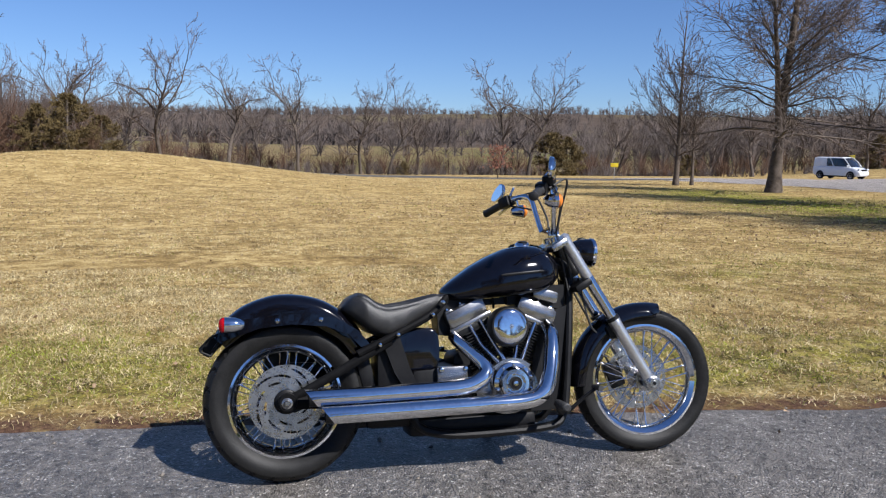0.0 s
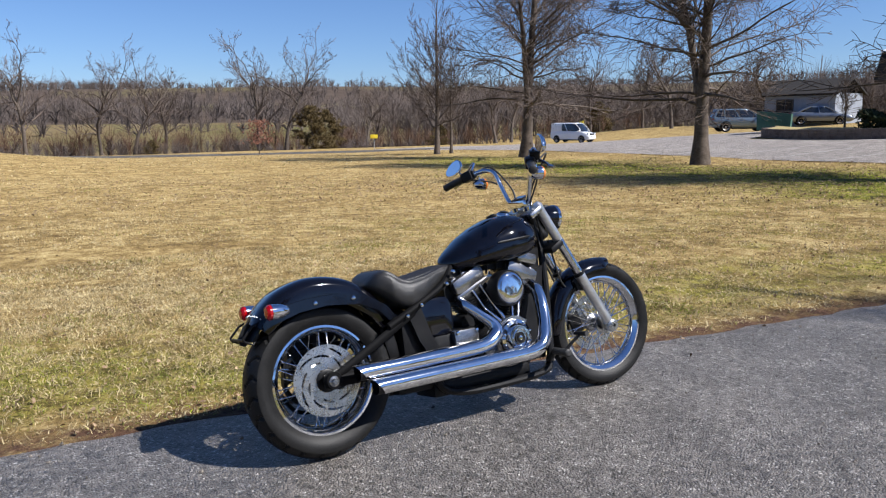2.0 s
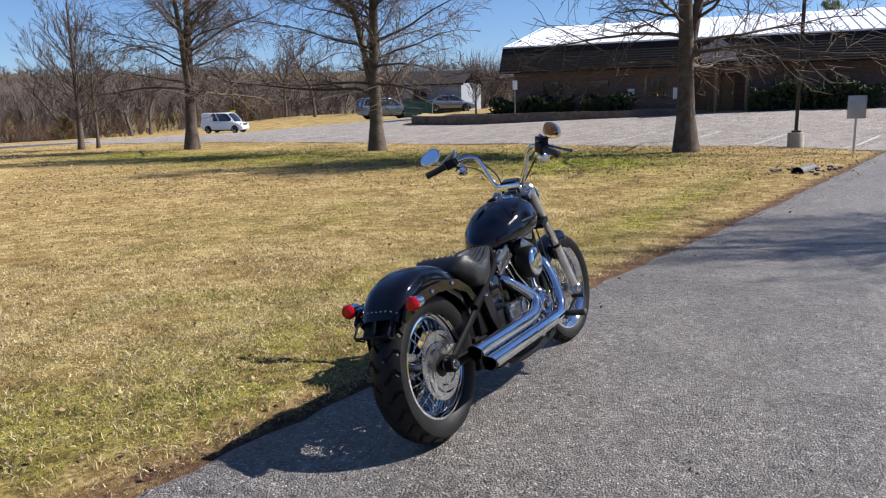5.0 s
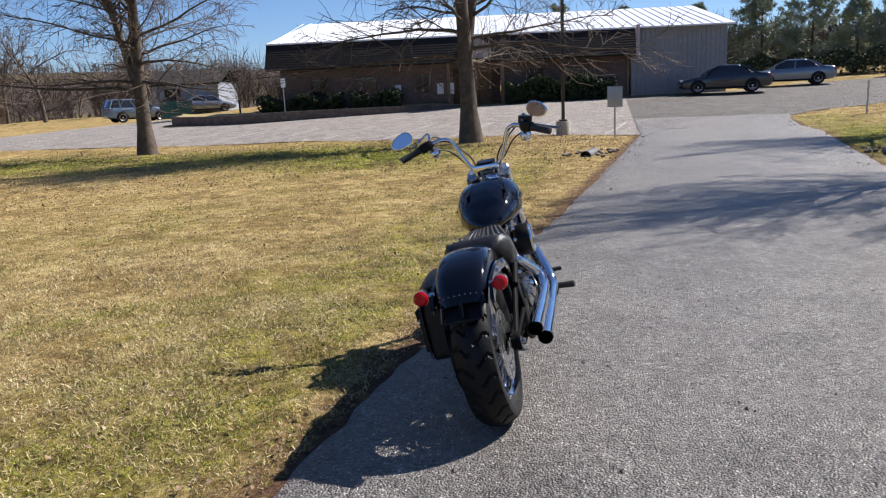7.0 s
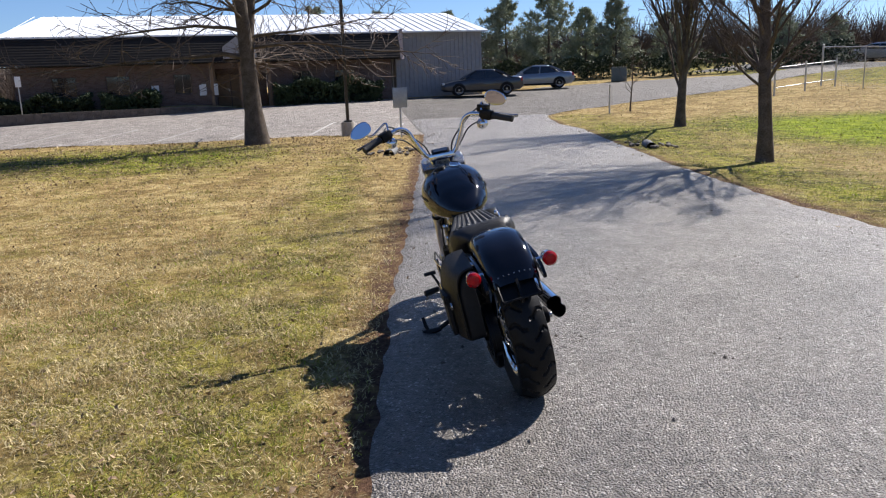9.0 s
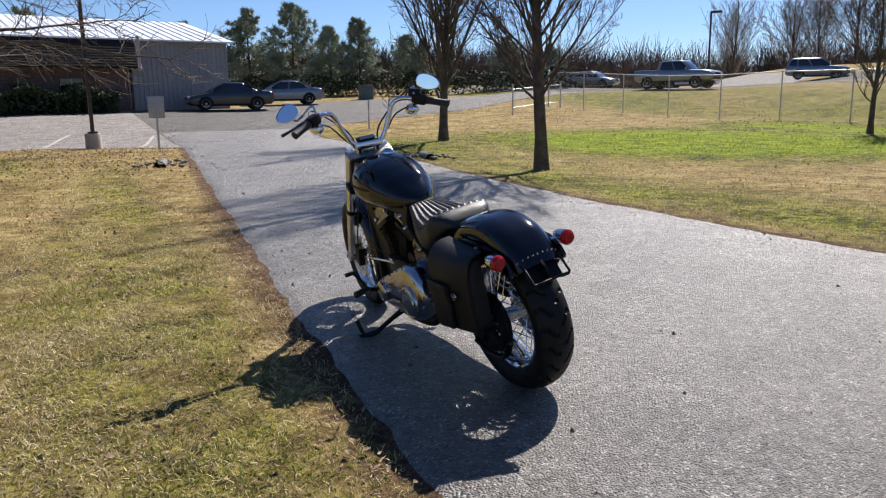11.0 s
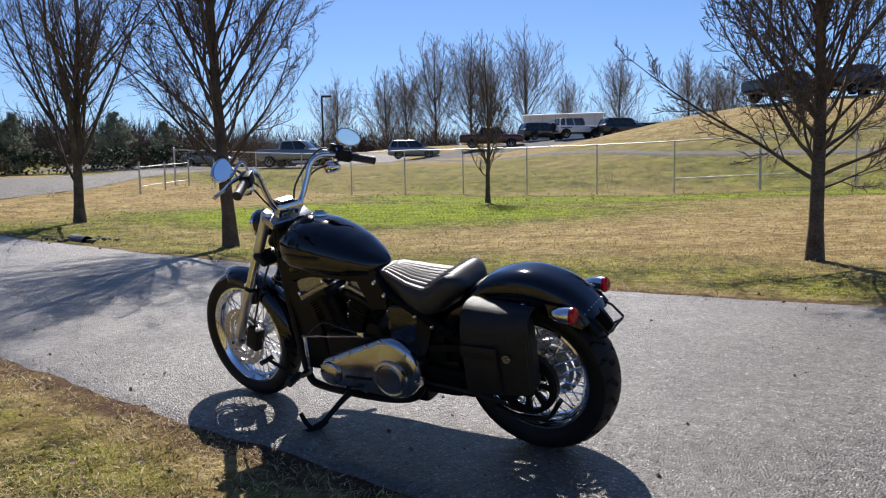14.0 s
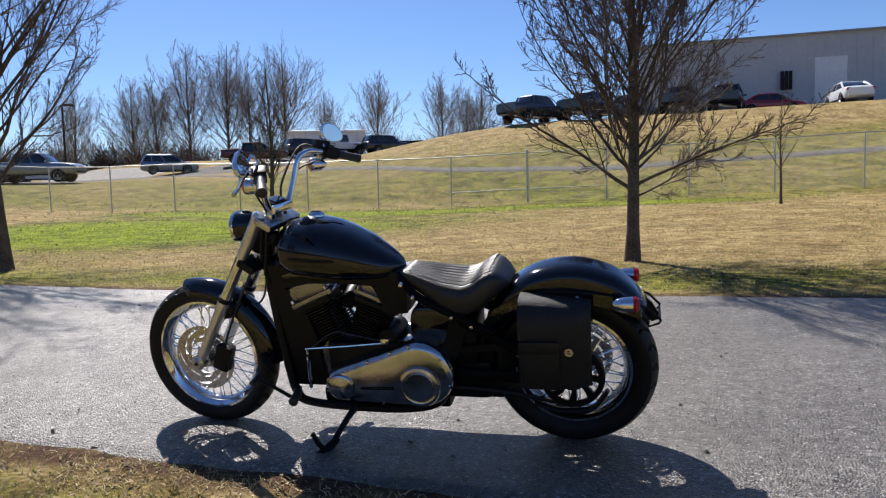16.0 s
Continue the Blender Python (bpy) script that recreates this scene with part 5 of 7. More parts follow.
def sticks(pts, rad, sides):
    """Vertices and quads of the bars round many lines."""
    m, n = pts.shape[0], pts.shape[1]
    d = unit(np.gradient(pts, axis=1))
    ref = np.where(np.abs(d[:, :1, 2:3]) < 0.9, np.array([0, 0, 1.0]), np.array([1.0, 0, 0]))
    u = unit(np.cross(d, np.broadcast_to(ref, d.shape)))
    v = np.cross(d, u)
    a = 2 * np.pi * np.arange(sides) / sides
    ring = pts[:, :, None] + rad[:, :, None, None] * (u[:, :, None] * np.cos(a)[:, None] + v[:, :, None] * np.sin(a)[:, None])
    base = (np.arange(m)[:, None, None] * n + np.arange(n - 1)[None, :, None]) * sides
    k = np.arange(sides)[None, None, :]
    k1 = (k + 1) % sides
    q = np.stack([base + k, base + k1, base + sides + k1, base + sides + k], -1)
    return ring.reshape(-1, 3), q.reshape(-1, 4)


def gather(groups):
    vs, qs, o = [], [], 0
    for v, q in groups:
        vs.append(v), qs.append(q + o)
        o += len(v)
    return np.concatenate(vs), np.concatenate(qs)


def tree_parts(seed, height_m, trunk_r, form):
    """Meshes of a bare tree standing at the origin: trunk with limbs, and crown of twigs."""
    rng = np.random.default_rng(seed)
    one = lambda x: np.array([float(x)])
    fine = []
    if form == "oak":
        # two leaders from one bole; the lowest limbs droop, the middle ones rise and arch over
        p, r = grow(rng, np.zeros((1, 3)), np.array([[0.015, 0.01, 1]]), one(height_m), one(trunk_r), 14, 0.020, 0.02, 0.10)
        r[:, 0] *= 1.5
        r[:, 1] *= 1.08
        fork = p[:, 2:3].reshape(1, 3)
        pf, rf = grow(rng, fork, np.array([[0.16, -0.07, 1]]), one(height_m * 0.74), one(trunk_r * 0.62), 14, 0.030, 0.03, 0.10)
        lead_p, lead_r, lead_l = np.concatenate([p, pf]), np.concatenate([r, rf]), np.array([height_m, height_m * 0.95])
        s, w, ln, rr, t = spawn(rng, lead_p, lead_r, lead_l, 54, 0.15, 0.97, 72, 0.46, 0.36, 0.02, 0.78)
        up = np.where(np.arange(len(t)) < 54, t, 0.15 + 0.85 * t)
        w[:, 2] = np.interp(up, (0.15, 0.24, 0.34, 0.6, 1.0), (-0.12, 0.12, 0.65, 1.0, 1.7)) * rng.uniform(0.6, 1.3, len(w))
        p1, r1 = grow(rng, s, w, ln, np.minimum(rr, 0.105), 9, 0.10, 0.01, 0.14)
        # each limb arches down again towards its end
        sag = np.interp(up, (0.16, 0.5, 1), (0.13, 0.10, 0.02))[:, None] * np.linspace(0, 1, 10)[None, :] ** 2 * ln[:, None]
        p1[:, :, 2] -= sag
        low = p1[:, 1:, 2]
        p1[:, 1:, 2] = np.where(low < 3.2, 3.2 - 1.1 * (1 - np.exp((low - 3.2) / 1.1)), low)
        s2, w2, l2, q2, _ = spawn(rng, p1, r1, ln, 13, 0.12, 0.98, 46, 0.46, 0.50, 0.015)
        p2, r2 = grow(rng, s2, w2, l2, q2, 6, 0.14, -0.015, 0.35)
        s3, w3, l3, q3, _ = spawn(rng, p2, r2, l2, 8, 0.10, 0.98, 42, 0.62, 0.65, 0.0105)
        p3, r3 = grow(rng, s3, w3, l3, q3, 3, 0.18, -0.04, 0.5)
        for q in (p2, p3):
            z = q[:, :, 2]
            q[:, :, 2] = np.where(z < 2.6, 2.6 - 1.2 * (1 - np.exp((z - 2.6) / 1.2)), z)
        bold = [sticks(p, r, 14), sticks(pf, rf, 12), sticks(p1, r1, 6)]
        fine = [sticks(p2, r2, 3), sticks(p3, r3, 3)]
    else:
        k, bole, lean, lead, n2, n3, n4 = {"pear": (46, 0.13, 38, 0.86, 13, 10, 4), "vase": (26, 0.12, 15, 0.95, 12, 8, 2), "small": (20, 0.16, 24, 0.84, 9, 6, 2), "row": (38, 0.13, 28, 0.90, 13, 6, 1), "round": (30, 0.16, 40, 0.86, 10, 8, 2),
                                           "field": (6, 0.26, 32, 0.92, 11, 8, 3), "sapling": (5, 0.30, 22, 0.7, 5, 3, 1)}[form]
        ht = height_m * bole
        p, r = grow(rng, np.zeros((1, 3)), np.array([[0.02, -0.01, 1]]), one(height_m * 0.94), one(trunk_r), 14, 0.10 if form == "field" else 0.022, 0.03, 0.10)
        r[:, 0] *= 1.3
        if form == "field":
            p, r = p[:, :7], r[:, :7]
            r[:, -1] *= 0.6
        s, w, ln, rr, t = spawn(rng, p, r, one(height_m), k, bole if form != "field" else 0.55, 0.52 if form != "field" else 1.0, lean, lead * 0.78, 0.74 if form == "field" else 0.50, 0.012, 0.75)
        az = np.arange(len(s)) * 2.399 + rng.random(len(s))
        a = np.radians(rng.normal(lean + 10, 7, len(s)))
        if form in ("pear", "small", "row", "round"):
            f = (t - t.min()) / (np.ptp(t) + 1e-6)
            a = np.radians(np.interp(f, (0, 0.3, 1), {"pear": (60, 46, 24), "small": (46, 34, 18), "row": (56, 40, 16), "round": (74, 56, 22)}[form]) + rng.normal(0, 6, len(s)))
            ln = height_m * np.interp(f, (0, 0.25, 0.6, 1), {"pear": (0.30, 0.46, 0.46, 0.34), "small": (0.26, 0.42, 0.45, 0.35), "row": (0.40, 0.54, 0.53, 0.42), "round": (0.30, 0.42, 0.44, 0.34)}[form]) * rng.uniform(0.8, 1.15, len(s))
            rr = rr * rng.uniform(0.42, 0.80, len(s))
        w = np.stack([np.cos(az) * np.sin(a), np.sin(az) * np.sin(a), np.cos(a)], -1)
        p1, r1 = grow(rng, s, w, ln, rr, 9, 0.27 if form == "field" else 0.085, {"field": 0.04, "pear": 0.062}.get(form, 0.085), 0.14)
        lm = np.concatenate([ln, one(height_m * 0.8)])
        p1b, r1b = np.concatenate([p1, np.stack([np.stack([np.interp(np.linspace(0.12, 1, 10), np.linspace(0, 1, p.shape[1]), p[0, :, c]) for c in range(3)], -1)])]), np.concatenate([r1, np.interp(np.linspace(0.12, 1, 10), np.linspace(0, 1, p.shape[1]), r[0])[None]])
        rm = {"pear": 0.0062, "small": 0.009, "sapling": 0.007, "vase": 0.010, "row": 0.022, "round": 0.012}.get(form, 0.017)
        s2, w2, l2, q2, _ = spawn(rng, p1b, r1b, lm, n2, 0.14, 0.97, 36 if form != "field" else 46, 0.36 if form != "field" else 0.44, 0.50, rm, 0.62)
        p2, r2 = grow(rng, s2, w2, l2, q2, 6, 0.24 if form == "field" else 0.085, 0.07, 0.35)
        s3, w3, l3, q3, _ = spawn(rng, p2, r2, l2, n3, 0.12, 0.98, 38, 0.42, 0.62, rm * 0.75)
        p3, r3 = grow(rng, s3, w3, l3, q3, 4, 0.12, 0.07, 0.5)
        s4, w4, l4, q4, _ = spawn(rng, p3, r3, l3, n4, 0.2, 0.95, 38, 0.5, 0.8, rm * 0.62)
        p4, r4 = grow(rng, s4, w4, l4, q4, 2, 0.12, 0.06, 0.6)
        bold = [sticks(p, r, 12), sticks(p1, r1, 7)]
        fine = [sticks(p2, r2, 4), sticks(p3, r3, 3), sticks(p4, r4, 3)]
    return gather(bold), gather(fine)


def tree(seed, height_m, trunk_r, form, x, y, label, turn=0.0, twig=TWIG, bark=BARK, group="bare trees", dz=0.0):
    bold, fine = tree_parts(seed, height_m, trunk_r, form)
    t = thing("tree", pose(x, y, float(height(x, y)) - 0.06 + dz, 0, 0, turn), label, "tree", group)
    a = new("trunk", flat_mesh("trunk", *bold, bark, True))
    b = new("crown", flat_mesh("crown", *fine, twig, False))
    a.parent = b.parent = t
    return t


def again(t, x, y, turn, size=1.0, dz=0.0):
    c = copy_thing(t, pose(x, y, float(height(x, y)) - 0.06 + dz, 0, 0, turn))
    c.scale = (size, size, size)
    return c


oak = tree(11, 14.6, 0.275, "oak", 20.3, 3.65, "large bare oak with drooping lower branches beside the car park", 20, group="oaks along the car park")
again(oak, 21.95, 16.0, 140, 0.97)
again(oak, 23.85, 28.8, 255, 1.05)
tree(5, 11.0, 0.18, "round", 24.4, 38.7, "slender bare tree on the grass by the road", 70, group="oaks along the car park")
tree(7, 7.2, 0.11, "small", 25.3, 38.4, "thin bare tree with a dark trunk by the road", 10, group="oaks along the car park")
pear = tree(21, 10.4, 0.150, "pear", 9.85, -6.64, "bare pear tree with many upright limbs beside the driveway", 40, group="trees along the driveway")
pear.scale = (0.88, 0.88, 1.0)
tree(29, 6.9, 0.088, "pear", 0.0, -6.72, "small bare pear tree with upright limbs on the lawn", 200, group="trees along the driveway")
vase = tree(33, 9.0, 0.15, "vase", 19.4, -9.25, "bare tree with dense upright limbs on the grass island", 0, group="trees along the driveway")
tree(41, 5.8, 0.09, "small", 12.3, -20.1, "young bare tree in front of the wire fence", 0, group="trees along the driveway")
tree(43, 3.3, 0.042, "sapling", -3.6, -19.4, "thin bare sapling on the lawn", 0, group="trees along the driveway")
tree(47, 3.2, 0.04, "sapling", 27.6, -10.7, "thin bare sapling on the grass island", 30, group="trees along the driveway")
tree(48, 4.2, 0.07, "small", 43.0, 22.8, "small bare ornamental tree in front of the brick building", 30, group="trees along the driveway")

# the row of upright trees beyond the upper car park
rows = [tree(s, 17.6, 0.24, "row", x, y, "bare upright tree behind the parked vehicles", 0, PALEBARK, group="row of trees behind the vehicles") for s, x, y in ((51, 58.5, -83.9), (52, 54.4, -86.5), (53, 47.8, -90.2))]
for k, (x, y, s) in enumerate(((64.0, -79.8, 0.80), (61.8, -81.6, 0.82), (52.0, -88.0, 0.85), (51.2, -110.8, 0.75), (38.3, -99.9, 0.80), (27.9, -98.1, 0.74), (23.0, -99.3, 0.66), (25.6, -102.0, 0.62), (70.0, -76.0, 0.8))):
    again(rows[k % 3], x, y, 77 * k, s)

# the field's edge to the north
wild = [tree(s, h, r, "field", x, y, "gnarled bare tree at the edge of the field", 0, TWIG, group="trees at the field edge") for s, h, r, x, y in ((61, 18.6, 0.19, -8.8, 66.4), (62, 18.0, 0.19, -14.6, 65.5), (63, 16.0, 0.19, -3.3, 66.9), (64, 17.0, 0.17, 3.1, 72.0))]
for k, (x, y, s) in enumerate(((9.7, 76.4, 0.90), (12.6, 76.0, 0.95), (16.5, 80.4, 0.92), (25.8, 78.0, 1.15), (28.5, 77.0, 1.1), (38.8, 78.1, 0.85), (41.6, 82.3, 0.8), (-19.3, 61.1, 1.0), (-23.0, 53.9, 1.1), (-28.2, 58.6, 1.2), (-13.4, 71.4, 0.95), (-0.7, 78.1, 0.8), (33.4, 85.9, 0.8), (50.7, 80.7, 0.95), (58.0, 75.1, 1.0), (66.3, 69.5, 1.0), (72.7, 61.9, 1.1), (81.1, 54.3, 1.0), (61.6, 83.3, 1.1), (76.3, 70.1, 1.1))):
    again(wild[k % 4], x, y, 101 * k, s)


# ---- thickets and far woods: too many to count ----
def brush(seed, xy, h0, h1, n, r, spread, material, name, label, bend=0.25, dz=0.0, stem=1.0):
    """Clumps of thin stems fanning from the ground at each place."""
    rng = np.random.default_rng(seed)
    m = len(xy)
    tall = rng.uniform(h0, h1, m)
    base = np.stack([xy[:, 0], xy[:, 1], height(xy[:, 0], xy[:, 1]) - 0.1 + dz], -1)
    start = np.repeat(base, n, 0)
    up = rng.uniform(0, 0.55, m * n)
    hh = np.repeat(tall, n)
    start[:, 2] += up * hh
    az, a = rng.uniform(0, 2 * np.pi, m * n), np.abs(rng.normal(0, spread, m * n)) + 0.08 + 0.35 * up
    way = np.stack([np.cos(az) * np.sin(a), np.sin(az) * np.sin(a), np.cos(a)], -1)
    length = hh * (1 - up) * rng.uniform(0.55, 1.05, m * n)
    first = np.arange(m) * n
    way[first], length[first], start[first] = (0.02, 0, 1), tall * stem, base
    mid = start + way * (length * 0.55)[:, None]
    end = start + way * length[:, None] + rng.normal(0, bend, (m * n, 3)) * (length * 0.2)[:, None]
    pts = np.stack([start, mid, end], 1)
    rad = np.stack([np.full(m * n, r), np.full(m * n, r * 0.7), np.full(m * n, r * 0.25)], 1)
    rad[first] *= 2.2
    return tagged(new(name, flat_mesh(name, *sticks(pts, rad, 3), material)), label, "bushes", kind="stuff")


rng = np.random.default_rng(3)


def belt(n, pts, wide):
    """Random places along a line."""
    t = rng.random(n)
    p = np.array(pts, float)
    x = np.interp(t, np.linspace(0, 1, len(p)), p[:, 0])
    y = np.interp(t, np.linspace(0, 1, len(p)), p[:, 1])
    return np.stack([x, y], -1) + rng.normal(0, wide, (n, 2))


brush(1, belt(560, [(-50, 41.5), (-29, 52.6), (-18, 61), (-12, 69.5), (1, 74), (18, 77), (36, 78), (59, 91), (82, 76), (101, 57)], 2.4), 0.7, 2.2, 30, 0.015, 0.6, FARTWIG, "scrub", "tangled pale brown scrub along the field edge")
brush(10, belt(250, [(-16, 71), (1, 78), (18, 83), (36, 82), (59, 93), (82, 78)], 3.0), 1.8, 4.2, 40, 0.018, 0.5, REDTWIG, "scrub", "taller reddish scrub along the field edge")
brush(2, belt(150, [(-36, 38), (-26.5, 44.7), (-19.8, 51), (-16, 57)], 2.4), 2.0, 5.5, 70, 0.014, 0.7, REDTWIG, "thicket", "dense reddish thicket at the field edge", stem=0.7)
brush(15, belt(170, [(-38, 40), (-28, 47), (-21, 54), (-17, 60)], 2.6), 4.0, 8.0, 64, 0.016, 0.55, FARTWIG, "thicket", "tall grey-brown thicket at the field edge", stem=0.8)
brush(9, belt(300, [(54, 105), (75, 96), (94, 81), (107, 63), (114, 46), (116, 32)], 5), 5, 10, 44, 0.038, 0.40, FARTWIG, "woodland", "bare winter woodland behind the car park")
far = np.stack([np.concatenate([rng.uniform(-300, 300, 1100), rng.uniform(-700, 700, 3400)]), np.concatenate([rng.uniform(285, 360, 1100), rng.uniform(360, 900, 3400)])], -1)
keep = wave(far[:, 0], far[:, 1], 60, 1.0) > -0.15
hedgerow = belt(110, [(-120, 190), (-40, 176), (30, 182), (110, 170)], 5)
brush(12, hedgerow, 3, 7, 24, 0.07, 0.7, FARTWIG, "hedgerow", "bare hedgerow between the far fields", stem=0.7)
brush(4, far[keep], 6, 12, 17, 0.15, 0.62, FARTWIG, "far_woods", "distant brown winter woods on the hills", stem=0.65)
ridge = np.stack([rng.uniform(-900, 900, 1700), rng.uniform(880, 1150, 1700)], -1)
brush(5, ridge, 11, 17, 22, 0.27, 0.7, FARTWIG, "ridge_woods", "distant wooded ridge", stem=0.6)
se = np.stack([rng.uniform(150, 700, 1100), rng.uniform(-900, 120, 1100)], -1)
brush(6, se[np.hypot(se[:, 0], se[:, 1]) > 260], 8, 14, 18, 0.24, 0.7, FARTWIG, "far_woods", "distant brown winter woods on the hills", stem=0.6)
brush(13, belt(400, [(190, -30), (175, -90), (150, -150), (110, -190), (50, -215), (-20, -215), (-90, -190)], 7), 12.5, 16.5, 34, 0.10, 0.7, FARTWIG, "woodland", "grey winter woods beyond the upper car park", stem=0.7)
brush(14, belt(150, [(72, 2), (70, -20), (66, -40), (72, -60)], 2.5), 3.5, 6.0, 36, 0.035, 0.6, FARTWIG, "thicket", "bare grey thicket behind the pines", stem=0.8)
sw = np.stack([rng.uniform(-500, 300, 500), rng.uniform(-700, -300, 500)], -1)
brush(8, sw, 8, 12, 18, 0.24, 0.7, FARTWIG, "far_woods", "distant brown winter woods on the hills", stem=0.6)


# ---- evergreens ----
def needles(rng, centres, ways, length, n, r):
    """Sprays of slim needles bundles round many twig ends."""
    m = len(centres)
    c = np.repeat(centres, n, 0)
    d = unit(np.repeat(ways, n, 0) + rng.normal(0, 0.75, (m * n, 3)))
    ln = rng.uniform(0.6, 1.2, m * n) * length
    pts = np.stack([c, c + d * ln[:, None] * 0.5, c + d * ln[:, None]], 1)
    rad = np.stack([np.full(m * n, r * 0.6), np.full(m * n, r), np.full(m * n, r * 0.15)], 1)
    return sticks(pts, rad, 3)


def conifer(seed, tall, wide, label, x, y, needle=PINE, open_=0.05, dense=1.15, group="pines beyond the car park"):
    rng = np.random.default_rng(seed)
    one = lambda v: np.array([float(v)])
    p, r = grow(rng, np.zeros((1, 3)), np.array([[0, 0, 1.0]]), one(tall), one(tall * 0.016 + 0.04), 12, 0.02, 0.03, 0.1)
    s, w, ln, rr, t = spawn(rng, p, r, one(tall), int(62 * dense), open_, 0.98, 80, 0.3, 0.3, 0.012, 0.0)
    ln = wide * rng.uniform(0.65, 1.1, len(t)) * np.interp(t, (0.0, open_, open_ + 0.15, 0.6, 1.0), (0.6, 0.7, 1.0, 0.72, 0.12))
    w[:, 2] = np.interp(t, (0, 0.5, 1), (-0.05, 0.18, 0.8)) + rng.normal(0, 0.1, len(t))
    p1, r1 = grow(rng, s, w, ln, np.minimum(rr, 0.05), 5, 0.06, 0.04, 0.25)
    s2, w2, l2, q2, _ = spawn(rng, p1, r1, ln, int(9 * dense), 0.25, 1.0, 42, 0.30, 0.5, 0.008)
    tip = s2 + w2 * l2[:, None]
    leaves = [needles(rng, s2 + w2 * l2[:, None] * f, w2, tall * 0.034 + 0.12, 5, 0.014 + tall * 0.0016) for f in (0.35, 0.7, 1.0)]
    th = thing("tree", pose(x, y, float(height(x, y)) - 0.05), label, "tree", group)
    a = new("trunk", flat_mesh("trunk", *gather([sticks(p, r, 10), sticks(p1, r1, 4)]), BARK, True))
    b = new("crown", flat_mesh("crown", *gather(leaves), needle))
    a.parent = b.parent = th
    return th


pa = conifer(71, 6.6, 2.9, "tall green pine tree behind the parked cars", 58.5, -11.8)
pb = conifer(72, 6.9, 3.2, "tall green pine tree behind the parked cars", 57.6, -15.0)
conifer(73, 5.2, 2.0, "green pine tree behind the parked cars", 56.7, -17.8)
conifer(74, 5.8, 2.1, "green pine tree behind the parked cars", 55.9, -20.0)
for k, (x, y, s) in enumerate(((52.5, -24.0, 0.62), (54.2, -32.5, 0.62), (52.1, -35.7, 0.55), (60.0, -26.0, 0.7), (66.0, -8, 0.9), (75.0, 4.0, 1.05), (72, 12, 0.9), (78, -2, 1.0))):
    again((pa, pb)[k % 2], x, y, 60 * k, s)
ca = conifer(81, 3.0, 1.7, "rusty brown cedar at the field edge", -11.2, 54.0, CEDAR, 0.02, 0.9, "cedars at the field edge")
for k, (x, y, s) in enumerate(((-11.6, 46.4, 1.12), (-13.4, 47.6, 1.0), (-12.3, 60.9, 0.55), (27.6, 67.0, 1.35), (29.6, 68.6, 1.25), (13.2, 70.8, 0.45), (47.9, 76.6, 0.9), (76, 78, 1.4))):
    again(ca, x, y, 50 * k, s)
# the young tree by the road that kept its russet leaves
russ = tree(91, 3.2, 0.04, "sapling", 17.9, 54.3, "young tree with dry russet leaves still on it", 0, group="trees at the field edge")
rng2 = np.random.default_rng(92)
pos = np.stack([rng2.normal(0, 0.5, 380), rng2.normal(0, 0.5, 380), rng2.uniform(0.9, 2.7, 380)], -1)
lv = new("leaves", flat_mesh("leaves", *needles(rng2, pos, unit(rng2.normal(0, 1, (380, 3))), 0.14, 2, 0.035), grown("dry russet leaves", (0.16, 0.055, 0.03), (0.30, 0.13, 0.08), 2, 0.8, island=0.3)))
lv.parent = russ


def hedge(x0, y0, x1, y1, tall, deep, label, n, seed, mat=EVERGREEN):
    """A clipped row of shrubs: many small leaves in an uneven box."""
    rng = np.random.default_rng(seed)
    t = rng.random(n)
    d = unit(np.array([x1 - x0, y1 - y0]))
    off = rng.uniform(-0.5, 0.5, n) * deep
    bump = 0.85 + 0.15 * np.sin(t * math.hypot(x1 - x0, y1 - y0) * 2.6 + seed)
    x, y = x0 + (x1 - x0) * t - d[1] * off, y0 + (y1 - y0) * t + d[0] * off
    z = height(x, y) + tall * bump * (1 - rng.random(n) ** 2.2)
    return tagged(new("hedge", flat_mesh("hedge", *needles(rng, np.stack([x, y, z], -1), unit(rng.normal(0, 1, (n, 3)) + (0, 0, 0.5)), 0.20, 3, 0.045), mat)), label, "hedge", "hedges")


hedge(55.0, -8.5, 49.5, -36.0, 1.7, 1.6, "long dark evergreen hedge behind the car park", 3400, 1)

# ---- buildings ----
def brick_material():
    # brick and mortar set dark, with the front's shade put into the colour
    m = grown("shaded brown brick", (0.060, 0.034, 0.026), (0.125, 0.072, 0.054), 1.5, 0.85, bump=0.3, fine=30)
    n, l = m.node_tree.nodes, m.node_tree.links
    b = n["Principled BSDF"]
    old = b.inputs["Base Color"].links[0].from_socket
    tc = n.new("ShaderNodeTexCoord")
    sep = n.new("ShaderNodeSeparateXYZ")
    l.new(tc.outputs["Object"], sep.inputs[0])
    com = n.new("ShaderNodeCombineXYZ")
    l.new(sep.outputs["X"], com.inputs["X"]), l.new(sep.outputs["Z"], com.inputs["Y"])
    br = n.new("ShaderNodeTexBrick")
    br.inputs["Scale"].default_value, br.inputs["Mortar Size"].default_value = 1.0, 0.008
    br.inputs["Brick Width"].default_value, br.inputs["Row Height"].default_value = 0.215, 0.075
    l.new(com.outputs[0], br.inputs["Vector"])
    l.new(old, br.inputs["Color1"])
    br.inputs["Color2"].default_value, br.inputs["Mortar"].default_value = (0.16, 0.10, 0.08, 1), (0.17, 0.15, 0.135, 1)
    l.new(br.outputs["Color"], b.inputs["Base Color"])
    return m


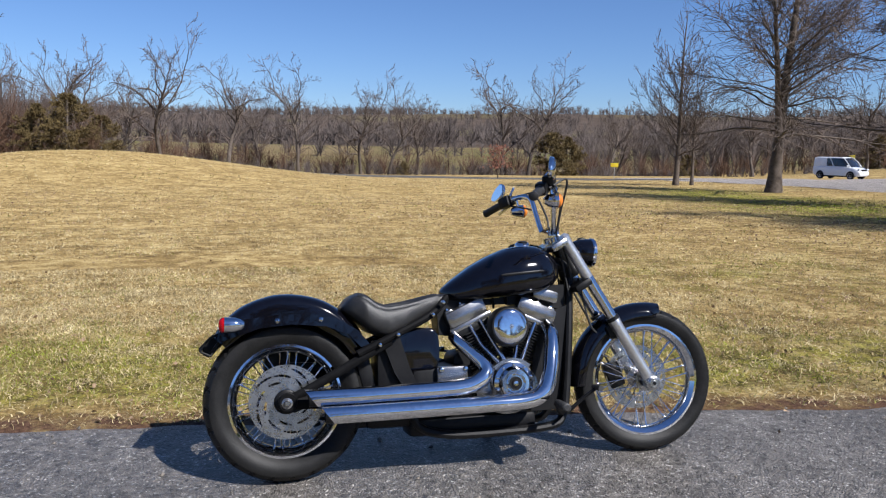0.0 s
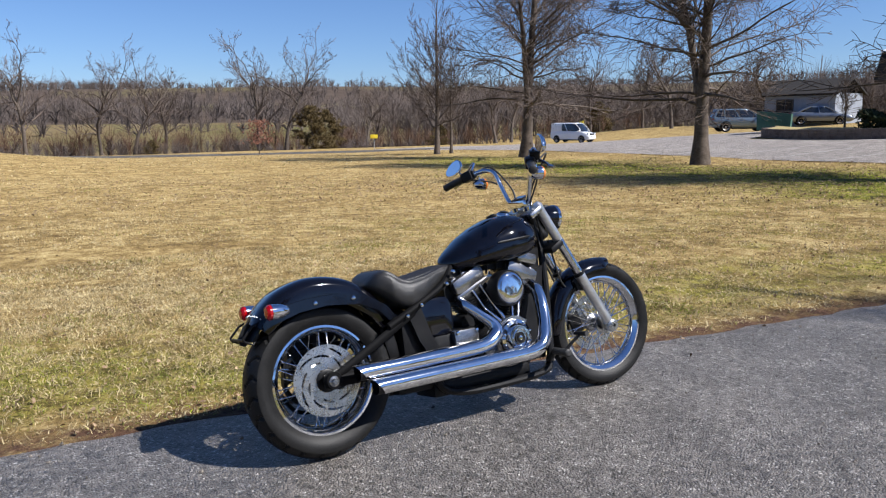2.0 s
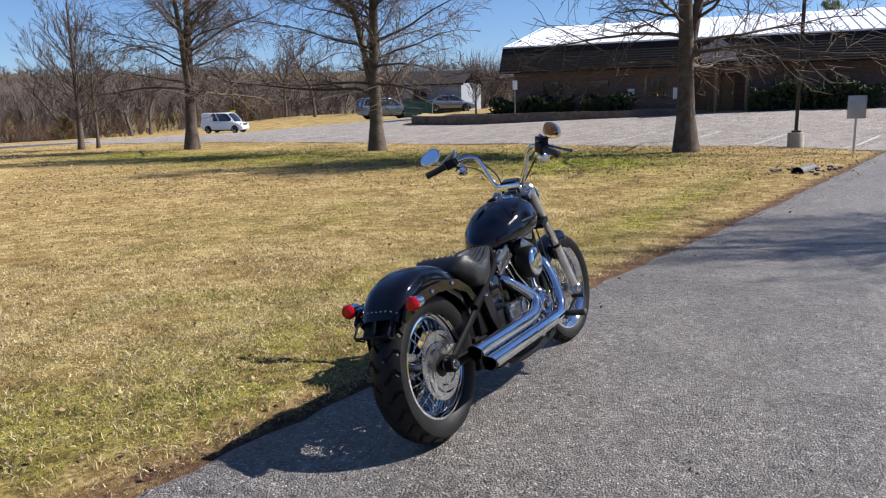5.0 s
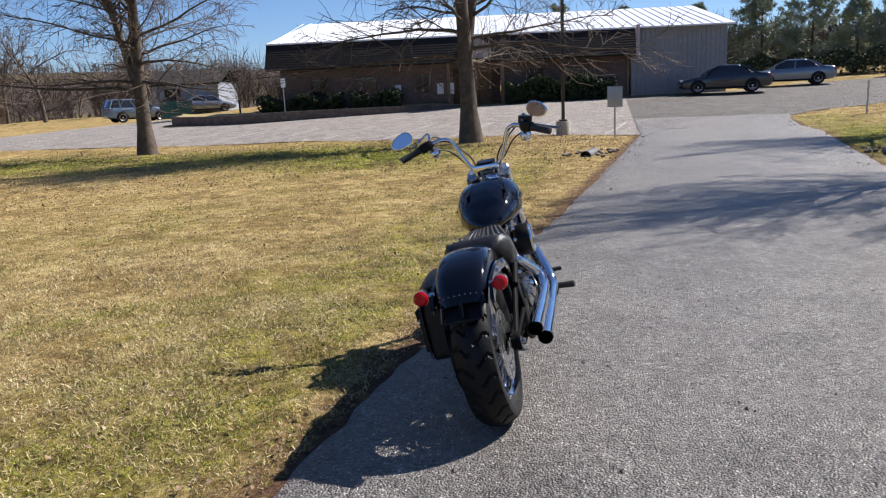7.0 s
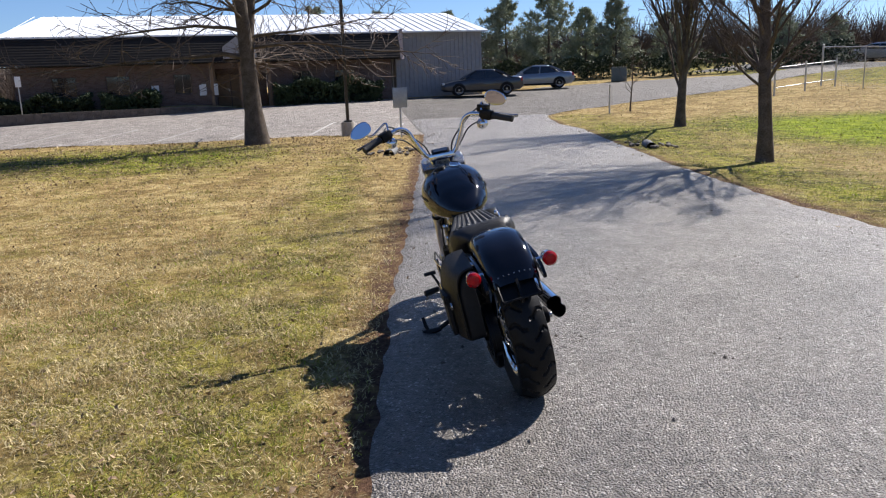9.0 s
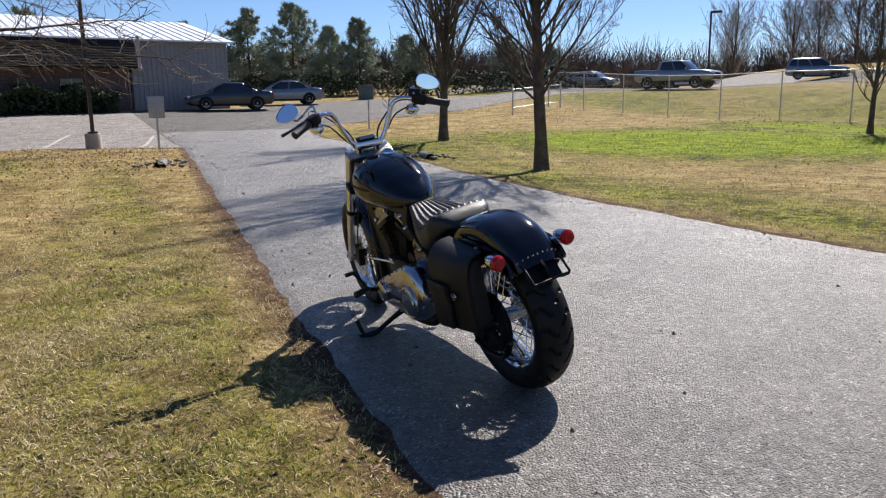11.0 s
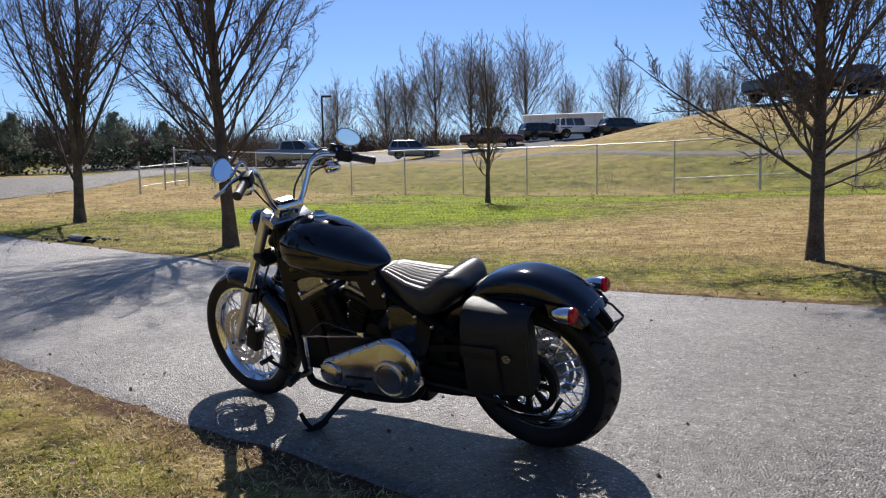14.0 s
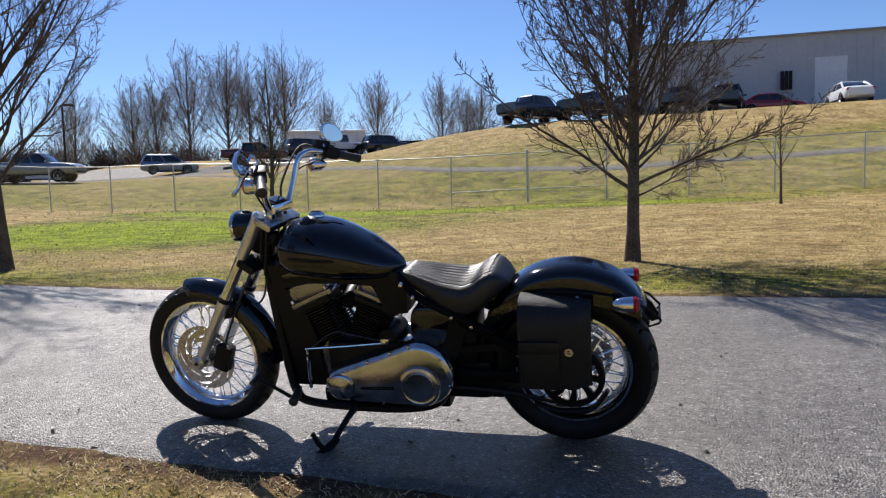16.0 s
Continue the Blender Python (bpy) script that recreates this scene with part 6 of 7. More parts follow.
BRICK = brick_material()
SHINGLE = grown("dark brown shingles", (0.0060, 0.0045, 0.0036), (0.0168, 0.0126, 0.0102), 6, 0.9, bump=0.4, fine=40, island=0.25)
PALEMETAL = grown("pale grey wall sheeting", (0.42, 0.43, 0.44), (0.50, 0.51, 0.52), 0.4, 0.5, rough_var=0.1)
WHITEMETAL = grown("white roof metal", (0.70, 0.72, 0.74), (0.80, 0.81, 0.82), 0.5, 0.35, 0.0, rough_var=0.1)
GREYMETAL = grown("grey wall sheeting", (0.24, 0.24, 0.25), (0.31, 0.31, 0.32), 0.4, 0.5, rough_var=0.1)
TRIM = grown("pinkish fascia board", (0.42, 0.33, 0.30), (0.52, 0.42, 0.38), 3, 0.7)
WINDOW = grown("dark window glass", (0.012, 0.014, 0.016), (0.022, 0.025, 0.028), 2, 0.06, coat=0.6)
TRIMDARK = grown("brown window frame", (0.05, 0.035, 0.027), (0.09, 0.065, 0.05), 4, 0.6)
BOARD = grown("brown boarded door", (0.17, 0.105, 0.06), (0.26, 0.17, 0.10), 4, 0.75)
WHITE = grown("white paint", (0.70, 0.70, 0.69), (0.80, 0.80, 0.79), 4, 0.5)
CONCRETE = grown("rough concrete", (0.30, 0.27, 0.23), (0.44, 0.40, 0.35), 3, 0.9, bump=0.4)
GALV = grown("galvanised steel", (0.42, 0.42, 0.41), (0.56, 0.56, 0.55), 8, 0.45, 0.7, rough_var=0.1)
DARKPOLE = grown("dark bronze pole", (0.014, 0.012, 0.011), (0.028, 0.025, 0.022), 4, 0.45)
YELLOW = grown("yellow sign board", (0.75, 0.55, 0.02), (0.85, 0.65, 0.04), 4, 0.5)
PALESIGN = grown("back of a metal sign", (0.30, 0.31, 0.32), (0.40, 0.41, 0.42), 4, 0.4, 0.6)
GREENMETAL = grown("faded green steel", (0.02, 0.085, 0.07), (0.04, 0.13, 0.10), 3, 0.55)
STONE = grown("dark retaining wall blocks", (0.07, 0.055, 0.045), (0.16, 0.13, 0.11), 3, 0.9, bump=0.5, island=0.3)


def box_part(name, lo, hi, material, parent, label="", bevel=0.0):
    c = [(a + b) / 2 for a, b in zip(lo, hi)]
    return part(name, box(c, [abs(b - a) for a, b in zip(lo, hi)]), material, parent, label, bevel=bevel)


def window(parent, x, z, w, h, y=0.0, cols=2):
    fr = bmesh.new()
    t = 0.06
    for lo, hi in (((x, y - 0.05, z), (x + t, y + 0.05, z + h)), ((x + w - t, y - 0.05, z), (x + w, y + 0.05, z + h)), ((x + t, y - 0.05, z), (x + w - t, y + 0.05, z + t)), ((x + t, y - 0.05, z + h - t), (x + w - t, y + 0.05, z + h))):
        box([(a + b) / 2 for a, b in zip(lo, hi)], [b - a for a, b in zip(lo, hi)], bm=fr)
    win = part("window", fr, TRIMDARK, parent)
    for k in range(cols):
        a = x + t + (w - 2 * t) * k / cols
        box_part("pane", (a + 0.015, y - 0.01, z + t), (a + (w - 2 * t) / cols - 0.015, y + 0.01, z + h - t), WINDOW, win)
    box_part("sill", (x - 0.05, y - 0.12, z - 0.07), (x + w + 0.05, y - 0.04, z - 0.005), TRIMDARK, win)
    return win


def hall():
    """The long low building: x along its front, y into it."""
    ang = -80.8
    b = thing("commercial_building", pose(38.59, 17.89, 0.80, 0, 0, ang) @ Matrix.Diagonal((0.868, 0.868, 0.868, 1)), "long brick building with shingle eaves and white metal roof", "building")
    n1, n2, deep, wall_h, eave, ridge = 22.7, 29.2, 20.0, 2.75, 4.45, 6.55
    # brick front with its openings: piers and panels between them
    holes = [(2.0, 3.4, 0.9, 2.1), (5.0, 6.4, 0.9, 2.1), (8.9, 10.0, 0.9, 2.1), (11.4, 14.6, 0.0, 2.35), (16.2, 17.4, 0.9, 2.1), (18.9, 20.3, 0.9, 2.1)]
    bm, x = bmesh.new(), 0.0
    for x0, x1, z0, z1 in holes:
        box(((x + x0) / 2, 0.12, wall_h / 2 - 0.3), (x0 - x, 0.24, wall_h + 0.6), bm=bm)
        if z0 > 0:
            box(((x0 + x1) / 2, 0.12, z0 / 2 - 0.3), (x1 - x0, 0.24, z0 + 0.6), bm=bm)
        box(((x0 + x1) / 2, 0.12, (z1 + wall_h) / 2), (x1 - x0, 0.24, wall_h - z1), bm=bm)
        x = x1
    box(((x + n1) / 2, 0.12, wall_h / 2 - 0.3), (n1 - x, 0.24, wall_h + 0.6), bm=bm)
    box((0.12, deep / 2 + 0.24, wall_h / 2 - 0.3), (0.24, deep, wall_h + 0.6), bm=bm)
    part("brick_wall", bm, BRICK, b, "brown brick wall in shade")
    for k, (x0, x1, z0, z1) in enumerate(holes):
        if z0 > 0:
            window(b, x0, z0, x1 - x0, z1 - z0, 0.12)
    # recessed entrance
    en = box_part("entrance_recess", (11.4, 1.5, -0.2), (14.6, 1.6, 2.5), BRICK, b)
    for k, x0 in enumerate((11.5, 12.35, 13.2)):
        d = box_part("door", (x0, 1.40, 0.0), (x0 + 0.80, 1.46, 2.05), BOARD, b, "brown boarded door", bevel=0.01)
        box_part("door_handle", (x0 + 0.68, 1.36, 0.95), (x0 + 0.72, 1.398, 1.15), STEEL, d)
    for x0 in (11.2, 12.95, 14.7):
        box_part("post", (x0 - 0.09, -0.75, -0.2), (x0 + 0.09, -0.57, wall_h), BOARD, b, bevel=0.01)
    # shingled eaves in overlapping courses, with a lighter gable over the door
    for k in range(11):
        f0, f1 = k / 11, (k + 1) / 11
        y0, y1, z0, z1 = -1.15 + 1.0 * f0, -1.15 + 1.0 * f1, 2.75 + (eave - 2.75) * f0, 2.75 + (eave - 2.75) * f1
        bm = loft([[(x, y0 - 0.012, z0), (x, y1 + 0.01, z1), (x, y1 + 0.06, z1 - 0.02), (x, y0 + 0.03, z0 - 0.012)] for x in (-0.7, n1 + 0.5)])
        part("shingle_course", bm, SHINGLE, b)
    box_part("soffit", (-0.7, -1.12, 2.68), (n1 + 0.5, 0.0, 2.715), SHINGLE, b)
    part("fascia", slab([(n1 + 0.42, 2.62), (n1 + 0.62, 2.62), (n1 + 0.62, eave + 0.05), (n1 + 0.42, eave + 0.05)], -1.2, -1.12), TRIM, b)
    part("gable_end", loft([[(x, -1.28, 2.60), (x, -0.02, eave + 0.10), (x, 0.25, eave + 0.10), (x, 0.25, 2.60)] for x in (n1 + 0.52, n1 + 0.66)]), TRIM, b, "pink-brown end board of the eaves")
    part("dormer", loft([[(13.0 - w, y, 2.9), (13.0 + w, y, 2.9), (13.0 + w, y, 3.6), (13.0, y, 4.3), (13.0 - w, y, 3.6)] for w, y in ((1.0, -1.25), (1.0, -0.3))]), GREYMETAL, b, "pale boarded gable over the entrance")
    # grey sheet-metal part
    bm = box(((n1 + n2) / 2 + 0.2, deep / 2 + 0.3, eave / 2 - 0.3), (n2 - n1 - 0.4, deep, eave + 0.6))
    part("metal_wall", bm, GREYMETAL, b, "grey ribbed metal wall")
    for k in range(22):
        x = n1 + 0.15 + k * 0.295
        if x < n2 - 0.05:
            box_part("wall_rib", (x, 0.255, -0.3), (x + 0.05, 0.296, eave), GREYMETAL, b)
    box_part("wall_core", (0.3, 0.4, 2.6), (n1, deep, eave), GREYMETAL, b)
    # low metal roof with standing seams
    loops = []
    for x in (-0.75, n2 + 0.35):
        loops.append([(x, -0.22, eave - 0.02), (x, deep / 2, ridge), (x, deep + 0.5, eave - 0.02), (x, deep + 0.5, eave - 0.12), (x, deep / 2, ridge - 0.12), (x, -0.22, eave - 0.12)])
    loops[0] = [(0.0 if k in (1, 4) else x, y, z) for k, (x, y, z) in enumerate(loops[0])]
    part("metal_roof", loft(loops), WHITEMETAL, b, "bright white low-pitched metal roof")
    for k in range(48):
        x = -0.4 + k * 0.62
        if x < n2 + 0.3:
            bm = tube([(x, -0.22, eave + 0.005), (x, deep / 2, ridge + 0.025)], 0.025, 4)
            part("roof_seam", bm, WHITEMETAL, b)
    for x in (7.6, 10.4, 11.1):
        box_part("wall_sign", (x, -0.06, 0.75), (x + 0.42, -0.02, 1.45), WHITE, b)
    return b


hall()
FX, FY = math.cos(radians(-80.8)), math.sin(radians(-80.8))


def front(s, d):
    """A place s metres along the hall's front and d metres before it."""
    return 38.4 + 0.868 * (FX * s + FY * d), 18.3 + 0.868 * (FY * s - FX * d)


for k, (s0, s1, tall) in enumerate(((-0.6, 4.8, 1.3), (5.4, 8.6, 1.2), (15.4, 22.2, 1.35))):
    (x0, y0), (x1, y1) = front(s0, 1.3), front(s1, 1.3)
    hedge(x0, y0, x1, y1, tall, 1.2, "clipped dark evergreen shrubs along the brick wall", int(330 * (s1 - s0)), 20 + k)

# raised bed with a low block wall before the building
line = [front(-7.0, -1.6), front(-6.4, 1.0), front(-3.2, 2.6), front(2.0, 2.9), front(7.0, 2.4), front(10.5, 1.7), front(13.0, 1.0)]
bed = thing("planter", Matrix.Identity(4), "raised grass bed behind a low dark block wall", "planter")
tops = np.interp(np.arange(7), (0, 3, 5, 6), (0.52, 0.50, 0.30, 0.06))
cp = curve_points([(x, y, float(height(x, y)) + t) for (x, y), t in zip(line, tops)], 12)
for row in range(3):
    for k in range(len(cp) - 1):
        a, b2 = cp[k], cp[k + 1]
        g = float(height(a.x, a.y))
        hh = (a.z - g) / 3
        if hh < 0.03:
            continue
        mid = (a + b2) / 2
        d = (b2 - a)
        part("block", box((mid.x, mid.y, g + hh * (row + 0.5)), (Vector((d.x, d.y)).length - 0.012, 0.30, hh - 0.008), Matrix.Rotation(math.atan2(d.y, d.x), 3, "Z")), STONE, bed)
bm = bmesh.new()
back = [front(s, -1.6 if s < 0 else 0.1) for s in (-7.0, -5.6, -2.5, 2.0, 7.0, 10.5, 13.0)]
bc = curve_points([(x, y, float(height(*l)) + t) for (x, y), l, t in zip(back, line, tops)], 12)
va = [bm.verts.new((p.x, p.y, p.z - 0.03)) for p in cp]
vb = [bm.verts.new((p.x, p.y, p.z + 0.05)) for p in bc]
for k in range(len(va) - 1):
    bm.faces.new((va[k], va[k + 1], vb[k + 1], vb[k]))
part("bed_grass", bm, grown("bed grass", (0.20, 0.16, 0.06), (0.38, 0.30, 0.13), 3, 0.95, bump=0.6), bed)


def plain_building(name, m, size, roof, wall, label, roof_mat, pitch=0.0, eaves=0.25):
    """A simple block with a pitched or flat roof; x along, y deep."""
    w, d, h = size
    b = thing(name, m, label, "building")
    part("wall", box((w / 2, d / 2, h / 2 - 0.4), (w, d, h + 0.8)), wall, b)
    rp = [(-eaves, h - 0.02), (d / 2, h + pitch), (d + eaves, h - 0.02), (d + eaves, h - 0.16), (d / 2, h + pitch - 0.16), (-eaves, h - 0.16)] if pitch else [(-eaves, h + 0.001), (-eaves, h + 0.22), (d + eaves, h + 0.22), (d + eaves, h + 0.001)]
    part("roof", loft([[(x, y, z) for y, z in rp] for x in (-eaves, w + eaves)]), roof_mat, b)
    return b


far_shed = plain_building("small_building", pose(54.6, 36.4, 1.15, 0, 0, -82), (5.6, 5.0, 2.1), None, grown("grey siding", (0.20, 0.22, 0.25), (0.28, 0.30, 0.33), 2, 0.7), "small grey building with a shingled roof", SHINGLE, 1.2)
window(far_shed, 1.0, 0.8, 1.4, 0.9, -0.02)
box_part("garage_door", (3.4, -0.05, 0.0), (5.2, -0.01, 1.8), GREYMETAL, far_shed)
store = plain_building("white_storage_building", pose(38.4, -71.7, 4.1, 0, 0, 204.5), (8.6, 6.0, 3.2), None, grown("white siding", (0.62, 0.64, 0.66), (0.72, 0.73, 0.75), 1, 0.5), "long low white storage building behind the vehicles", WHITEMETAL, 0.25)
for k in range(6):
    box_part("wall_joint", (0.7 + 1.4 * k, -0.02, 0.0), (0.74 + 1.4 * k, 0.0, 3.1), GREYMETAL, store)
dark_shed = plain_building("dark_storage_shed", pose(28.6, -79.8, 3.7, 0, 0, 197), (6.6, 4.5, 2.3), None, BLACK, "dark flat-roofed storage shed", BLACK)
grey_hall = plain_building("grey_warehouse", pose(0.96, -61.2, 5.1, 0, 0, 177), (46.0, 24.0, 6.8), None, PALEMETAL, "large grey metal warehouse on the bank", GREYMETAL, 1.4)
for k in range(40):
    box_part("wall_rib", (0.3 + 1.1 * k, 0.0, 0.0), (0.36 + 1.1 * k, -0.04, 6.6), PALEMETAL, grey_hall)
box_part("door", (12.9, -0.06, 0.2), (15.1, -0.01, 4.9), WHITE, grey_hall, "pale roller door")
for k in range(3):
    box_part("vent_tube", (10.5 + 0.3 * k, -0.35, 2.6), (10.72 + 0.3 * k, -0.1, 4.0), BLACK, grey_hall)


# ---- vehicles: x forward, y to the left, on their wheels ----
GLASS = grown("car glass", (0.010, 0.012, 0.014), (0.02, 0.023, 0.026), 1, 0.05, coat=0.8)
HEADLAMP = grown("headlamp plastic", (0.55, 0.57, 0.60), (0.66, 0.68, 0.70), 10, 0.15, coat=0.6)
TAIL = grown("tail lamp plastic", (0.28, 0.01, 0.01), (0.38, 0.02, 0.02), 10, 0.2, coat=0.6)
ALLOY = grown("alloy wheel", (0.35, 0.35, 0.36), (0.48, 0.48, 0.49), 10, 0.3, 0.9)
KINDS = {
    # length, width, wheelbase, wheel radius, stations of the lower body (x, underside, top, half width share), glasshouse (rear foot, rear head, front head, front foot), belt, roof
    "sedan": (4.65, 1.82, 2.70, 0.33, [(-2.32, 0.42, 0.88, 0.80), (-2.22, 0.28, 0.98, 0.93), (-1.5, 0.22, 1.02, 1.0), (0.0, 0.20, 0.96, 1.0), (0.85, 0.20, 0.94, 1.0), (1.6, 0.22, 0.84, 0.97), (2.15, 0.26, 0.72, 0.90), (2.33, 0.36, 0.60, 0.76)], (-1.75, -0.75, 0.35, 1.25), 0.93, 1.45),
    "suv": (4.75, 1.90, 2.75, 0.37, [(-2.37, 0.45, 1.02, 0.86), (-2.28, 0.32, 1.12, 0.95), (-1.4, 0.27, 1.10, 1.0), (0.0, 0.25, 1.07, 1.0), (0.95, 0.25, 1.06, 1.0), (1.7, 0.28, 1.00, 0.97), (2.22, 0.32, 0.90, 0.92), (2.37, 0.44, 0.74, 0.82)], (-2.30, -1.98, 0.30, 1.15), 1.06, 1.70),
    "van": (4.75, 1.83, 3.10, 0.33, [(-2.37, 0.42, 1.10, 0.92), (-2.32, 0.30, 1.15, 0.98), (-1.4, 0.25, 1.15, 1.0), (0.0, 0.24, 1.13, 1.0), (1.0, 0.24, 1.10, 1.0), (1.75, 0.26, 1.00, 0.97), (2.22, 0.28, 0.84, 0.92), (2.37, 0.38, 0.68, 0.80)], (-2.33, -2.22, 0.75, 1.55), 1.10, 1.88),
    "jeep": (4.70, 1.88, 2.95, 0.42, [(-2.20, 0.55, 1.18, 0.92), (-2.15, 0.50, 1.22, 0.95), (-1.2, 0.50, 1.22, 0.95), (0.0, 0.50, 1.20, 0.95), (0.7, 0.50, 1.20, 0.92), (1.9, 0.55, 1.14, 0.72), (2.15, 0.60, 1.10, 0.70), (2.22, 0.66, 1.02, 0.68)], (-2.12, -2.02, 0.42, 0.66), 1.20, 1.88),
    "pickup": (5.80, 2.02, 3.60, 0.40, [(-2.90, 0.62, 1.28, 0.93), (-2.85, 0.50, 1.32, 0.97), (-1.2, 0.48, 1.32, 1.0), (0.0, 0.46, 1.28, 1.0), (1.2, 0.46, 1.26, 1.0), (2.2, 0.48, 1.22, 0.98), (2.78, 0.52, 1.14, 0.95), (2.92, 0.60, 0.95, 0.88)], (-1.15, -0.95, 0.65, 1.35), 1.26, 1.92),
}


def vehicle(kind, paint, label, x, y, heading, name="car", dz=0.0, trim=BLACK):
    length, wide, base, wr, st, house, belt, roof = KINDS[kind]
    hw = wide / 2
    car = thing(name, pose(x, y, float(height(x, y)) + 0.05 + dz, 0, 0, heading), label, "car" if kind in ("sedan", "suv", "jeep") else "truck" if kind == "pickup" else "van", "parked vehicles")
    xs = np.linspace(st[0][0], st[-1][0], 25)
    col = list(zip(*st))
    loops = []
    for u in xs:
        zb, zt, s = (float(np.interp(u, col[0], col[k])) for k in (1, 2, 3))
        w = hw * s
        half = [(w * 0.80, zb), (w * 0.95, zb + 0.06), (w, zb + 0.22), (w * 1.0, zb + (zt - zb) * 0.62), (w * 0.975, zt - 0.09), (w * 0.93, zt - 0.03), (w * 0.80, zt), (w * 0.3, zt + 0.025)]
        loops.append([(u, a, b) for a, b in half] + [(u, -a, b) for a, b in reversed(half)])
    part("body", loft(loops), paint, car, sharp=40)

    def ring(z, f, inset):
        xr, xf = house[0] + (house[1] - house[0]) * f, house[3] + (house[2] - house[3]) * f
        w = (hw * (0.93 if kind != "jeep" else 0.88)) * (1 - (0.20 if kind not in ("jeep", "van") else 0.08) * f) - inset
        out = []
        for k in range(28):
            t = 2 * math.pi * k / 28
            c, s = math.cos(t), math.sin(t)
            out.append(((xr + xf) / 2 + ((xf - xr) / 2 - inset) * math.copysign(abs(c) ** 0.35, c), w * math.copysign(abs(s) ** 0.35, s), z))
        return out

    part("glasshouse", loft([ring(belt - 0.06, 0, 0), ring(belt + (roof - belt) * 0.5, 0.48, -0.01), ring(roof - 0.05, 0.95, 0)]), GLASS, car, sharp=40)
    part("roof", loft([ring(roof - 0.10, 0.90, -0.015), ring(roof - 0.05, 0.96, -0.01), ring(roof - 0.015, 1.0, 0.03), ring(roof, 1.0, 0.16)]), paint if kind != "jeep" else trim, car, sharp=40)

    def pillar(f0, f1, wide_):
        """A post between belt and roof at shares of the glasshouse's length from its rear."""
        for s in (-1, 1):
            lo = house[0] + (house[3] - house[0]) * f0
            hi = house[1] + (house[2] - house[1]) * f1
            w0, w1 = hw * (0.93 if kind != "jeep" else 0.88), hw * (0.93 if kind != "jeep" else 0.88) * (0.80 if kind not in ("jeep", "van") else 0.92)
            part("pillar", tube([(lo, s * w0, belt - 0.03), ((lo + hi) / 2, s * ((w0 + w1) / 2 + 0.012), (belt + roof) / 2), (hi, s * w1, roof - 0.06)], wide_, 6, squash=1.0), paint, car)

    pillar(0.985, 0.985, 0.035)
    pillar(0.02, 0.02, 0.07)
    pillar(0.55, 0.52, 0.04)
    if kind in ("suv", "van", "jeep"):
        pillar(0.24, 0.22, 0.05)
    if kind == "van":
        for s in (-1, 1):
            box_part("side_panel", (-2.25, s * (hw * 0.90), belt - 0.05), (-0.95, s * (hw * 0.945), roof - 0.12), paint, car, bevel=0.015)
    if kind == "pickup":
        bed_ = bmesh.new()
        box((-2.0, 0, 1.338), (1.6, wide * 0.80, 0.02), bm=bed_)
        part("bed_cover", bed_, trim, car)
    if kind == "jeep":
        part("spare_wheel", lathe([(0, -0.10), (0.36, -0.10), (0.40, -0.06), (0.40, 0.06), (0.36, 0.10), (0, 0.10)], (-2.36, 0, 1.12), (1, 0, 0), 24), RUBBER, car)
        for u in (-base / 2, base / 2):
            for s in (-1, 1):
                part("fender_flare", box((u, s * hw * 0.98, 0.98), (1.05, 0.20, 0.06)), trim, car, bevel=0.02)
    fx, rx = st[-1][0], st[0][0]
    for s in (-1, 1):
        part("headlight", box((fx - 0.12, s * hw * 0.66, belt - 0.24), (0.16, 0.34, 0.13)), HEADLAMP, car, bevel=0.03)
        part("tail_light", box((rx + 0.10, s * hw * 0.76, belt - 0.10), (0.14, 0.26, 0.18)), TAIL, car, bevel=0.03)
        part("side_mirror", box((house[3] - 0.25, s * (hw + 0.06), belt + 0.05), (0.10, 0.18, 0.13)), paint, car, bevel=0.03)
        part("sill", box((0, s * hw * 0.965, 0.27 if kind not in ("jeep", "pickup") else 0.5), (base - 2 * wr - 0.1, 0.05, 0.10)), trim, car, bevel=0.01)
        for f in (0.30, 0.60):
            u = house[0] + (house[3] - house[0]) * f
            part("door_handle", box((u, s * (hw + 0.005), belt - 0.13), (0.16, 0.03, 0.03)), paint, car, bevel=0.008)
        for u in (-base / 2, base / 2):
            arch = [(u + (wr + 0.06) * math.cos(t), wr + (wr + 0.06) * math.sin(t)) for t in np.linspace(-0.25, math.pi + 0.25, 20)]
            part("wheel_arch", slab(arch, s * (hw - 0.25), s * (hw + 0.004)), trim, car)
            tyre_ = part("wheel", lathe([(wr * 0.66, 0.02), (wr * 0.70, 0.035), (wr * 0.92, 0.035), (wr, 0.015), (wr, -0.19), (wr * 0.9, -0.21), (0, -0.21)], (u, s * (hw + 0.0), wr), (0, s, 0), 28), RUBBER, car)
            part("wheel_rim", lathe([(wr * 0.68, 0.028), (wr * 0.62, 0.015), (wr * 0.55, -0.03), (wr * 0.2, -0.005), (wr * 0.15, 0.02), (0, 0.02)], (u, s * (hw + 0.0), wr), (0, s, 0), 20), ALLOY, tyre_)
    part("front_bumper", box((fx - 0.06, 0, 0.48 if kind not in ("jeep", "pickup") else 0.66), (0.14, wide * 0.78, 0.16)), trim if kind in ("jeep", "pickup") else paint, car, bevel=0.04)
    part("grille", box((fx - 0.045, 0, belt - 0.30), (0.10, wide * 0.40, 0.16)), trim, car, bevel=0.02)
    part("rear_bumper", box((rx + 0.05, 0, 0.50 if kind not in ("jeep", "pickup") else 0.66), (0.14, wide * 0.82, 0.16)), trim if kind in ("jeep", "pickup", "van") else paint, car, bevel=0.04)
    return car


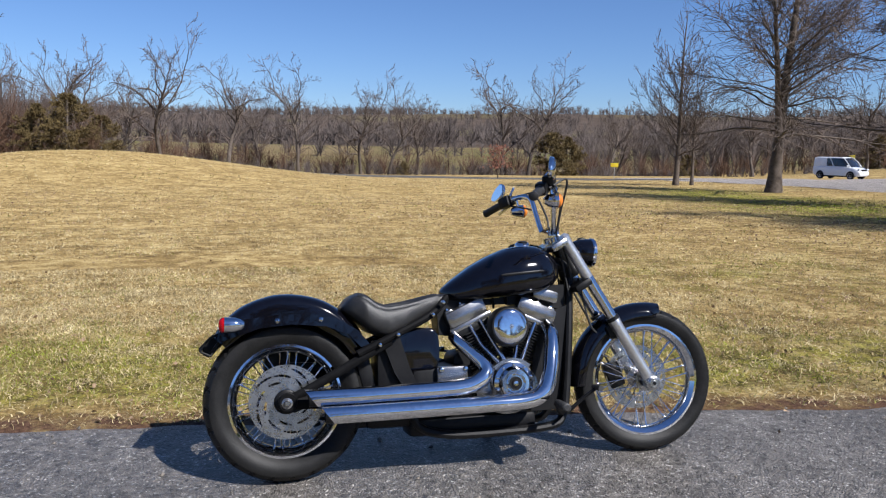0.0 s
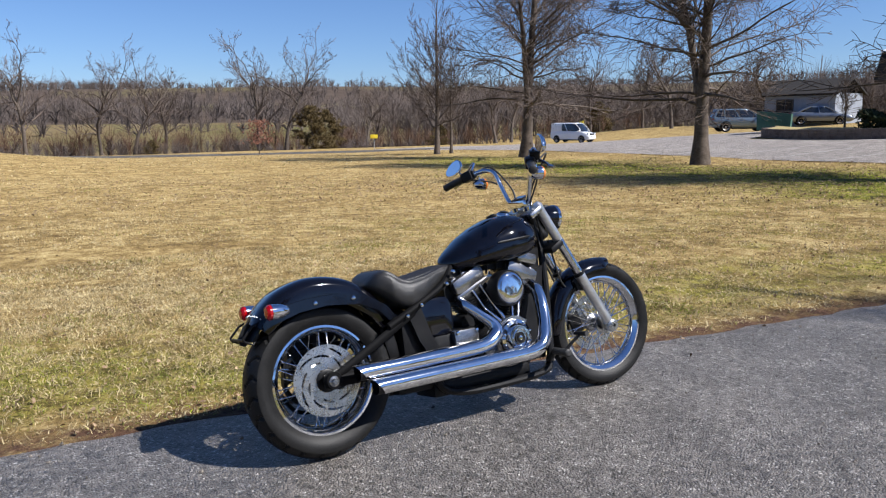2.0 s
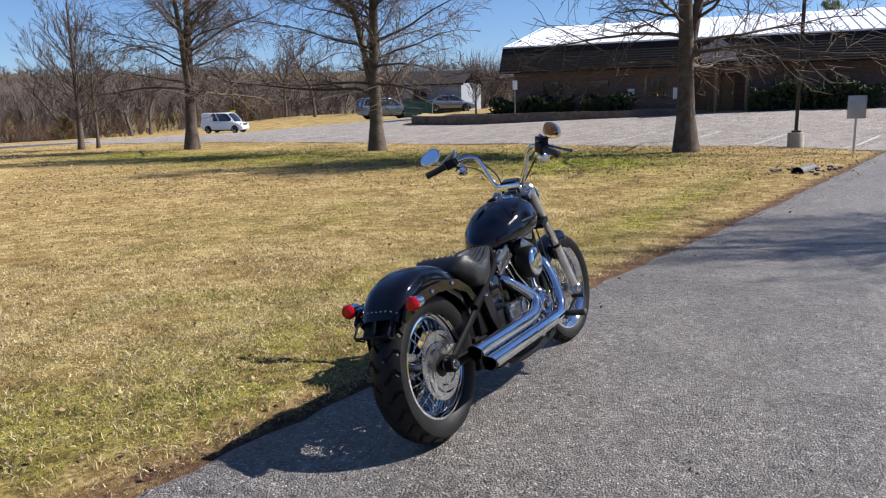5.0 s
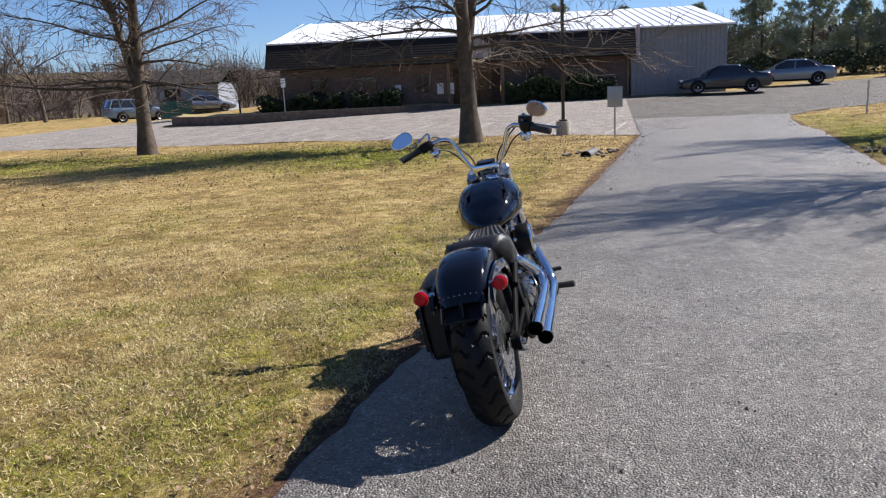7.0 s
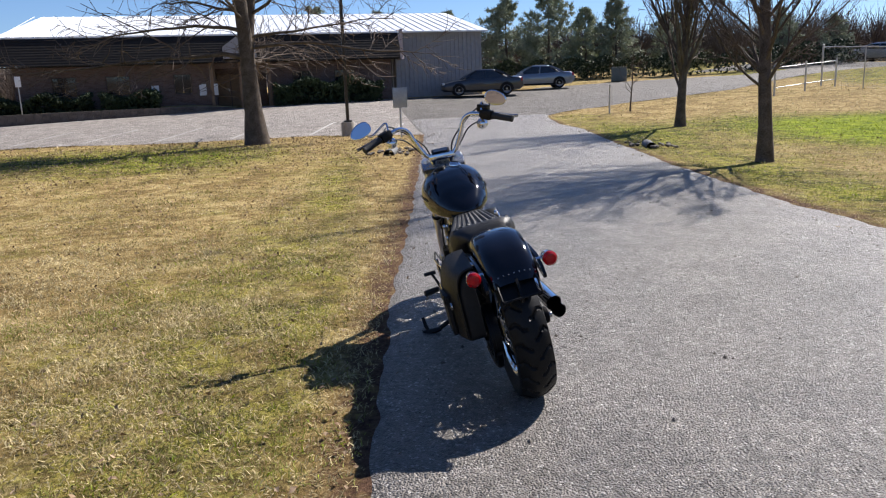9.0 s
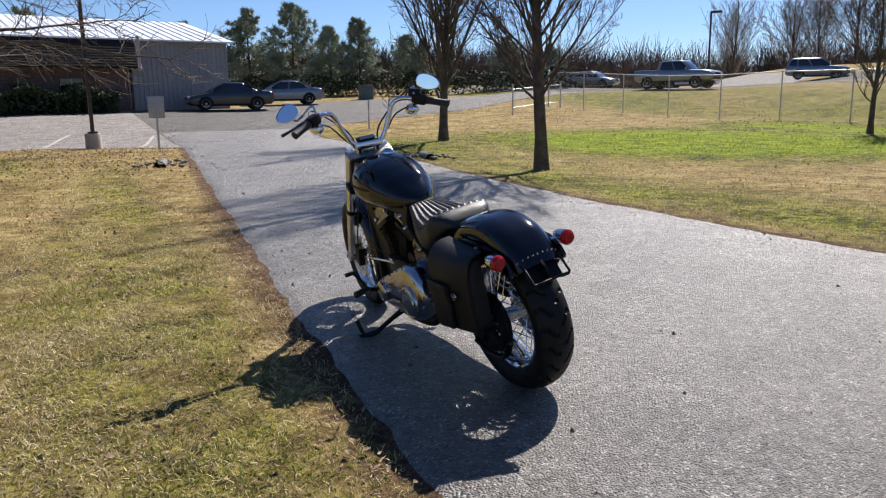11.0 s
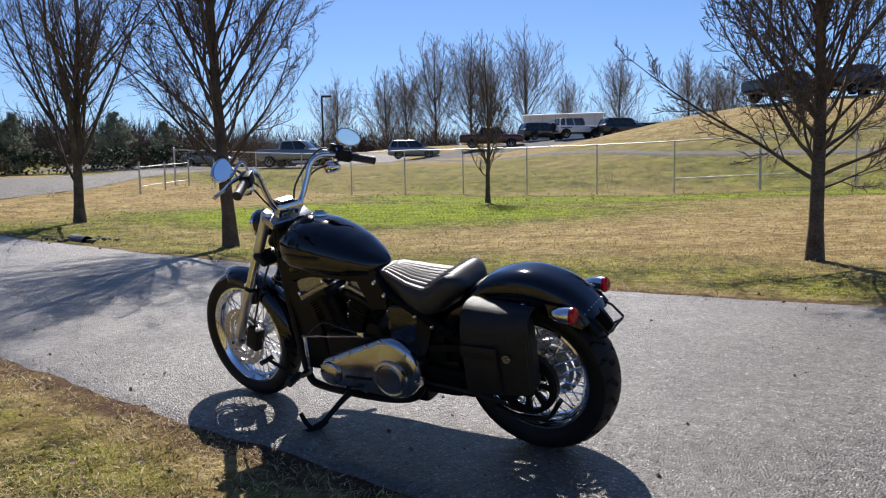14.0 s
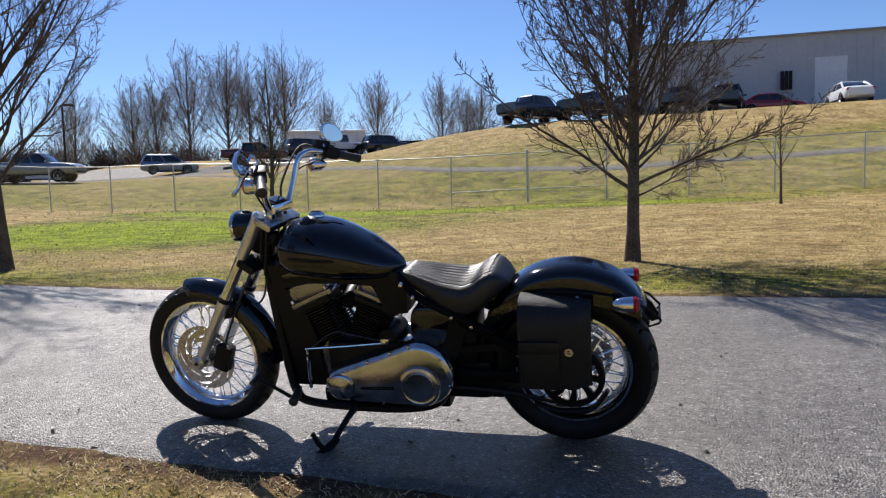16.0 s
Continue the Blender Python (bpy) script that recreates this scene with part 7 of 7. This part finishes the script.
def paint(name, c, metal=0.3):
    return grown(name, tuple(v * 0.92 for v in c), c, 1.0, 0.28, metal, coat=0.8)


GREYCAR, SILVER, TEAL, WHITECAR, DARKCAR, MAROON, REDCAR = paint("graphite paint", (0.055, 0.058, 0.065), 0.6), paint("silver blue paint", (0.22, 0.25, 0.29), 0.6), paint("steel blue paint", (0.16, 0.21, 0.25), 0.5), paint("white paint", (0.75, 0.76, 0.77), 0.0), paint("black paint", (0.012, 0.013, 0.016), 0.2), paint("maroon paint", (0.075, 0.012, 0.014), 0.3), paint("red paint", (0.32, 0.012, 0.02), 0.2)
vehicle("sedan", GREYCAR, "dark grey sedan parked by the metal building", 40.6, -6.65, 86)
vehicle("sedan", SILVER, "silver-blue sedan parked in the yard", 45.3, -11.0, 84)
vehicle("suv", TEAL, "steel-blue sport utility car parked beyond the trees", 48.4, 33.9, -38)
vehicle("sedan", SILVER, "pale silver car parked by the small building", 55.2, 32.0, -50)
vehicle("van", WHITECAR, "white compact delivery van parked at the car park edge", 43.3, 46.9, -72, "delivery_van").scale = (0.78, 0.86, 0.90)
vehicle("pickup", SILVER, "silver pickup truck parked behind the fence", 38.6, -37.2, -160, "pickup_truck")
vehicle("jeep", WHITECAR, "white four-door off-road car with a black roof", 28.4, -63.6, -132)
vehicle("suv", DARKCAR, "black sport utility car in the upper yard", 32.2, -64.2, -128)
vehicle("suv", DARKCAR, "black sport utility car in the upper yard", 24.4, -65.3, -135)
vehicle("pickup", MAROON, "maroon pickup truck in the upper yard", 34.6, -58.3, -150, "pickup_truck")
vehicle("suv", SILVER, "grey sport utility car in the upper yard", 40.5, -54.0, -140)
vehicle("sedan", WHITECAR, "white car parked far back in the yard", 46.5, -46.0, -150)
vehicle("sedan", SILVER, "silver car parked far back in the yard", 52.0, -40.0, -150)
vehicle("pickup", GREYCAR, "grey pickup truck on the edge of the bank", 7.8, -50.0, -125, "pickup_truck")
vehicle("pickup", DARKCAR, "dark pickup truck on top of the bank", 3.9, -50.6, -120, "pickup_truck")
vehicle("suv", SILVER, "silver sport utility car on top of the bank", 1.0, -52.6, -110)
vehicle("pickup", GREYCAR, "grey pickup truck on top of the bank", -2.1, -51.6, -105, "pickup_truck")
vehicle("pickup", DARKCAR, "black pickup truck on top of the bank", -5.0, -52.4, -100, "pickup_truck")
vehicle("sedan", REDCAR, "red sedan on top of the bank", -8.2, -56.0, 178)
vehicle("sedan", WHITECAR, "white sedan on top of the bank", -12.4, -52.0, -85)

# ---- fence ----
def fence_y(x):
    return -26.0 + 0.083 * x


fence = thing("wire_fence", Matrix.Identity(4), "galvanised chain-link fence with steel posts along the lawn", "fence")


def tall_at(x):
    """The fence stands higher towards the yard."""
    return 1.92 + 0 * x


posts = list(np.arange(-25.07, 34.0, 2.95))
for k, x in enumerate(posts):
    y = fence_y(x)
    z = float(height(x, y))
    big = abs(x - 4.43) < 0.5 or k in (0, len(posts) - 1)
    r = 0.048 if big else 0.027
    p = part("post", tube([(x, y, z - 0.1), (x, y, z + tall_at(x) + (0.10 if big else 0.0))], r, 10), GALV, fence)
    part("post_cap", lathe([(r * 1.15, -0.02), (r * 1.15, 0.01), (r * 0.6, 0.035), (0, 0.04)], (x, y, z + tall_at(x) + (0.10 if big else 0.0)), (0, 0, 1), 10), GALV, p)
for a, b in zip(posts, posts[1:]):
    pa_, pb_ = [(x, fence_y(x), float(height(x, fence_y(x)))) for x in (a, b)]
    part("top_rail", tube([(pa_[0], pa_[1], pa_[2] + tall_at(pa_[0])), (pb_[0], pb_[1], pb_[2] + tall_at(pb_[0]))], 0.021, 8), GALV, fence)
    if 1.0 < a < 4.8:
        part("mid_rail", tube([(pa_[0], pa_[1] - 0.03, pa_[2] + 0.55), (pb_[0], pb_[1] - 0.03, pb_[2] + 0.55)], 0.016, 8), GALV, fence)
xs = np.arange(-24.9, 32.6, 0.085)
lines = []
for slope in (0.62, -0.62):
    x0, x1 = xs, xs + slope * tall_at(xs)
    ya, yb = fence_y(x0), fence_y(x1)
    lines.append(np.stack([np.stack([x0, ya, height(x0, ya) + 0.03], -1), np.stack([x1, yb, height(x1, yb) + tall_at(x1)], -1)], 1))
lines = np.concatenate(lines)
wire = tagged(new("chain_link_mesh", flat_mesh("chain_link_mesh", *sticks(lines, np.full(lines.shape[:2], 0.0017), 3), GALV)), "galvanised diamond wire mesh", kind="stuff")
wire.parent = fence
# the gate fence where the yard road leaves
gate = thing("yard_gate", Matrix.Identity(4), "low steel rail gate beside the yard road", "gate")
for (xa, ya), (xb, yb) in (((32.8, -23.2), (31.5, -20.8)), ((31.5, -20.8), (30.2, -18.5))):
    za, zb = float(height(xa, ya)), float(height(xb, yb))
    part("gate_post", tube([(xa, ya, za - 0.1), (xa, ya, za + 1.4)], 0.045, 10), GALV, gate)
    for h in (0.35, 1.25):
        part("gate_rail", tube([(xa, ya, za + h), (xb, yb, zb + h)], 0.018, 8), GALV, gate)
part("gate_post", tube([(30.2, -18.5, float(height(30.2, -18.5)) - 0.1), (30.2, -18.5, float(height(30.2, -18.5)) + 1.5)], 0.045, 10), GALV, gate)
bp = part("gate_post", tube([(27.0, -9.6, float(height(27.0, -9.6)) - 0.1), (27.0, -9.6, float(height(27.0, -9.6)) + 1.15)], 0.035, 8), GALV, gate)

# ---- lamps and signs ----
def area_lamp(x, y, tall, arm, heading, base=True):
    z = float(height(x, y))
    p = thing("street_lamp", pose(x, y, z, 0, 0, heading), "dark square car park lamp post on a concrete base" if base else "dark lamp post with a flat lamp head", "street lamp")
    if base:
        part("concrete_base", lathe([(0.23, -0.1), (0.23, 0.42), (0.215, 0.45), (0, 0.45)], (0, 0, 0), (0, 0, 1), 24), CONCRETE, p, "round concrete base")
        part("base_plate", box((0, 0, 0.48), (0.25, 0.25, 0.06)), DARKPOLE, p, bevel=0.01)
    part("pole", box((0, 0, tall / 2), (0.13, 0.13, tall - (1.16 if base else 0.0))), DARKPOLE, p, bevel=0.01) if not base else part("pole", box((0, 0, (tall + 0.5) / 2), (0.10, 0.10, tall - 0.5)), DARKPOLE, p, bevel=0.01)
    part("lamp_head", box((arm * 0.5, 0, tall - 0.05), (0.75, 0.36, 0.16)), DARKPOLE, p, bevel=0.02)
    return p


area_lamp(22.4, 0.93, 6.2, 0.8, 10)
area_lamp(41.0, -42.5, 5.6, -0.8, 45, False)


def sign(x, y, heading, tall, w, h, board, label, post_mat=GALV, lean=0.0):
    z = float(height(x, y))
    s = thing("sign", pose(x, y, z, 0, lean, heading), label, "sign", "signs")
    part("sign_post", box((0, 0, tall / 2 - 0.1), (0.05, 0.05, tall + 0.2)), post_mat, s)
    part("sign_board", box((-0.035, 0, tall - h / 2), (0.012, w, h)), board, s, bevel=0.003)
    return s


sign(20.4, -0.70, 10, 1.50, 0.45, 0.60, PALESIGN, "grey-backed metal sign on a post by the driveway")
sign(*front(1.3, 2.4), 30, 2.3, 0.26, 0.5, WHITE, "small white sign on a thin post in the bed")
sign(29.7, 58.0, 60, 1.35, 0.66, 0.34, YELLOW, "yellow sign board beside the far road")
sign(44.6, 47.3, 40, 1.9, 0.42, 0.42, YELLOW, "yellow sign beside the white van")
# dumpster and cabinet
dump = thing("dumpster", pose(42.2, 26.9, float(height(42.2, 26.9)), 0, 0, -60), "green steel dumpster with a dark lid", "dumpster")
part("bin", slab([(-0.95, 0.15), (0.95, 0.15), (1.0, 1.15), (-1.0, 1.35)], -0.8, 0.8), GREENMETAL, dump, bevel=0.02)
part("lid", box((0, 0, 1.30), (2.05, 1.66, 0.06), Matrix.Rotation(radians(5.7), 3, "Y")), BLACK, dump, bevel=0.01)
for s in (-1, 1):
    part("side_pocket", box((0, s * 0.86, 0.75), (0.9, 0.10, 0.14)), GREENMETAL, dump, bevel=0.01)
CABINET = grown("grey green cabinet paint", (0.10, 0.115, 0.10), (0.15, 0.165, 0.145), 3, 0.6)
cab = thing("utility_cabinet", pose(48.4, -17.6, float(height(48.4, -17.6)), 0, 0, -20), "grey-green electrical cabinet on the grass", "utility box")
part("cabinet_body", box((0, 0, 0.45), (0.9, 1.05, 0.9)), CABINET, cab, bevel=0.03)
part("cabinet_lid", box((0, 0, 0.93), (0.98, 1.12, 0.06)), CABINET, cab, bevel=0.02)
# parking lines
def line_on(x0, y0, x1, y1, wide=0.10):
    n = max(2, int(math.hypot(x1 - x0, y1 - y0) / 0.5))
    d = Vector((x1 - x0, y1 - y0)).normalized()
    bm = bmesh.new()
    rows_ = []
    for k in range(n + 1):
        x, y = x0 + (x1 - x0) * k / n, y0 + (y1 - y0) * k / n
        rows_.append([bm.verts.new((x - d.y * s * wide, y + d.x * s * wide, float(height(x, y)) + 0.018)) for s in (-0.5, 0.5)])
    for a, b in zip(rows_, rows_[1:]):
        bm.faces.new((a[0], a[1], b[1], b[0]))
    ob = part("parking_line", bm, WORN, None, "worn white painted parking line")
    return tagged(ob, "", "road marking", "parking lines", "structure")


WORN = grown("worn white line paint", (0.27, 0.245, 0.22), (0.52, 0.50, 0.47), 5, 0.8)
for k in range(12):
    y = -0.4 + 2.7 * k
    x = float(lot_near(y)) + 0.5
    line_on(x, y, x + 4.4, y - 0.8)

# culvert ends with stones on both sides of the driveway
RUBBLE = grown("brown field stones", (0.07, 0.058, 0.046), (0.20, 0.17, 0.14), 6, 0.9, bump=0.5, island=0.4)


def culvert(x, y, heading, seed):
    z = float(height(x, y))
    c = thing("drain_pipe", pose(x, y, z + 0.03, 0, 0, heading), "corrugated plastic drain pipe end among stones", "pipe")
    bm = bmesh.new()
    prof = []
    for k in range(22):
        prof.append((0.11 + (0.012 if k % 2 else 0.0), -0.5 + k * 0.05))
    lathe(prof, (0, 0, -0.02), (0, 1, 0), 24, bm)
    part("corrugated_pipe", bm, grown("weathered plastic", (0.03, 0.03, 0.03), (0.15, 0.145, 0.14), 8, 0.6), c)
    rg = random.Random(seed)
    for k in range(26):
        bm = bmesh.new()
        bmesh.ops.create_icosphere(bm, subdivisions=1, radius=1.0)
        q = rg.uniform(0.03, 0.085)
        for v in bm.verts:
            v.co = Vector((v.co.x * q * rg.uniform(0.8, 1.2), v.co.y * q * rg.uniform(0.8, 1.2), v.co.z * q * 0.6))
        bmesh.ops.translate(bm, verts=bm.verts, vec=(rg.uniform(-0.5, 0.5), rg.uniform(-1.0, 1.0), 0.02))
        part("stone", bm, RUBBLE, c)
    return c


culvert(14.4, -0.10, 80, 1)
culvert(14.0, -6.1, 75, 2)

# ---- grass, fallen leaves and grit: too many to count ----
STRAW = grown("straw grass blades", (0.33, 0.235, 0.095), (0.88, 0.75, 0.44), 3, 0.8, spec=0.25, island=0.6)
GREEN = grown("green grass blades", (0.140, 0.146, 0.028), (0.42, 0.41, 0.105), 3, 0.75, spec=0.3, island=0.45)
LUSH = grown("lush green grass blades", (0.12, 0.165, 0.004), (0.31, 0.39, 0.016), 3, 0.7, spec=0.3, island=0.4)
DRYLEAF = grown("dry brown leaves", (0.135, 0.081, 0.045), (0.414, 0.297, 0.189), 6, 0.8, spec=0.2, island=0.6)


for m in (STRAW, GREEN, LUSH):
    # thin blades let some of the sun through
    n, l = m.node_tree.nodes, m.node_tree.links
    thin, both = n.new("ShaderNodeBsdfTranslucent"), n.new("ShaderNodeMixShader")
    l.new(n["Principled BSDF"].inputs["Base Color"].links[0].from_socket, thin.inputs["Color"])
    both.inputs[0].default_value = 0.32
    l.new(n["Principled BSDF"].outputs[0], both.inputs[1])
    l.new(thin.outputs[0], both.inputs[2])
    l.new(both.outputs[0], n["Material Output"].inputs["Surface"])


def blades(rng, x, y, length, wide, lie):
    """Bent blades of grass at many places."""
    m = len(x)
    base = np.stack([x, y, height(x, y) - 0.012], -1)
    az = rng.uniform(0, 2 * np.pi, m)
    a = np.clip(rng.normal(lie, 0.30, m), 0.05, 1.45)
    d = np.stack([np.cos(az) * np.sin(a), np.sin(az) * np.sin(a), np.cos(a)], -1)
    ln = (length * rng.uniform(0.5, 1.3, m))[:, None]
    mid = base + d * ln * 0.55
    d2 = unit(d + np.array([0, 0, -0.55]) + rng.normal(0, 0.25, (m, 3)))
    end = mid + d2 * ln * 0.45
    side = unit(np.cross(d, np.array([0, 0, 1.0]) + rng.normal(0, 0.4, (m, 3)))) * (wide * rng.uniform(0.7, 1.3, m))[:, None] * 0.5
    v = np.stack([base - side, base + side, mid - side * 0.8, mid + side * 0.8, end - side * 0.15, end + side * 0.15], 1).reshape(-1, 3)
    o = np.arange(m)[:, None] * 6
    q = np.concatenate([o + np.array([[0, 1, 3, 2]]), o + np.array([[2, 3, 5, 4]])])
    return v, q


def lawn():
    rng = np.random.default_rng(77)
    straw, green, vivid = [], [], []
    zones = ((-4.5, 2.5, 0.3, 4.6, 0.0, 3.0, 9800, 0.046, 0.0056), (-5.0, 6.5, -8.0, 6.0, 3.0, 5.6, 3000, 0.052, 0.0070), (-9, 12, -12, 11, 5.6, 10.0, 600, 0.06, 0.008), (-22, 26, -22, 26, 10.0, 24.0, 85, 0.07, 0.016), (-26, 36, -32, 52, 24.0, 52.0, 8, 0.09, 0.045))
    for x0, x1, y0, y1, r0, r1, density, length, wide in zones:
        n = int((x1 - x0) * (y1 - y0) * density)
        x, y = rng.uniform(x0, x1, n), rng.uniform(y0, y1, n)
        r = np.hypot(x + 0.9, y - 1.6)
        v = verge(x, y)
        ok = (r >= r0) & (r < r1) & (v > 0.02 + 0.05 * rng.random(n)) & (lot_margin(x, y) > 0.1) & ~((x < -4) & (np.abs(y + 1.5) < 2.3))
        # thin and bare along the paving
        ok &= rng.random(n) < np.interp(v, (0.0, 0.25, 0.7), (0.40, 0.60, 1.0))
        ok &= rng.random(n) < 0.35 + 0.65 * (wave(x, y, 0.33, 1) > -0.35)
        x, y = x[ok], y[ok]
        lush = lushness(x, y) + 0.20 * wave(x, y, 0.7, 3) + 0.12 * wave(x, y, 0.19, 8) + 0.5 + rng.normal(0, 0.17, len(x))
        g = lush > 1.0
        straw.append(blades(rng, x[~g], y[~g], length, wide, 0.92))
        rich = lush > 1.34
        green.append(blades(rng, x[g & ~rich], y[g & ~rich], length * 0.9, wide, 0.75))
        vivid.append(blades(rng, x[rich], y[rich], length, wide, 0.7))
    tagged(new("straw_grass", flat_mesh("straw_grass", *gather(straw), STRAW)), "dry straw-coloured winter grass", "grass", kind="stuff")
    tagged(new("green_grass", flat_mesh("green_grass", *gather(green), GREEN)), "green grass among the straw", "grass", kind="stuff")
    tagged(new("lush_grass", flat_mesh("lush_grass", *gather(vivid), LUSH)), "vivid green grass in the wet hollow", "grass", kind="stuff")


def litter():
    """Fallen leaves: curled quads, thick under the trees and along the verge."""
    rng = np.random.default_rng(78)
    n = 110000
    x, y = rng.uniform(-12, 31, n), rng.uniform(-12, 22, n)
    v = verge(x, y)
    near = np.exp(-v / 2.5) * 0.30 + 0.15 + 0.30 * smooth(0, 6, x) * smooth(0, 1, y) * smooth(22, 14, y) + 0.5 * np.exp(-((x - 19) / 4) ** 2) * (y > 0) + 0.5 * np.exp(-np.hypot(x - 9, y + 7) / 4) + 0.5 * np.exp(-np.hypot(x - 18, y + 8) / 4) + 0.12 * (wave(x, y, 1.6) > 0.25)
    near = near * np.where(y < -4, 0.15, 1.0)
    ok = (v > 0.03) & (lot_margin(x, y) > 0.1) & (rng.random(n) < near)
    stray = (v < -0.05) & (v > -0.45) & (rng.random(n) < 0.10)
    x, y = x[ok | stray], y[ok | stray]
    m = len(x)
    size = np.where(np.hypot(x, y) > 12, 0.046, 0.030) * rng.uniform(0.6, 1.3, m)
    c = np.stack([x, y, height(x, y) + 0.022], -1)
    u = unit(rng.normal(0, 1, (m, 3)) * (1, 1, 0.35)) * size[:, None] * 0.5
    w = unit(np.cross(u, unit(np.array([0, 0, 1.0]) + rng.normal(0, 0.45, (m, 3))))) * size[:, None] * 0.34
    lift = np.array([0, 0, 1.0]) * (size * 0.22)[:, None]
    vts = np.stack([c - u - w * 0.2, c - w + lift * 0, c + u * 0.9, c + w + lift, c - u * 0.2], 1)[:, :4].reshape(-1, 3)
    o = np.arange(m)[:, None] * 4
    tagged(new("fallen_leaves", flat_mesh("fallen_leaves", vts, o + np.array([[0, 1, 2, 3]]), DRYLEAF)), "scattered dry brown leaves on the lawn", "leaves", kind="stuff")


def grit():
    """Loose stones and dark crumbs strewn on the asphalt, thicker along its edges."""
    rng = np.random.default_rng(79)
    n = 9000
    x, y = rng.uniform(-6, 9, n), rng.uniform(-5.0, 2.0, n)
    v = verge(x, y)
    ok = (v < -0.03) & (rng.random(n) < 0.10 + 0.8 * np.exp(v / 0.22))
    x, y = x[ok], y[ok]
    m = len(x)
    r = 0.0045 * np.exp(rng.normal(0, 0.45, m))
    r[:26] *= rng.uniform(1.6, 2.6, 26)
    x[:4], y[:4], r[:4] = (0.24, 0.31, -0.39, 0.22), (-1.02, -1.00, -0.487, -1.05), (0.013, 0.010, 0.011, 0.007)
    c = np.stack([x, y, height(x, y) + 0.012 + r * 0.35], -1)
    dirs = np.array([(1, 0, 0), (0, 1, 0), (-1, 0, 0), (0, -1, 0), (0.2, 0.1, 0.8), (0, 0, -0.8)], float)
    pts = c[:, None] + dirs[None] * r[:, None, None] * rng.uniform(0.6, 1.35, (m, 6, 1))
    f = np.array([(0, 1, 4), (1, 2, 4), (2, 3, 4), (3, 0, 4), (1, 0, 5), (2, 1, 5), (3, 2, 5), (0, 3, 5)])
    faces = (np.arange(m)[:, None, None] * 6 + f[None]).reshape(-1, 3)
    tagged(new("loose_stones", flat_mesh("loose_stones", pts.reshape(-1, 3), faces, GRITSTONE)), "loose grit and dark crumbs on the asphalt", "stones", kind="stuff")


GRITSTONE = grown("loose grit", (0.05, 0.038, 0.03), (0.30, 0.27, 0.23), 9, 0.85, spec=0.3, island=0.7)
lawn()
litter()
grit()
